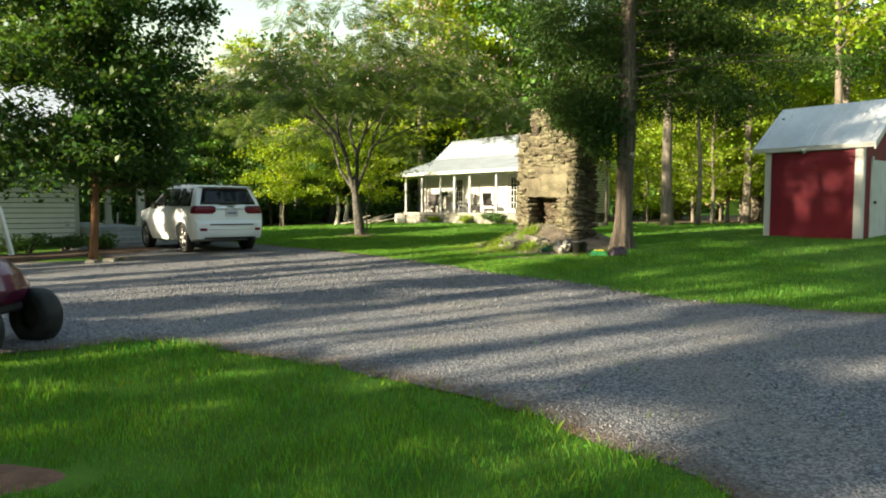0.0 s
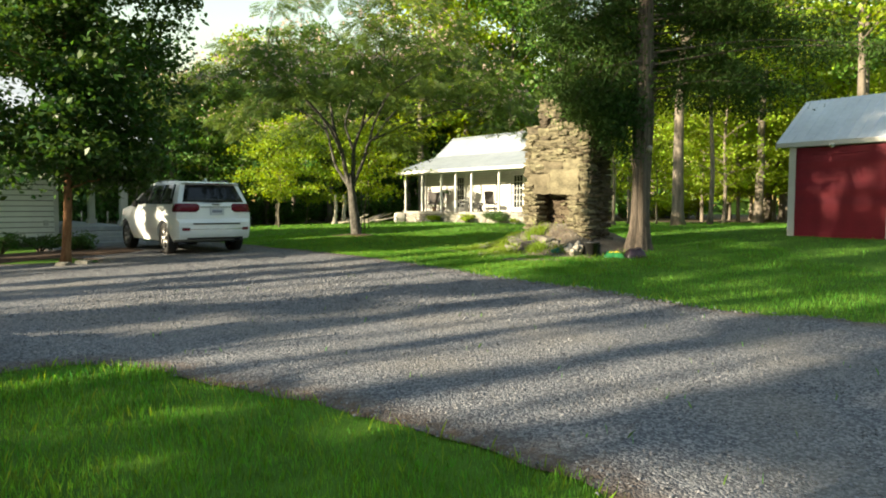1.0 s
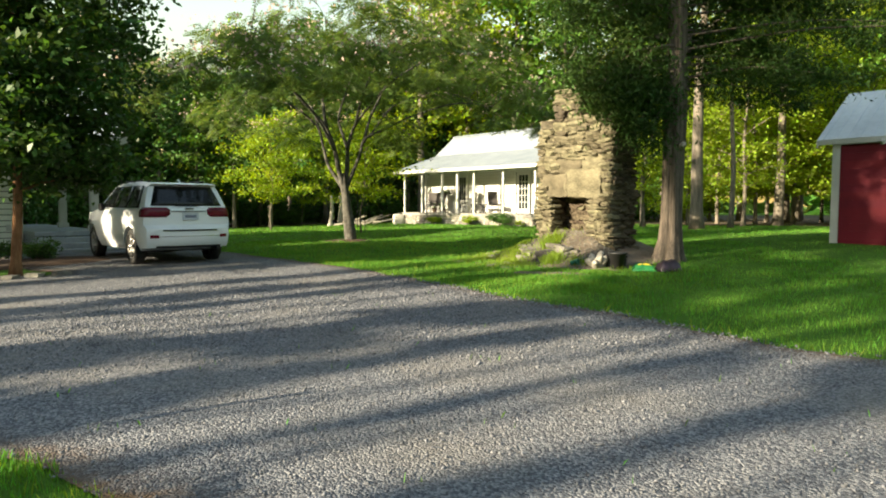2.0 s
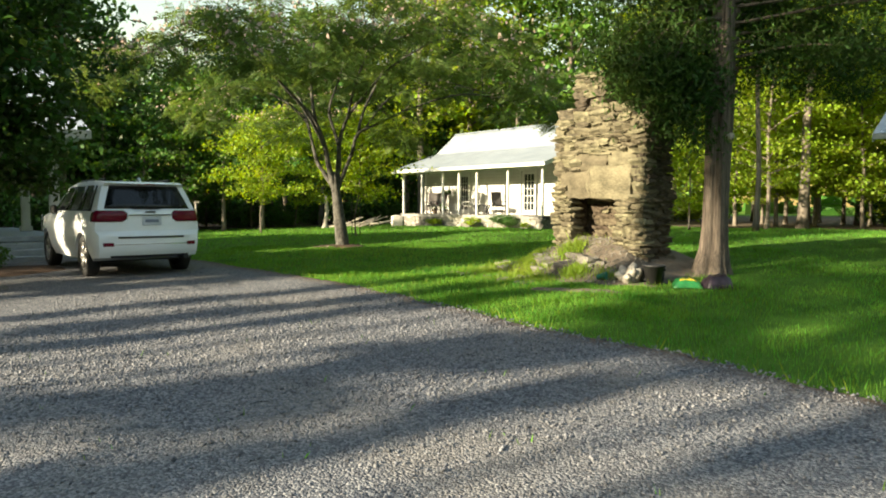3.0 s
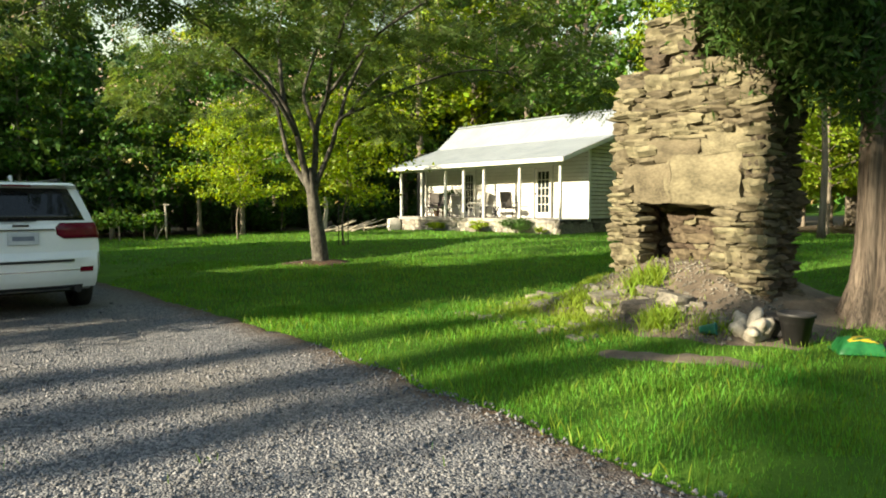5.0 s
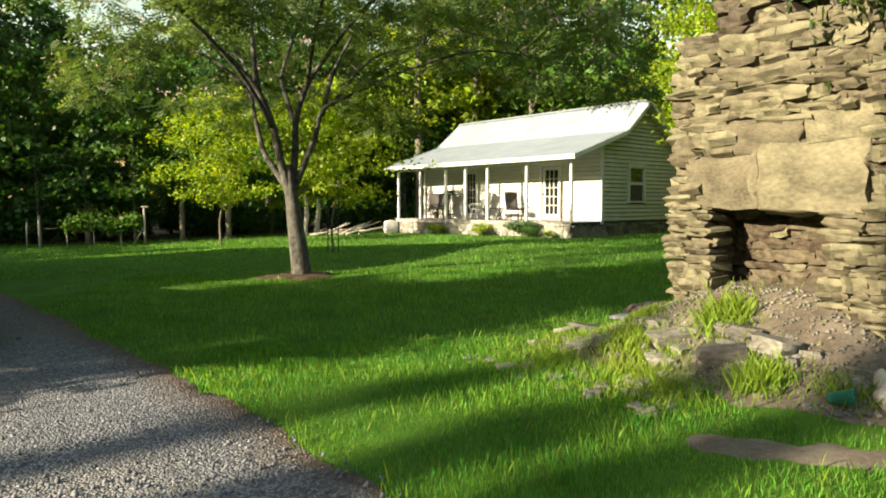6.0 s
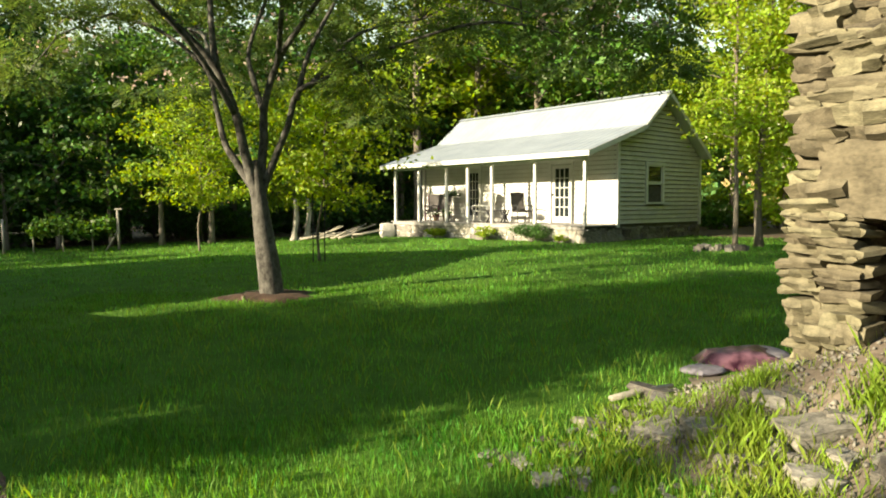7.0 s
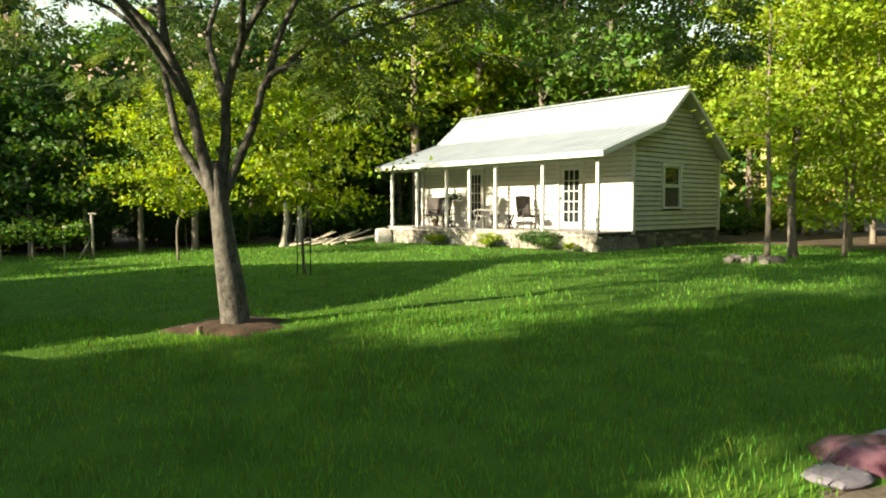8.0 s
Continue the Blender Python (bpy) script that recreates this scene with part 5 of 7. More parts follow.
rear_glass = part("rear_window", rear_patch(-0.88, 0.88, 1.235, 1.65, 0.006, n=9, k=5, taper=0.04), TINT, car, "dark tinted rear window", smooth=True)
part("wiper", box(-0.30, 0.18, 0.125, 0.145, 1.225, 1.24), TRIM, car)
for side in (-1, 1):
    for (ya, yb), (ta, tb) in (((0.50, 1.24), (0.72, 1.25)), ((1.27, 2.12), (1.28, 2.05)), ((2.15, 3.28), (2.08, 2.62))):
        rows = []
        for j in range(5):
            z = 1.19 + (1.655 - 1.19) * j / 4
            a, b = ya + (ta - ya) * j / 4, yb + (tb - yb) * j / 4
            rows.append([(side * (half_width(y, z) + 0.004), y, z) for y in np.linspace(a, b, 5)])
        part("side_window", patch(rows, (-side * 0.03, 0, 0)), TINT, car, "dark tinted side window", smooth=True)
    # tail lamp wrapped round the corner
    rows = []
    for j in range(5):
        z = 1.005 + 0.20 * j / 4
        inset = 0.05 if j in (0, 4) else 0.0
        rear_run = [(side * half_width(0.1, z) * s, tail_y(s, z) - 0.014, z) for s in np.linspace(0.46 + inset * 1.6, 1.0, 6)]
        side_run = [(side * (half_width(y, z) + 0.012), y, z) for y in np.linspace(0.27, 0.40 - inset, 4)]
        rows.append(rear_run + side_run)
    part("tail_lamp", patch(rows, (-side * 0.02, 0.02, 0)), LAMP_RED, car, "dark red tail lamp", smooth=True)
    part("reflector", rear_patch(*sorted((side * 0.74, side * 0.93)), 0.575, 0.64, 0.006, n=3, k=1), LAMP_RED, car, "red bumper reflector")
    part("mirror", box(side * 0.93 - 0.1 if side < 0 else 0.93, side * 0.93 if side < 0 else 1.03, 2.95, 3.12, 1.12, 1.30, bevel=0.03), TRIM, car, "black wing mirror")
    part("roof_rail", box(side * 0.58 - 0.018, side * 0.58 + 0.018, 0.75, 2.4, 1.745, 1.785, bevel=0.008), TRIM, car, "dark roof rail")
    for cy in (1.0, 3.92):
        wheel = new("wheel")
        wheel.parent = car
        bm = bmesh.new()
        prof = [(0.25, -0.11), (0.34, -0.115), (0.375, -0.09), (0.382, 0.0), (0.375, 0.09), (0.34, 0.115), (0.25, 0.11)]
        n = 28
        rings = [[bm.verts.new((d, r * math.cos(a), r * math.sin(a))) for r, d in prof] for a in np.linspace(0, 2 * math.pi, n, endpoint=False)]
        for i in range(n):
            p, q = rings[i], rings[(i + 1) % n]
            for j in range(len(prof) - 1):
                bm.faces.new((p[j], p[j + 1], q[j + 1], q[j]))
        at = pose(side * 0.83, cy, 0.382)
        tyre = part("tyre", bm, BLACK, wheel, "black tyre", smooth=True, at=at)
        bm = bmesh.new()
        for k in range(5):
            a = 2 * math.pi * k / 5
            for da in (-0.13, 0.13):
                tube(bm, [(side * 0.09, 0.05 * math.cos(a), 0.05 * math.sin(a)), (side * 0.075, 0.24 * math.cos(a + da), 0.24 * math.sin(a + da))], [0.03, 0.022], 6)
        bmesh.ops.create_cone(bm, cap_ends=True, segments=14, radius1=0.07, radius2=0.05, depth=0.05, matrix=pose(side * 0.085, 0, 0, 0, 90, 0))
        for r, w in ((0.255, 0.02),):
            pts = [(side * 0.08, r * math.cos(a), r * math.sin(a)) for a in np.linspace(0, 2 * math.pi, 25)]
            tube(bm, pts, [w] * 25, 6)
        part("rim", bm, ALLOY, wheel, "grey five-spoke alloy rim", smooth=True, at=at)
        bm = bmesh.new()
        bmesh.ops.create_cone(bm, cap_ends=True, segments=20, radius1=0.25, radius2=0.25, depth=0.02, matrix=pose(0, 0, 0, 0, 90, 0))
        part("brake_disc", bm, TRIM, wheel, at=at)
part("licence_plate", box(-0.15, 0.19, 0.075, 0.10, 0.94, 1.095, bevel=0.004), PLATE, car, "pale registration plate with plain bars")
part("plate_bars", box(-0.10, 0.14, 0.070, 0.076, 0.99, 1.045), STEP_GREY, car)
part("plate_recess", rear_patch(-0.42, 0.42, 1.115, 1.13, 0.02, n=5, k=1), TRIM, car)
part("badge", box(-0.09, 0.09, 0.09, 0.112, 1.165, 1.19, bevel=0.004), TRIM, car)
part("bumper_strip", rear_patch(-0.66, 0.66, 0.715, 0.745, 0.012, n=9, k=1), TRIM, car, "dark strip across the bumper")
part("bumper_line", rear_patch(-0.85, 0.85, 0.60, 0.612, 0.004, n=9, k=1), CHROME, car)
part("underbody", box(-0.70, 0.70, 0.65, 4.5, 0.27, 0.62), TRIM, car)
part("rear_valance", rear_patch(-0.80, 0.80, 0.37, 0.41, 0.004, n=9, k=1), TRIM, car, "black rear valance")
bm = bmesh.new()
tube(bm, [(0.62, 0.06, 0.36), (0.62, 0.4, 0.36)], [0.045, 0.045], 10)
part("exhaust", bm, TRIM, car, "dark tailpipe")
bm = bmesh.new()
tube(bm, [(0, 0.62, 1.735), (0, 0.70, 1.785), (0, 0.86, 1.76)], [0.015, 0.03, 0.01], 6)
part("aerial_fin", bm, PAINT, car)
part("spoiler_lamp", box(-0.16, 0.16, 0.29, 0.31, 1.662, 1.68), LAMP_RED, car)

# ---- the golf cart at the lawn's edge ----
MAROON = material("maroon_cart_body", (0.060, 0.006, 0.026), (0.105, 0.012, 0.042), 3, 0.25, spec=0.5, coat=0.5)
cart = thing("golf_cart", pose(-4.46, 6.62, gz(-4.18, 6.6), 0, 0, -3), "maroon golf cart with black wheels and a clear windscreen", "golf cart")
bm = prism([(0.22, 0.46), (0.30, 0.60), (0.24, 0.76), (0.08, 0.90), (-0.22, 0.99), (-0.40, 0.98), (-0.44, 0.40), (-0.20, 0.36)], "y", -0.46, 0.46)
sliced(bm, ((1, (-0.36, -0.2, 0, 0.2, 0.36)), (2, (0.5, 0.62, 0.75, 0.88))))
for v in bm.verts:
    e = abs(v.co.y) / 0.46
    v.co.x -= 0.16 * e ** 2.5 * (v.co.x > -0.3)
    v.co.z -= 0.10 * e ** 3 * (v.co.z > 0.7)
cowl = part("front_cowl", bm, MAROON, cart, "glossy maroon front cowl", smooth=True)
cowl.data.set_sharp_from_angle(angle=radians(50))
part("bumper", box(0.06, 0.18, -0.30, 0.30, 0.36, 0.47, bevel=0.03), TRIM, cart, "black front bumper")
part("floor_pan", box(-1.6, -0.2, -0.50, 0.50, 0.26, 0.34, bevel=0.02), TRIM, cart)
part("seat_base", box(-1.55, -0.95, -0.52, 0.52, 0.34, 0.66, bevel=0.03), MAROON, cart)
part("seat", box(-1.5, -0.92, -0.50, 0.50, 0.665, 0.80, bevel=0.04), WHITE, cart, "pale cushioned seat")
part("rear_body", box(-2.25, -1.56, -0.52, 0.52, 0.36, 0.72, bevel=0.06), MAROON, cart)
screen = part("windscreen", box(-0.013, 0.0, -0.46, 0.46, 0.0, 0.46, m=pose(-0.06, 0, 0.93, 0, -14, 0)), glass("clear_acrylic", (0.9, 0.93, 0.92)), cart, "clear acrylic windscreen")
screen.visible_shadow = False
for s in (-1, 1):
    part("windscreen_post", box(-0.03, 0.01, s * 0.48 - 0.02, s * 0.48 + 0.02, -0.02, 0.5, m=pose(-0.06, 0, 0.93, 0, -14, 0)), WHITE, cart, "pale windscreen post")
    for cx in (0.20, -1.60):
        bm = bmesh.new()
        prof = [(0.13, -0.09), (0.23, -0.105), (0.28, -0.08), (0.288, 0), (0.28, 0.08), (0.23, 0.105), (0.13, 0.09)]
        n = 26
        rings = [[bm.verts.new((r * math.cos(a), d, r * math.sin(a))) for r, d in prof] for a in np.linspace(0, 2 * math.pi, n, endpoint=False)]
        for i in range(n):
            p, q = rings[i], rings[(i + 1) % n]
            for j in range(len(prof) - 1):
                bm.faces.new((p[j], p[j + 1], q[j + 1], q[j]))
        w = part("wheel", bm, BLACK, cart, "black knobbly tyre", smooth=True, at=pose(cx, s * 0.44, 0.285, 0, 0, -14 if cx > -1 else 0))
        bm = bmesh.new()
        bmesh.ops.create_cone(bm, cap_ends=True, segments=18, radius1=0.14, radius2=0.11, depth=0.10, matrix=pose(0, s * 0.03, 0, -90 * s, 0, 0))
        part("hub", bm, TRIM, w, smooth=False)
part("steering_wheel", box(-0.62, -0.58, 0.05, 0.40, 0.98, 1.02, bevel=0.015), TRIM, cart)


# ---- the neighbouring house on the left, with its steps ----
LH = pose(-11.4, 21.4, 0, 0, 0, 41.3)
SIDING = material("pale_lap_siding", (0.70, 0.70, 0.66), (0.80, 0.80, 0.76), 2, 0.65, 0.12, 50, spread=0.04)
STEP = material("grey_step_paint", (0.26, 0.28, 0.31), (0.38, 0.40, 0.43), 4, 0.75, 0.3, 40)
lhouse = thing("neighbouring_house", LH, "pale lap-sided house with a raised columned porch", "house")
# dark backing paints the lap shadows between these boards as well
part("wall", box(-9.0, -0.1, 0.02, 0.17, 0.2, 3.3), LAP_SHADE, lhouse)
part("wall", box(-0.17, -0.02, 0.17, 7.0, 0.2, 3.3), SIDING, lhouse)
clapboards(lhouse, 0.48, 3.3, 0.155, lambda z0, z1: [(-9.0, -0.1)], "x", 0.02, -1, SIDING)
part("corner_board", box(-0.12, 0.0, -0.03, 0.10, 0.4, 3.3), WHITE, lhouse, "white corner board")
part("meter_box", box(-0.40, -0.28, -0.07, -0.02, 1.0, 1.16, bevel=0.01), WHITE, lhouse)
part("footing", box(-9.0, 0.0, 0.03, 0.2, 0.0, 0.47), STONE_GREY, lhouse)
part("porch_deck", box(0.0, 1.75, -1.40, 6.0, 0.88, 1.0, bevel=0.01), STEP, lhouse, "grey painted porch deck")
part("porch_skirt", box(0.05, 1.70, -1.34, 5.9, 0.3, 0.878), STEP, lhouse)
for i in range(3):
    part("step", box(0.0, 1.75, -1.40 - 0.30 * (3 - i), -1.405 - 0.30 * (2 - i), 0.30, 0.58 + 0.14 * i, bevel=0.012), STEP, lhouse, "grey painted step")
for y in (-1.22, 2.3):
    col = part("column", box(1.36, 1.56, y - 0.1, y + 0.1, 1.0, 3.05, bevel=0.012), WHITE, lhouse, "square white porch column")
    part("plinth", box(1.32, 1.60, y - 0.14, y + 0.14, 1.0, 1.14, bevel=0.01), WHITE, col)
    part("capital", box(1.32, 1.60, y - 0.14, y + 0.14, 2.98, 3.1, bevel=0.01), WHITE, col)
part("porch_beam", box(1.34, 1.58, -1.4, 6.0, 3.1, 3.34), WHITE, lhouse)
part("roof", prism([(-2.0, 3.32), (-2.0, 3.50), (2.6, 5.6), (7.4, 3.5), (7.4, 3.32)], "x", -9.4, 2.1), TIN_SHED, lhouse)
part("fascia", box(-9.4, 2.12, -2.03, -1.99, 3.30, 3.50), WHITE, lhouse, "white eave board")

# mulched bed with low shrubs before the wall
bed = tagged(sheet("flower_bed", np.arange(-14.5, -6.7, 0.2), np.arange(14.6, 20.6, 0.2),
                   lambda x, y: ground_z(x, y) - 0.25 + 0.32 * np.clip(1.12 - (np.abs((x + 9.6) * 0.75 + (y - 17.3) * 0.66) / 3.2) ** 4 - (np.abs(-(x + 9.6) * 0.66 + (y - 17.3) * 0.75) / 1.35) ** 4, 0, 1) + 0.012 * np.sin(9 * x) * np.sin(8 * y), MULCH),
             "dark bark mulch bed edged with gravel", "flower bed", kind="structure")


def shrub(name, x, y, r, h, count, mat, label, seed, leaf=0.07, z=None, group=""):
    rs, rng = np.random.RandomState(seed), random.Random(seed)
    ob = thing(name, pose(x, y, support_z(x, y) if z is None else z), label, "shrub", group)
    bm, ends = bmesh.new(), []
    for k in range(14):
        a, q = rng.uniform(0, 6.28), rng.uniform(0.2, 0.95)
        tip = Vector((math.cos(a) * r * q, math.sin(a) * r * q, h * rng.uniform(0.45, 1.0) * (1 - 0.3 * q)))
        tube(bm, [(0, 0, -0.03), tip * 0.5 + Vector((0, 0, 0.05)), tip], [0.012, 0.008, 0.003], 4)
        ends += [tip, tip * 0.75]
    part("woody_base", bm, BARK, ob)
    c = new("foliage", crown(rs, ends, count, r * 0.42, leaf, leaf * 0.55, mat, name="foliage", droop=-0.2))
    c.parent = ob
    return ob


for i, (x, y, r, h, m) in enumerate(((-10.9, 17.9, 0.5, 0.65, LEAF_DEEP), (-10.2, 18.4, 0.45, 0.55, LEAF_DEEP), (-9.6, 18.9, 0.5, 0.55, LEAF), (-11.7, 17.1, 0.5, 0.8, LEAF_DEEP),
                                     (-10.6, 16.7, 0.4, 0.5, LEAF), (-9.1, 18.3, 0.35, 0.4, LEAF_DEEP), (-12.6, 16.6, 0.55, 0.9, LEAF_DEEP))):
    shrub("bed_shrub", x, y, r, h, 1300, m, "low leafy shrub in the mulch bed", 200 + i, group="shrubs in the bed")
for i, (x, y) in enumerate(((-7.5, 15.35), (-7.15, 15.6), (-7.8, 15.1))):
    ob = new("edging_stone", GREY[i])
    ob.matrix_basis = pose(x, y, gz(x, y) + 0.04, 0, 0, 50 * i) @ Matrix.Diagonal((0.26, 0.2, 0.10, 1))
    tagged(ob, "flat grey stone edging the bed", "stone", "edging stones")


# ---- stone footings of the cottage ----
rng = random.Random(81)
lay(house, rng, GREY, -LEN, 0.0, 0.50, FLOOR - 0.15, lambda x, z: pose(x, 0.0, z), h=(0.14, 0.26), w=(0.2, 0.5), deep=0.12, proud=0.01)
lay(house, rng, DUSK, 0.0, BACK, 0.55, FLOOR - 0.13, lambda y, z: pose(0.0, y, z, 0, 0, 90), h=(0.14, 0.24), w=(0.25, 0.5), deep=0.2, proud=0.06)


def on_porch(x, y, turn=0):
    return house.matrix_basis @ pose(x, y, FLOOR, 0, 0, turn)


# ---- porch furniture ----
WICKER = material("dark_woven_seat", (0.05, 0.045, 0.045), (0.11, 0.10, 0.095), 40, 0.8, 0.5, 60)


def patio_chair(at, frame_mat, cloth, label, recline=16.0, high=0.74):
    """An armchair of bent tube with a slung seat, a curved high back and looped arms."""
    c = thing("patio_chair", at, label, "chair", "chairs on the porch")
    tilt = math.tan(radians(recline))
    bm = bmesh.new()
    pts = [(-0.30, 0.42), (-0.26, 0.44), (0.0, 0.405), (0.22, 0.385)]
    for (y0, z0), (y1, z1) in zip(pts, pts[1:]):
        block(bm, -0.25, 0.25, y0, y1 + 0.004, min(z0, z1), min(z0, z1) + 0.045)
    part("seat", bm, cloth, c)
    bm = bmesh.new()
    n = 7
    rows = [[bm.verts.new((-0.25 + 0.5 * i / 6, 0.22 + tilt * high * j / n + 0.03 * math.sin(math.pi * j / n) + 0.03 * (1 - (i / 3 - 1) ** 2), 0.39 + high * j / n * (1 - 0.04 * (i / 3 - 1) ** 2))) for i in range(7)] for j in range(n + 1)]
    for a, b in zip(rows, rows[1:]):
        for i in range(6):
            bm.faces.new((a[i], a[i + 1], b[i + 1], b[i]))
    r = bmesh.ops.extrude_face_region(bm, geom=bm.faces[:])
    for v in r["geom"]:
        if isinstance(v, bmesh.types.BMVert):
            v.co.y += 0.03
    part("backrest", bm, cloth, c, smooth=True)
    for s in (-1, 1):
        bm = bmesh.new()
        tube(bm, curve_pts([(s * 0.27, 0.20, 0.38), (s * 0.27, 0.22 + tilt * high * 0.5, 0.39 + high * 0.5), (s * 0.25, 0.23 + tilt * high, 0.40 + high)], 3), [0.014] * 7, 6)
        part("back_rail", bm, frame_mat, c)
        for y0, y1 in ((-0.26, -0.32), (0.20, 0.36)):
            bm = bmesh.new()
            tube(bm, [(s * 0.27, y1, 0.0), (s * 0.27, y0, 0.40)], [0.014, 0.014], 6)
            part("leg", bm, frame_mat, c)
        bm = bmesh.new()
        tube(bm, curve_pts([(s * 0.27, -0.27, 0.41), (s * 0.29, -0.37, 0.54), (s * 0.29, -0.26, 0.645), (s * 0.29, 0.0, 0.635), (s * 0.27, 0.22 + tilt * 0.24, 0.62)], 4), [0.021] * 17, 7)
        part("armrest", bm, frame_mat, c)
    bm = bmesh.new()
    tube(bm, [(-0.27, -0.29, 0.2), (0.27, -0.29, 0.2)], [0.011, 0.011], 6)
    part("stretcher", bm, frame_mat, c)
    return c


patio_chair(on_porch(-3.55, 0.95, 65), TRIM, WICKER, "dark reclining patio chair with a woven back on the porch")
patio_chair(on_porch(-5.75, 1.15, -60), WHITE, WHITE, "white plastic armchair beside the porch door")
patio_chair(on_porch(-8.5, 0.95, 40), MAROON, WICKER, "low dark reddish chair at the porch end")
patio_chair(on_porch(-7.75, 0.75, 25), TRIM, WICKER, "low dark chair at the porch end")
table = thing("folding_table", on_porch(-4.5, 0.75, 8), "small dark folding table with crossed legs on the porch", "table")
part("tabletop", box(-0.42, 0.42, -0.2, 0.2, 0.46, 0.49, bevel=0.008), TRIM, table)
for x in (-0.32, 0.32):
    for a in (-1, 1):
        bm = bmesh.new()
        tube(bm, [(x + a * 0.012, a * -0.18, 0.0), (x + a * 0.012, a * 0.18, 0.46)], [0.03, 0.03], 6)
        part("leg", bm, TRIM, table)
        bm = bmesh.new()
        tube(bm, [(x - 0.12 * a, -0.15, 0.0), (x + 0.12 * a, -0.15, 0.46)], [0.032, 0.032], 6)
        part("leg", bm, TRIM, table)
stand = thing("plant_stand", on_porch(-7.35, 0.95), "slim metal plant stand holding trailing dark plants", "plant stand")
bm = bmesh.new()
tube(bm, [(0, 0, 0), (0, 0, 1.05)], [0.014, 0.014], 6)
part("pole", bm, TRIM, stand)
part("tray", box(-0.45, 0.45, -0.1, 0.1, 1.02, 1.06, bevel=0.01), TRIM, stand)
bm = bmesh.new()
tube(bm, [(-0.16, 0, 0.01), (0.16, 0, 0.01)], [0.02, 0.02], 6)
part("foot", bm, TRIM, stand)
rs = np.random.RandomState(9)
c = new("foliage", quads("foliage", leaves(rs, rs.normal(size=(260, 3)) * (0.22, 0.08, 0.06) + (0, 0, 1.12), 0.09, 0.05, 0.3, 0.3), LEAF_DEEP))
c.parent = stand
for x in (-8.6, -7.1):
    pot = thing("flower_pot", on_porch(x - 0.0, 1.2 if x < -8 else 0.45), "small dark clay flower pot on the porch", "pot", "pots on the porch")
    bm = bmesh.new()
    tube(bm, [(0, 0, 0), (0, 0, 0.22), (0, 0, 0.26)], [0.10, 0.15, 0.16], 12)
    part("vessel", bm, CLAY, pot, smooth=True)
    c = new("foliage", quads("foliage", leaves(rs, rs.normal(size=(140, 3)) * (0.1, 0.1, 0.08) + (0, 0, 0.36), 0.1, 0.05, -0.2, 0.2), LEAF))
    c.parent = pot


def by_house(x, y):
    p = house.matrix_basis @ Vector((x, y, 0))
    return p.x, p.y


x, y = by_house(-1.75, -0.55)
shrub("boxwood", x, y, 0.62, 0.72, 3600, LEAF_DEEP, "rounded green shrub before the porch", 301, 0.06)
x, y = by_house(-3.9, -0.45)
shrub("flowering_shrub", x, y, 0.40, 0.55, 1500, LEAF_LIGHT, "small yellowish shrub before the porch", 302, 0.07)
x, y = by_house(-6.8, -0.45)
shrub("flowering_shrub", x, y, 0.40, 0.5, 1500, LEAF_LIGHT, "small yellowish shrub before the porch", 303, 0.07)
x, y = by_house(-0.75, -0.35)
shrub("low_plant", x, y, 0.25, 0.3, 500, LEAF_LIGHT, "low pale plant before the porch", 304, 0.07)
x, y = by_house(-4.35, -0.30)
crate = new("step_block", rock_mesh("step_block", 91, STONE_DARK, 1, 0.2, 0.04))
crate.matrix_basis = pose(x, y, gz(x, y) + 0.10, 0, 0, HTURN) @ Matrix.Diagonal((0.5, 0.3, 0.3, 1))
tagged(crate, "dark stone block before the porch", "stone")
x, y = by_house(-10.1, -0.25)
ball = new("white_boulder", rock_mesh("white_boulder", 92, LIME, 3, 0.9, 0.05))
ball.matrix_basis = pose(x, y, gz(x, y) + 0.26, 0, 0, 20) @ Matrix.Diagonal((0.55, 0.5, 0.62, 1))
tagged(ball, "pale round boulder at the porch corner", "boulder")

# ---- fire ring and slender trees right of the cottage ----
RING = "stones of the fire ring"
rng = random.Random(83)
for k in range(15):
    a, q = k * 2.399, 0.14 + 0.36 * rng.random() ** 0.6
    x, y = 6.62 + 1.25 * q * math.cos(a), 30.1 + q * math.sin(a)
    ob = new("ring_stone", DUSK[k % 10])
    w = rng.uniform(0.11, 0.22)
    ob.matrix_basis = pose(x, y, gz(x, y) + 0.05 + 0.16 * (0.5 - q) * (k % 2), rng.uniform(-14, 14), rng.uniform(-14, 14), rng.uniform(0, 360)) @ Matrix.Diagonal((w, w * rng.uniform(0.6, 0.9), rng.uniform(0.11, 0.2), 1))
    tagged(ob, "grey stone of a small fire ring", "stone", RING)
# slender trees all in the palest leaf, which imitates sunlight on them
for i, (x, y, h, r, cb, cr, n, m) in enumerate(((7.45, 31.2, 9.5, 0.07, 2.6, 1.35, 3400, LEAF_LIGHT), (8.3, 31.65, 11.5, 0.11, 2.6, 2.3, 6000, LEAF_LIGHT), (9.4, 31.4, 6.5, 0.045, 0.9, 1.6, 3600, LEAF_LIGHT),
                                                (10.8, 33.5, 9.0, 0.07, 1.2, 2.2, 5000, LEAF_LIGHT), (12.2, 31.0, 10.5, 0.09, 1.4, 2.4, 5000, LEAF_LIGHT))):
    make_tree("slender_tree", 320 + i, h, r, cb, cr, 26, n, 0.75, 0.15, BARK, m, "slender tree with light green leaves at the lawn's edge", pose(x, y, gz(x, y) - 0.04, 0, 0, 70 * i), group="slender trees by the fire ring")
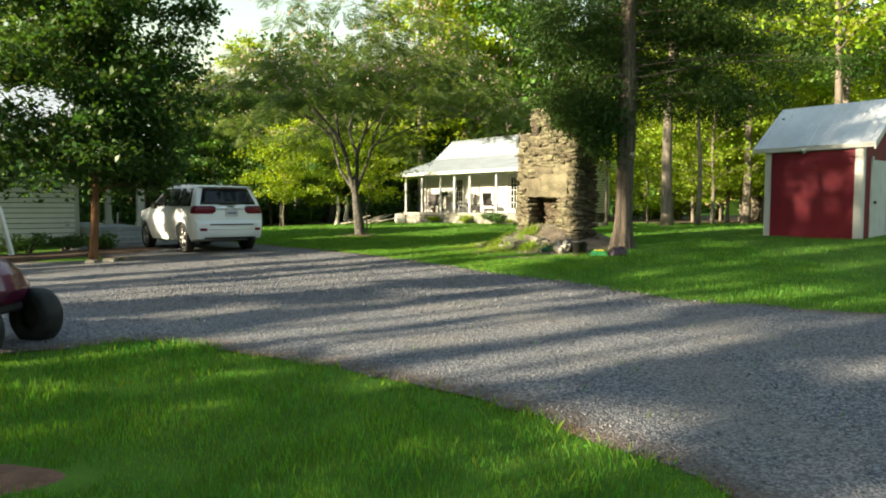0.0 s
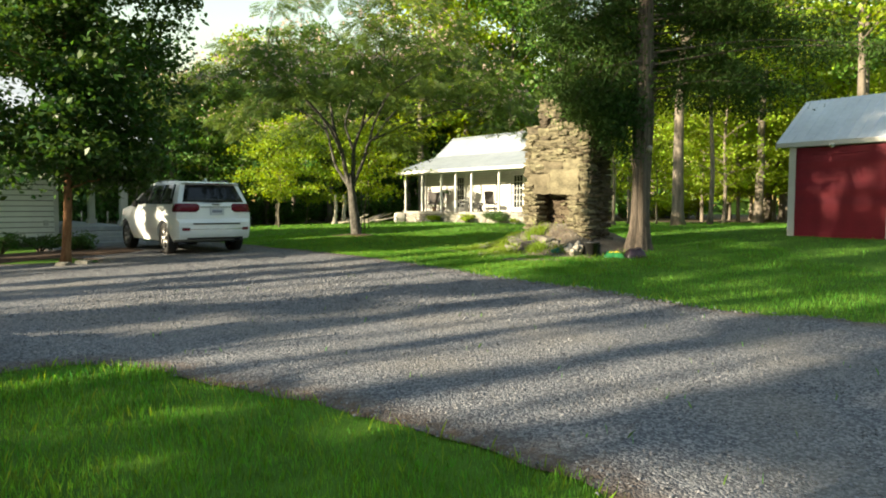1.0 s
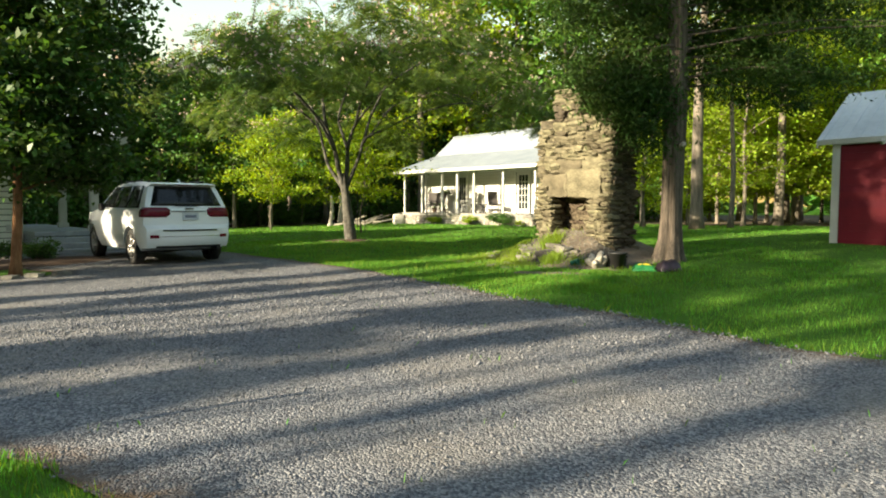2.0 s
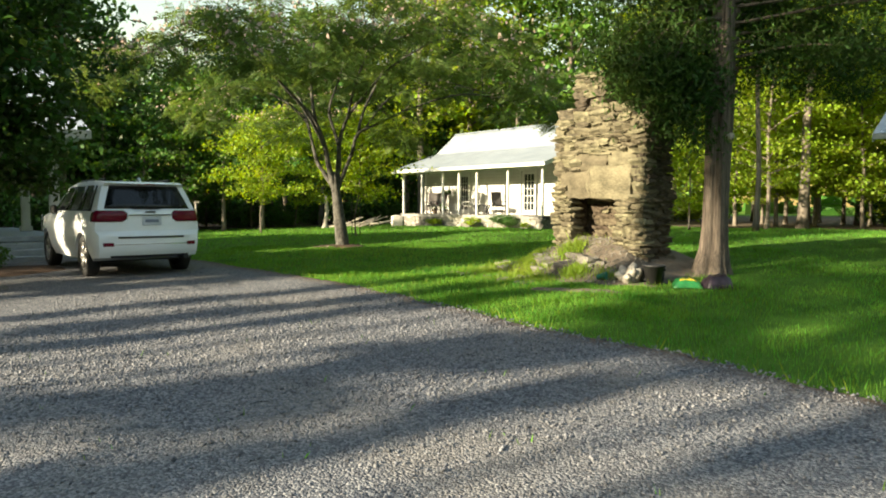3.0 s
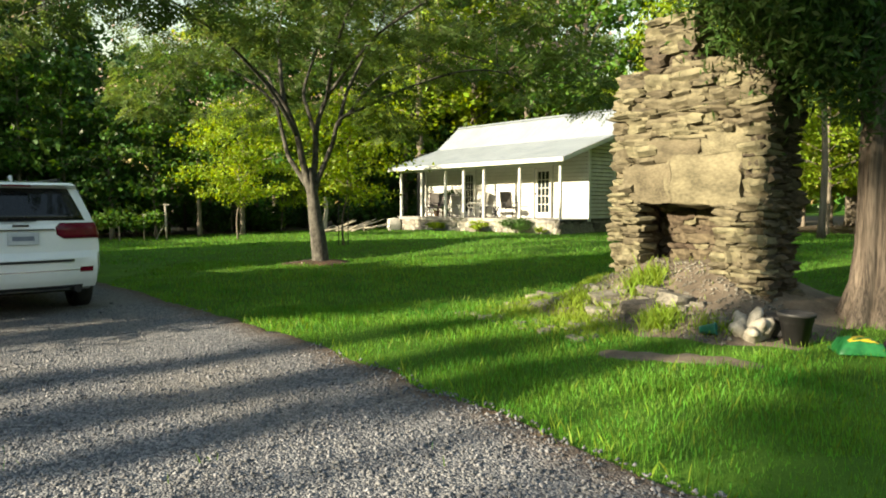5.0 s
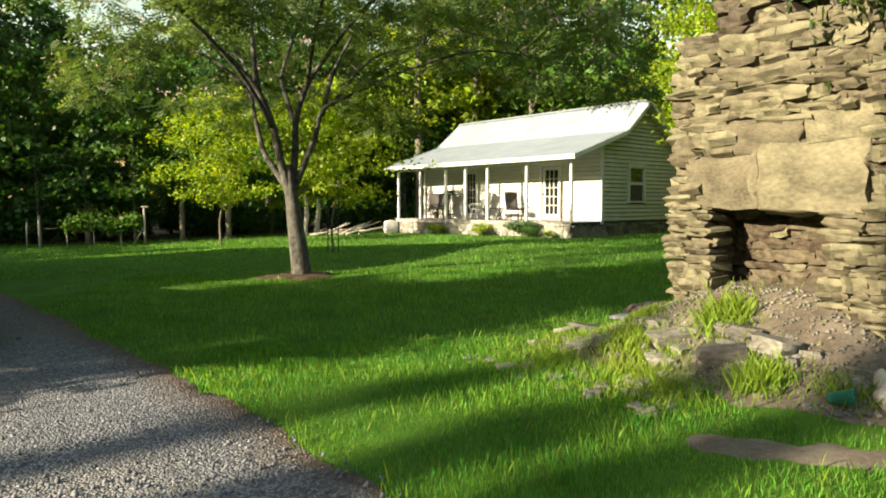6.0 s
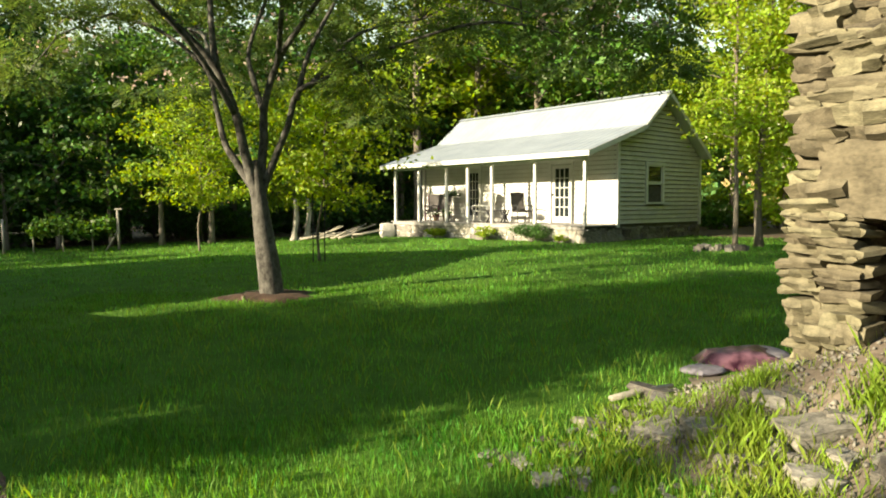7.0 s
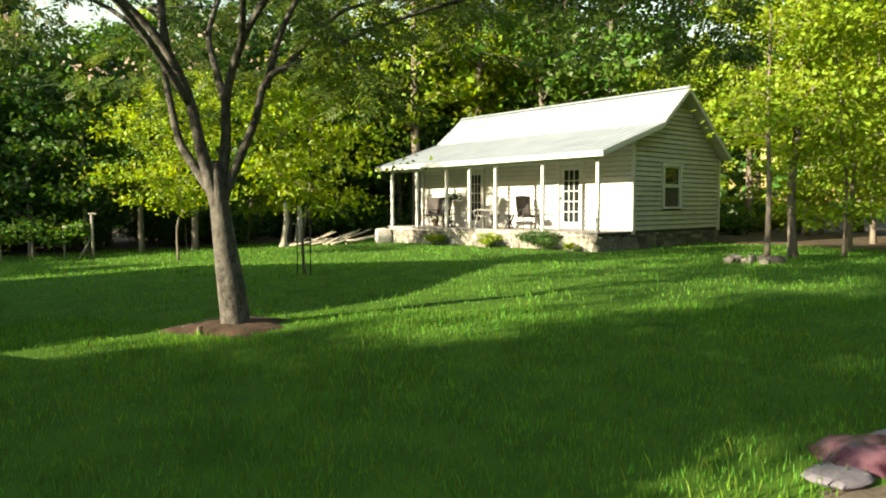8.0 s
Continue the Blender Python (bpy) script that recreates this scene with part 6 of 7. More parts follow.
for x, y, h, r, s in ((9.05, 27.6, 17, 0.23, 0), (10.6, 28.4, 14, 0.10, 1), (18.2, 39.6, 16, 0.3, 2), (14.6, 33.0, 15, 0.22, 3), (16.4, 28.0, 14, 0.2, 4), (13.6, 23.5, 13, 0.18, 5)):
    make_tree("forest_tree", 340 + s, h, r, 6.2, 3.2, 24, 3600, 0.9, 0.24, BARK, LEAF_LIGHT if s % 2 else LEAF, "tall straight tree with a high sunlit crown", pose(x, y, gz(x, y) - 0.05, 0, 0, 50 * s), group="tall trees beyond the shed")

# ---- saplings on the lawn ----
for i, (x, y, h, m) in enumerate(((-3.30, 29.8, 5.0, LEAF_LIGHT), (-8.3, 35.6, 5.9, LEAF_LIGHT), (-6.6, 42.3, 6.6, LEAF_LIGHT), (-8.6, 44.0, 6.8, LEAF_LIGHT), (-10.8, 43.0, 5.4, LEAF_DEEP))):
    make_tree("sapling", 360 + i, h, 0.035, 1.35, (0.42 if i == 1 else 0.34) * h, 26, 8000 if i == 1 else 4200, 0.66, 0.14, BARK, m, "young yellow-green sapling on the lawn", pose(x, y, gz(x, y) - 0.03, 0, 0, 90 * i), group="saplings on the lawn")
for x, y in ((-3.12, 29.5), (-3.42, 29.6)):
    bm = bmesh.new()
    tube(bm, [(0, 0, -0.1), (0.01, 0, 1.6)], [0.016, 0.014], 6)
    st = part("stake", bm, TRIM, None)
    tagged_at(st, pose(x, y, gz(x, y)), "thin dark stake beside a sapling", "stake", "sapling stakes")

# ---- vine fence by the woods ----
POSTW = material("weathered_post", (0.20, 0.18, 0.15), (0.38, 0.35, 0.30), 8, 0.9, 0.5, 30, stretch=(3, 3, 0.5))
fence = thing("vine_trellis", pose(-12.0, 37.8, 0, 0, 0, 187), "weathered post-and-wire trellis with green vines", "trellis")
for i, (u, h) in enumerate(((0.0, 1.45), (0.9, 1.15), (1.9, 1.1), (2.9, 1.1), (3.9, 1.25))):
    wx, wy = -12.0 - u * math.cos(radians(7)), 37.8 - u * math.sin(radians(7))
    bm = bmesh.new()
    g = gz(wx, wy)
    tube(bm, [(u, 0, g - 0.1), (u + 0.02, 0, g + h)], [0.05 if i in (0, 4) else 0.03, 0.045 if i in (0, 4) else 0.028], 7)
    part("post", bm, POSTW, fence)
    if i == 0:
        bm = bmesh.new()
        tube(bm, [(u + 0.45, 0.05, g - 0.05), (u + 0.03, 0.0, g + 0.7)], [0.035, 0.03], 6)
        part("brace", bm, POSTW, fence)
        part("cap", box(-0.16, 0.10, -0.06, 0.06, g + h, g + h + 0.06, bevel=0.01), POSTW, fence)
for h in (0.75, 1.0):
    bm = bmesh.new()
    tube(bm, [(0, 0, gz(-12, 37.8) + h), (2.0, 0, gz(-13.9, 37.5) + h - 0.03), (3.9, 0, gz(-15.9, 37.3) + h)], [0.006] * 3, 4)
    part("wire", bm, TRIM, fence)
rs = np.random.RandomState(85)
n = 1500
u = rs.uniform(0.1, 3.0, n)
c = new("vine", quads("vine", leaves(rs, np.stack([u, rs.normal(size=n) * 0.16, 1.22 + rs.normal(size=n) * 0.15 + 0.08 * np.sin(4 * u)], 1), 0.14, 0.11, 0.2, 0.3), LEAF))
c.parent = fence
for i in range(9):
    x, y = -16.5 - 1.6 * i * 0.9, 37.5 + 0.1 * i
    bm = bmesh.new()
    tube(bm, [(0, 0, -0.1), (0, 0, 1.0)], [0.035, 0.03], 6)
    st = part("fence_post", bm, POSTW, None)
    tagged_at(st, pose(x, y, gz(x, y), 0, 2, 0), "weathered wooden fence post", "post", "fence posts along the woods")

# ---- brush pile and pale stump near the woods ----
rng = random.Random(87)
for i in range(16):
    x, y = -4.6 + rng.uniform(-1.0, 1.3), 41.6 + rng.uniform(-0.5, 0.6)
    a = rng.uniform(-0.6, 0.6)
    L = rng.uniform(0.5, 1.3)
    bm = bmesh.new()
    tube(bm, [(-L * math.cos(a), -L * math.sin(a), 0.03), (0, 0, rng.uniform(0.1, 0.3)), (L * math.cos(a), L * math.sin(a), rng.uniform(0.05, 0.6))], [0.05, 0.045, 0.02], 6)
    st = part("brush_log", bm, BARK_PALE, None)
    tagged_at(st, pose(x, y, gz(x, y)), "bleached log of a brush pile", "log", "logs of the brush pile")
for i, (x, y) in enumerate(((-6.4, 41.2), (-5.95, 41.6))):
    bm = bmesh.new()
    tube(bm, curve_pts([(0, 0, -0.1), (0.03, 0, 0.4), (0.1, 0.05, 1.1), (0.05, 0, 1.7)], 3), [0.24, 0.17, 0.13, 0.11, 0.10, 0.10, 0.09, 0.085, 0.08, 0.05], 9, 0.16, rng)
    st = part("pale_stump", bm, POSTW, None, smooth=True)
    tagged_at(st, pose(x, y, gz(x, y)), "pale bleached tree stump by the woods", "stump", "stumps by the woods")

# ---- mulch ring round the lawn tree ----
ring = tagged(sheet("mulch_ring", np.arange(MX - 1.0, MX + 1.01, 0.08), np.arange(MY - 0.95, MY + 0.96, 0.08),
                    lambda x, y: ground_z(x, y) - 0.05 + 0.11 * np.exp(-(np.hypot(x - MX, (y - MY) * 1.1) * (1 + 0.16 * np.sin(3 * np.arctan2(y - MY, x - MX) + 1) + 0.10 * np.sin(7 * np.arctan2(y - MY, x - MX))) / 0.72) ** 4) + 0.012 * np.sin(19 * x) * np.sin(17 * y), MULCH),
              "ring of dark bark mulch round the lawn tree", "mulch", kind="structure")
for i in range(3):
    a = 2.2 + i * 0.9
    bm = bmesh.new()
    tube(bm, curve_pts([(-0.22, 0, 0.0), (0, 0.03, 0.02), (0.2, -0.02, 0.0)], 3), [0.007] * 7, 5)
    st = part("twig", bm, BARK_PALE, None)
    x, y = MX + 0.42 * math.cos(a), MY + 0.40 * math.sin(a)
    tagged_at(st, pose(x, y, gz(x, y) + 0.035, 0, 0, 50 * i), "fallen twig on the mulch", "twig", "twigs on the mulch")

# ---- things lying by the chimney ----
PINK = material("maroon_bag_print", (0.024, 0.006, 0.014), (0.19, 0.095, 0.125), 10, 0.30, 0.7, 16, fine=0.15)
VIOLET = material("grey_violet_stone", (0.12, 0.11, 0.13), (0.20, 0.185, 0.215), 5, 0.85, 0.4, 24)
for x, y, w, d, h, turn, me, label in ((1.76, 18.44, 0.30, 0.24, 0.05, 30, rock_mesh("violet_stone", 102, VIOLET, 4, 1.6, 0.05), "flat grey-violet stone beside the chimney"),
                                       (2.35, 18.75, 0.4, 0.3, 0.12, 10, rock_mesh("violet_stone", 103, VIOLET, 4, 1.6, 0.05), "flat grey-violet stone beside the chimney")):
    ob = new("violet_stone", me)
    ob.matrix_basis = pose(x, y, support_z(x, y) + h * 0.3, 0, 0, turn) @ Matrix.Diagonal((w, d, h, 1))
    tagged(ob, label, "stone")
bm = bmesh.new()
tube(bm, [(-0.28, 0, 0.02), (0, 0.01, 0.03), (0.3, 0, 0.035)], [0.022, 0.026, 0.016], 6)
tagged_at(part("stick", bm, BARK_PALE, None), pose(1.1, 17.85, support_z(1.1, 17.85) + 0.01, 0, 0, 28), "bleached stick on bare earth", "stick")

# a bleached root with gnarled prongs
r2 = random.Random(105)
root = thing("driftwood", pose(2.66, 15.2, support_z(2.66, 15.2), 10, 8, -40), "bleached gnarled root leaning on the mound", "root")
for a, reach, up in ((0.3, 0.19, 0.17), (1.5, 0.16, 0.22), (2.6, 0.22, 0.14), (3.9, 0.20, 0.08), (5.1, 0.24, 0.11), (5.8, 0.15, 0.19)):
    tip = Vector((math.cos(a) * reach, math.sin(a) * reach, up))
    bm = bmesh.new()
    tube(bm, curve_pts([(0.3 * tip.x, 0.3 * tip.y, -0.04), (0.55 * tip.x, 0.55 * tip.y, 0.5 * up), tip], 3), [0.095, 0.09, 0.082, 0.074, 0.064, 0.05, 0.03], 7, 0.3, r2)
    part("prong", bm, POSTW, root, smooth=True)
POT = (2.98, 14.98)
pot = thing("plant_pot", pose(*POT, support_z(*POT), 0, 0, 0), "black plastic plant pot beside the chimney", "pot")
bm = bmesh.new()
n = 20
prof = [(0.0, 0.02), (0.10, 0.0), (0.15, 0.26), (0.165, 0.26), (0.165, 0.29), (0.145, 0.29), (0.14, 0.2), (0.0, 0.2)]
rings = [[bm.verts.new((r * math.cos(a), r * math.sin(a), z)) for r, z in prof] for a in np.linspace(0, 2 * math.pi, n, endpoint=False)]
for i in range(n):
    p, q = rings[i], rings[(i + 1) % n]
    for j in range(len(prof) - 1):
        bm.faces.new((p[j], p[j + 1], q[j + 1], q[j]))
part("vessel", bm, TRIM, pot, smooth=True)
part("soil", box(-0.08, 0.08, -0.08, 0.08, 0.201, 0.23, bevel=0.02), MULCH, pot)
bx = thing("plant_tray", pose(3.02, 15.2, support_z(3.02, 15.2), 0, 0, -20), "dark plastic nursery tray beside the pot", "tray")
part("rim", box(-0.20, 0.20, -0.14, 0.14, 0.16, 0.20, bevel=0.01), TRIM, bx)
part("basin", box(-0.18, 0.18, -0.12, 0.12, 0.0, 0.16, bevel=0.02), TRIM, bx)
GREENBAG = material("green_plastic_bag", (0.012, 0.11, 0.03), (0.035, 0.22, 0.06), 8, 0.35, 0.4, 20)
YELLOWBAG = material("yellow_plastic_print", (0.50, 0.38, 0.02), (0.62, 0.52, 0.06), 10, 0.35, 0.3, 20)
DARKBAG = material("purple_black_bag", (0.008, 0.006, 0.009), (0.045, 0.030, 0.042), 9, 0.35, 0.6, 14)


def sack(name, at, w, d, h, mat, label, seed):
    """A plump, creased sack lying flat."""
    bm = bmesh.new()
    bmesh.ops.create_cube(bm, size=1)
    bmesh.ops.subdivide_edges(bm, edges=bm.edges[:], cuts=6, use_grid_fill=True)
    for v in bm.verts:
        c = v.co.copy()
        e = max(abs(c.x), abs(c.y)) * 2
        thick = (1 - e ** 4) * 0.85 + 0.12
        bulge = noise.noise(Vector((c.x * 3 + seed, c.y * 3, c.z))) * 0.14 + noise.noise(Vector((c.x * 8 + seed, c.y * 8, 2))) * 0.17
        v.co = Vector((c.x * w, c.y * d, (c.z * thick + 0.5 * thick + bulge * (c.z > 0)) * h))
    t = thing(name, at, label, "bag")
    part("sack", bm, mat, t, smooth=True)
    return t


x, y = 3.36, 14.66
gb = sack("soil_bag", pose(x, y, support_z(x, y), 0, 0, -12), 0.40, 0.30, 0.13, GREENBAG, "green and yellow plastic soil bag lying on the earth", 3)
bm = bmesh.new()
g = [[bm.verts.new((-0.13 + 0.26 * i / 6, -0.09 + 0.18 * j / 5, 0.125 + 0.012 * math.sin(2.1 * i) * math.sin(1.7 * j) - 0.03 * (abs(i - 3) / 3) ** 4)) for i in range(7)] for j in range(6)]
for a, b in zip(g, g[1:]):
    for i in range(6):
        bm.faces.new((a[i], a[i + 1], b[i + 1], b[i]))
r = bmesh.ops.extrude_face_region(bm, geom=bm.faces[:])
for v in r["geom"]:
    if isinstance(v, bmesh.types.BMVert):
        v.co.z -= 0.02
part("printed_panel", bm, YELLOWBAG, gb, "yellow printed panel", smooth=True)
x, y = 3.74, 14.55
sack("mulch_bag", pose(x, y, support_z(x, y), 0, 0, 8), 0.40, 0.30, 0.20, DARKBAG, "dark purple plastic mulch bag against the cedar", 8)
sack("mulch_bag", pose(2.13, 18.64, support_z(2.17, 18.60) - 0.02, 0, 0, -12), 0.68, 0.42, 0.15, PINK, "maroon plastic bag streaked with pink beside the chimney", 5)

# a worn patch of bare earth in the lawn
tagged(sheet("bare_patch", np.arange(-3.3, -1.39, 0.08), np.arange(3.0, 4.3, 0.08),
             lambda x, y: ground_z(x, y) - 0.03 + 0.05 * np.exp(-(np.hypot((x + 2.40) / 0.46, (y - 3.66) / 0.24) * (1 + 0.15 * np.sin(9 * x + 4 * y))) ** 4), material("red_earth", (0.085, 0.042, 0.026), (0.165, 0.088, 0.056), 6, 1.0, 0.8, 30)),
       "worn patch of bare brown earth in the lawn", "soil", kind="structure")


def strip_reach(x, y):
    """Below one inside the bare strip of earth before the mound."""
    a = radians(-22)
    u, v = (x - 1.75) * math.cos(a) + (y - 14.62) * math.sin(a), -(x - 1.75) * math.sin(a) + (y - 14.62) * math.cos(a)
    return np.hypot(u / 0.95, v / 0.27) * (1 + 0.13 * np.sin(8 * x + 3 * y) + 0.08 * np.sin(19 * x))


tagged(sheet("bare_patch", np.arange(0.5, 3.2, 0.07), np.arange(13.8, 15.5, 0.07), lambda x, y: ground_z(x, y) - 0.035 + 0.050 * np.exp(-strip_reach(x, y) ** 3) + 0.006 * np.sin(17 * x) * np.sin(15 * y), SOIL),
       "bare strip of trodden brown earth in the lawn", "soil", kind="structure")
TEAL = material("teal_plastic", (0.010, 0.10, 0.075), (0.03, 0.17, 0.13), 6, 0.4)
bm = bmesh.new()
prof = [(0.035, 0.0), (0.055, 0.14), (0.060, 0.14), (0.060, 0.15), (0.052, 0.15), (0.034, 0.01)]
rings = [[bm.verts.new((r * math.cos(a), r * math.sin(a), z)) for r, z in prof] for a in np.linspace(0, 2 * math.pi, 16, endpoint=False)]
for i in range(16):
    p, q = rings[i], rings[(i + 1) % 16]
    for j in range(len(prof) - 1):
        bm.faces.new((p[j], p[j + 1], q[j + 1], q[j]))
bm.faces.new([r[0] for r in rings])
bm.faces.new([r[-1] for r in rings])
tagged_at(part("plastic_cup", bm, TEAL, None, smooth=True), pose(2.22, 15.28, support_z(2.22, 15.28) + 0.055, 80, 0, 55), "teal plastic cup lying on the earth by the mound", "cup")


# ---- grass ----
def bare(x, y):
    """Places where no lawn grows: drive, mulch, mound, under the buildings."""
    gap, _ = drive_gap(x, y)
    a = radians(CHTURN)
    u, v = (x - CHX) * math.cos(a) + (y - CHY) * math.sin(a), -(x - CHX) * math.sin(a) + (y - CHY) * math.cos(a)
    heap = (u > -0.8) & (u < 2.4) & (v > -1.15) & (v < 0.95)
    earth = (u > 1.2) & (u < 2.6) & (v > -1.5) & (v < 0.2)
    tree = np.hypot(x - MX, (y - MY) * 1.1) < 0.72
    h = radians(HTURN)
    hu, hv = (x - HX) * math.cos(h) + (y - HY) * math.sin(h), -(x - HX) * math.sin(h) + (y - HY) * math.cos(h)
    inside = (hu < 0.1) & (hu > -LEN - 0.1) & (hv > -0.05) & (hv < BACK)
    s = radians(SHTURN)
    su, sv = (x - SHX) * math.cos(s) + (y - SHY) * math.sin(s), -(x - SHX) * math.sin(s) + (y - SHY) * math.cos(s)
    hut = (su > -0.02) & (su < SW + 0.02) & (sv > -0.02) & (sv < SD)
    patch_ = np.hypot((x + 2.40) / 0.44, (y - 3.66) / 0.22) < 1 + 0.25 * np.sin(9 * x)
    bedm = patch_ | (strip_reach(x, y) < 0.62) | (x < -6.6) & (y > 14) & (y < 24)
    return (y > litter_edge(x) + 0.1) | (gap < -0.03) | heap | (earth & (np.random.RandomState(1).uniform(size=len(x)) < 0.85)) | tree | inside | hut | bedm


def blades(rs, x, y, z, h, w, lean=0.45):
    n = len(x)
    a = rs.uniform(0, 2 * math.pi, n)
    side = np.stack([np.cos(a), np.sin(a), np.zeros(n)], 1)
    b = rs.uniform(0, 2 * math.pi, n)
    out = np.stack([np.cos(b), np.sin(b), np.zeros(n)], 1) * (rs.uniform(0.1, 1, n) * lean)[:, None]
    H = (h * rs.uniform(0.55, 1.25, n))[:, None]
    W = (w * rs.uniform(0.7, 1.2, n))[:, None]
    base = np.stack([x, y, z - 0.005], 1)
    up = np.array((0, 0, 1.0))
    m = base + up * H * 0.55 + out * H * 0.35
    t = base + up * H + out * H
    return np.stack([base - side * W / 2, base + side * W / 2, m + side * W * 0.35, t], 1)


def strewn(rs, n, x0, x1, y0, y1):
    return rs.uniform(x0, x1, n), rs.uniform(y0, y1, n)


rs = np.random.RandomState(95)
near_parts, far_parts = [], []
for n, x0, x1, y0, y1, h, w, dest in ((52000, -4.6, 1.6, 2.6, 7.1, 0.060, 0.0065, near_parts), (54000, -2.6, 2.8, 12.6, 17.6, 0.055, 0.005, near_parts), (40000, 0.5, 7.0, 8.0, 16.5, 0.058, 0.0065, near_parts),
                                      (58000, -6.0, 7.0, 16.6, 24.0, 0.058, 0.0075, near_parts), (30000, -12, 14.5, 22.0, 33.0, 0.065, 0.015, far_parts),
                                      (22000, -20, 16, 30.0, 48.0, 0.075, 0.028, far_parts), (12000, 5, 16, 7.0, 24.0, 0.065, 0.012, far_parts)):
    x, y = strewn(rs, n, x0, x1, y0, y1)
    clump = np.sin(3.1 * x + 1.3 * np.sin(2.3 * y)) * np.sin(2.7 * y + 0.9 * np.sin(3.3 * x))
    keep = ~bare(x, y) & (abs(x) < 4.5 + 0.7 * y)
    x, y, clump = x[keep], y[keep], clump[keep]
    dest.append(blades(rs, x, y, ground_z(x, y), h * (1 + 0.4 * clump), w))
tagged(new("grass", quads("grass", np.concatenate(near_parts), GRASS)), "short green lawn grass", "grass", kind="stuff")
tagged(new("grass", quads("grass", np.concatenate(far_parts), GRASS)), "mown green lawn grass farther off", "grass", kind="stuff")
# longer tufts along the drive and on the mound
tufts = []
n = 9000
x, y = strewn(rs, n, -4.5, 7.0, 2.0, 18.6)
gap, _ = drive_gap(x, y)
k = (gap > -0.06) & (gap < 0.22)
x, y = x[k], y[k]
tufts.append(blades(rs, x, y, ground_z(x, y), 0.11, 0.008, 0.7))
for u, v, r, n, h in ((0.78, -0.42, 0.22, 420, 0.20), (-0.02, -0.42, 0.14, 240, 0.10), (0.25, -0.95, 0.24, 420, 0.17), (1.45, -1.05, 0.18, 420, 0.18), (-0.5, -0.85, 0.26, 350, 0.13), 
                      (1.95, -0.9, 0.2, 160, 0.14), (-0.3, -1.45, 0.45, 700, 0.10), (0.9, -1.55, 0.5, 700, 0.10), (0.3, -0.6, 0.9, 900, 0.08), (0.55, -1.2, 0.3, 380, 0.13), (-0.45, -0.55, 0.25, 260, 0.08)):
    n = int(n * 1.5)
    cx, cy = local_chimney(u, v)
    x, y = cx + rs.normal(size=n) * r * 0.55, cy + rs.normal(size=n) * r * 0.55
    z = np.maximum(ground_z(x, y), mound_z(x, y))
    tufts.append(blades(rs, x, y, z, 0.8 * h, 0.006, 0.6))
# pale stalks standing above the mown lawn
x, y = strewn(rs, 5200, -4.5, 4.0, 12.5, 22.0)
k = ~bare(x, y)
tufts.append(blades(rs, x[k], y[k], ground_z(x[k], y[k]), 0.10, 0.0045, 0.5))
x, y = strewn(rs, 2200, -4.6, 1.6, 2.6, 7.0)
k = ~bare(x, y)
tufts.append(blades(rs, x[k], y[k], ground_z(x[k], y[k]), 0.09, 0.0045, 0.5))
tagged(new("grass_tufts", quads("grass_tufts", np.concatenate(tufts), GRASS_DRY)), "long yellow-green grass tufts on rubble and verge", "grass", kind="stuff")

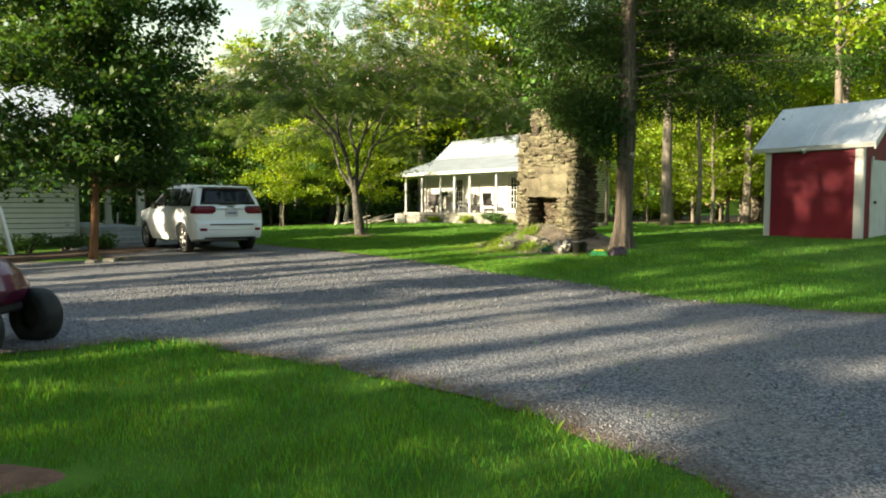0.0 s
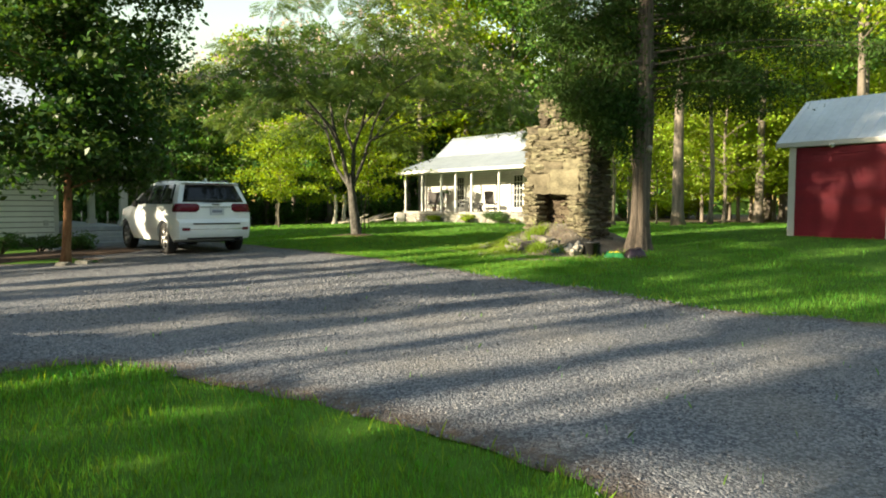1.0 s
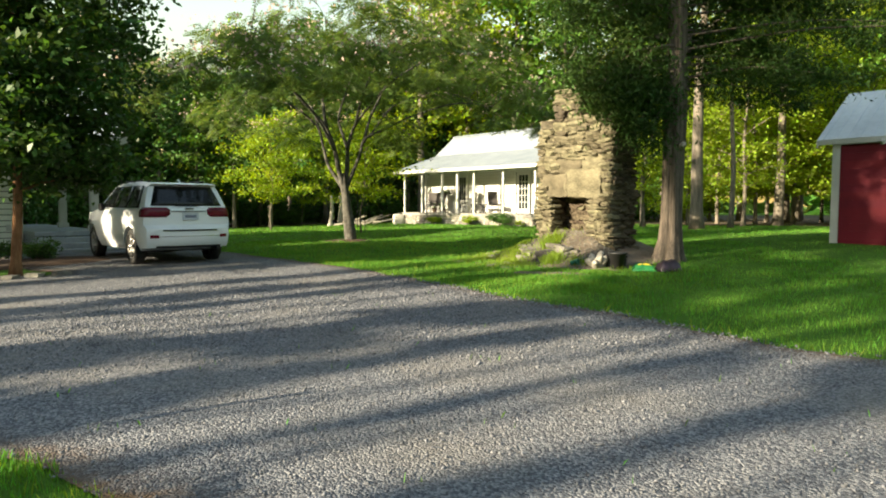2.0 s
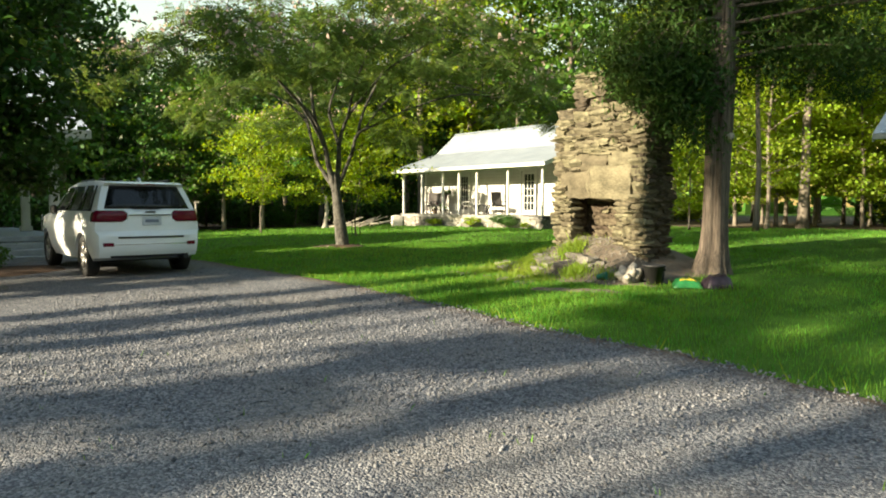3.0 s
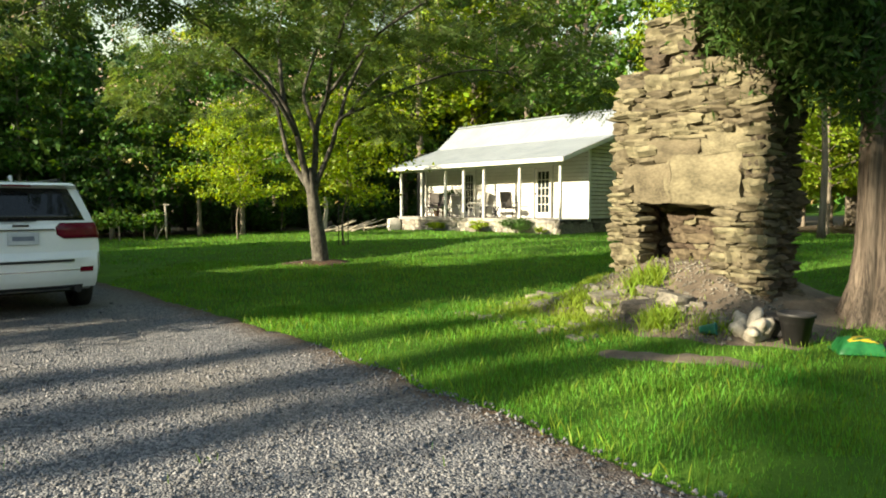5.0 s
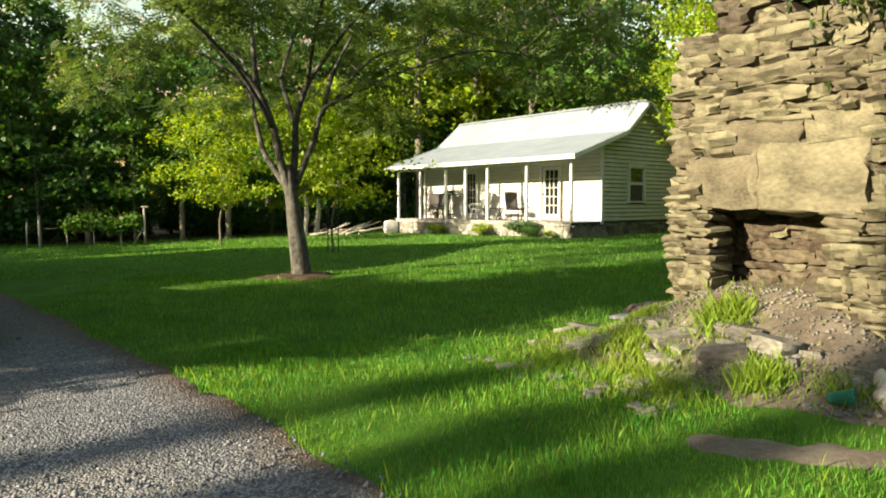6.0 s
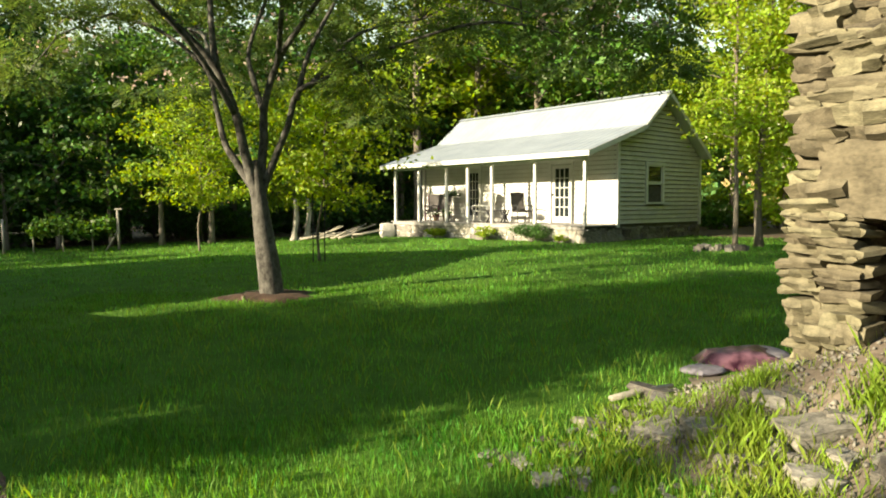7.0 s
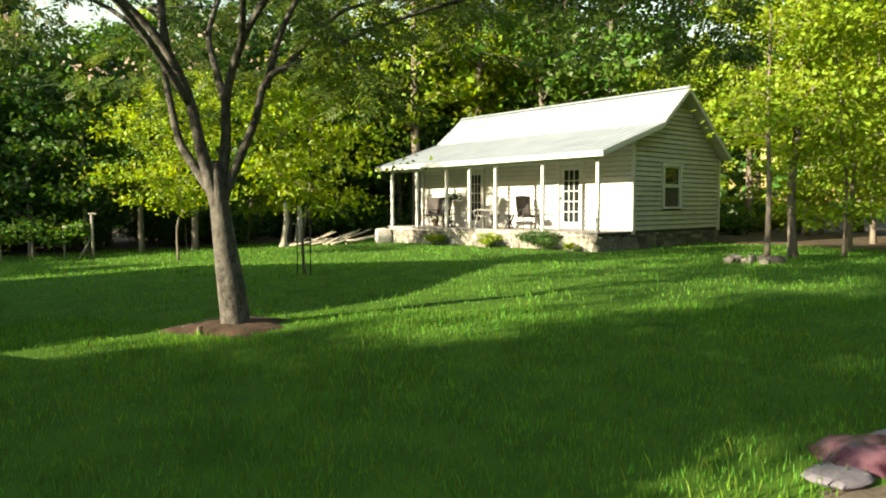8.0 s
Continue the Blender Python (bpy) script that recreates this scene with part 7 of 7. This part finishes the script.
# ---- loose gravel ----
def pebbles(rs, x, y, z, size):
    """Small four- and eight-sided stones in one mesh."""
    n = len(x)
    shape = np.array([(1, 0, 0), (-0.5, 0.87, 0), (-0.5, -0.87, 0), (0, 0, 0.8), (0, 0, -0.5)])
    v = shape[None] * size[:, None, None] * rs.uniform(0.55, 1.2, (n, 5, 1))
    a = rs.uniform(0, 2 * math.pi, n)
    c, s = np.cos(a), np.sin(a)
    tilt = rs.uniform(-0.6, 0.6, (n, 2))
    X, Y = v[..., 0] * c[:, None] - v[..., 1] * s[:, None], v[..., 0] * s[:, None] + v[..., 1] * c[:, None]
    Z = v[..., 2] + X * tilt[:, :1] + Y * tilt[:, 1:]
    V = np.stack([X + x[:, None], Y + y[:, None], Z + z[:, None]], -1).reshape(-1, 3)
    F = np.array([(0, 1, 3), (1, 2, 3), (2, 0, 3), (1, 0, 4), (2, 1, 4), (0, 2, 4)])
    F = (F[None] + (np.arange(n) * 5)[:, None, None]).reshape(-1, 3)
    me = bpy.data.meshes.new("pebbles")
    me.vertices.add(len(V)), me.loops.add(F.size), me.polygons.add(len(F))
    me.vertices.foreach_set("co", V.astype(np.float32).ravel())
    me.loops.foreach_set("vertex_index", F.astype(np.int32).ravel())
    me.polygons.foreach_set("loop_start", np.arange(0, F.size, 3, dtype=np.int32))
    me.update(calc_edges=True)
    me.materials.append(GRAVEL_STONE)
    return me


rs = np.random.RandomState(97)
px, py, ps = [], [], []
for n, x0, x1, y0, y1, s in ((20000, -6.5, 8.0, 2.0, 10.5, 0.014), (30000, -5.5, 4.5, 8.5, 15.5, 0.018), (3000, -10, -2, 6.5, 18.5, 0.018)):
    x, y = strewn(rs, n, x0, x1, y0, y1)
    gap, _ = drive_gap(x, y)
    edge = np.minimum(np.minimum(x - x0, x1 - x), np.minimum(y - y0, y1 - y))
    k = (gap < 0.05) & (rs.uniform(size=n) < np.clip(edge / 1.6, 0, 1))
    px.append(x[k]), py.append(y[k]), ps.append(s * rs.uniform(0.5, 1.35, k.sum()))
px, py, ps = np.concatenate(px), np.concatenate(py), np.concatenate(ps)
tagged(new("loose_gravel", pebbles(rs, px, py, ground_z(px, py) + 0.026 + 0.012 * np.sin(2.1 * px) * np.sin(1.7 * py) + ps * 0.2, ps)), "loose grey crushed stone on the drive", "gravel", kind="stuff")
# small chips of stone over the mound
x, y = local_chimney(rs.uniform(-0.75, 2.2, 1700), -rs.uniform(-0.2, 1.15, 1700))
s = 0.02 * rs.uniform(0.4, 1.6, len(x))
tagged(new("stone_chips", pebbles(rs, x, y, np.maximum(ground_z(x, y), mound_z(x, y)) + s * 0.2, s)), "small stone chips over the bare earth", "gravel", kind="stuff")
bpy.data.objects["stone_chips"].data.materials[0] = STONE_DARK
# grass seedlings poking through the drive
x, y = strewn(rs, 900, -4, 4, 4.5, 13)
gap, _ = drive_gap(x, y)
k = (gap < -0.2) & (np.sin(5 * x) * np.sin(4.3 * y + 1) > 0.55)
x, y = x[k], y[k]
tagged(new("weeds", quads("weeds", blades(rs, x, y, ground_z(x, y) + 0.03, 0.06, 0.008, 0.8), GRASS)), "sparse green weeds in the gravel", "weeds", kind="stuff")
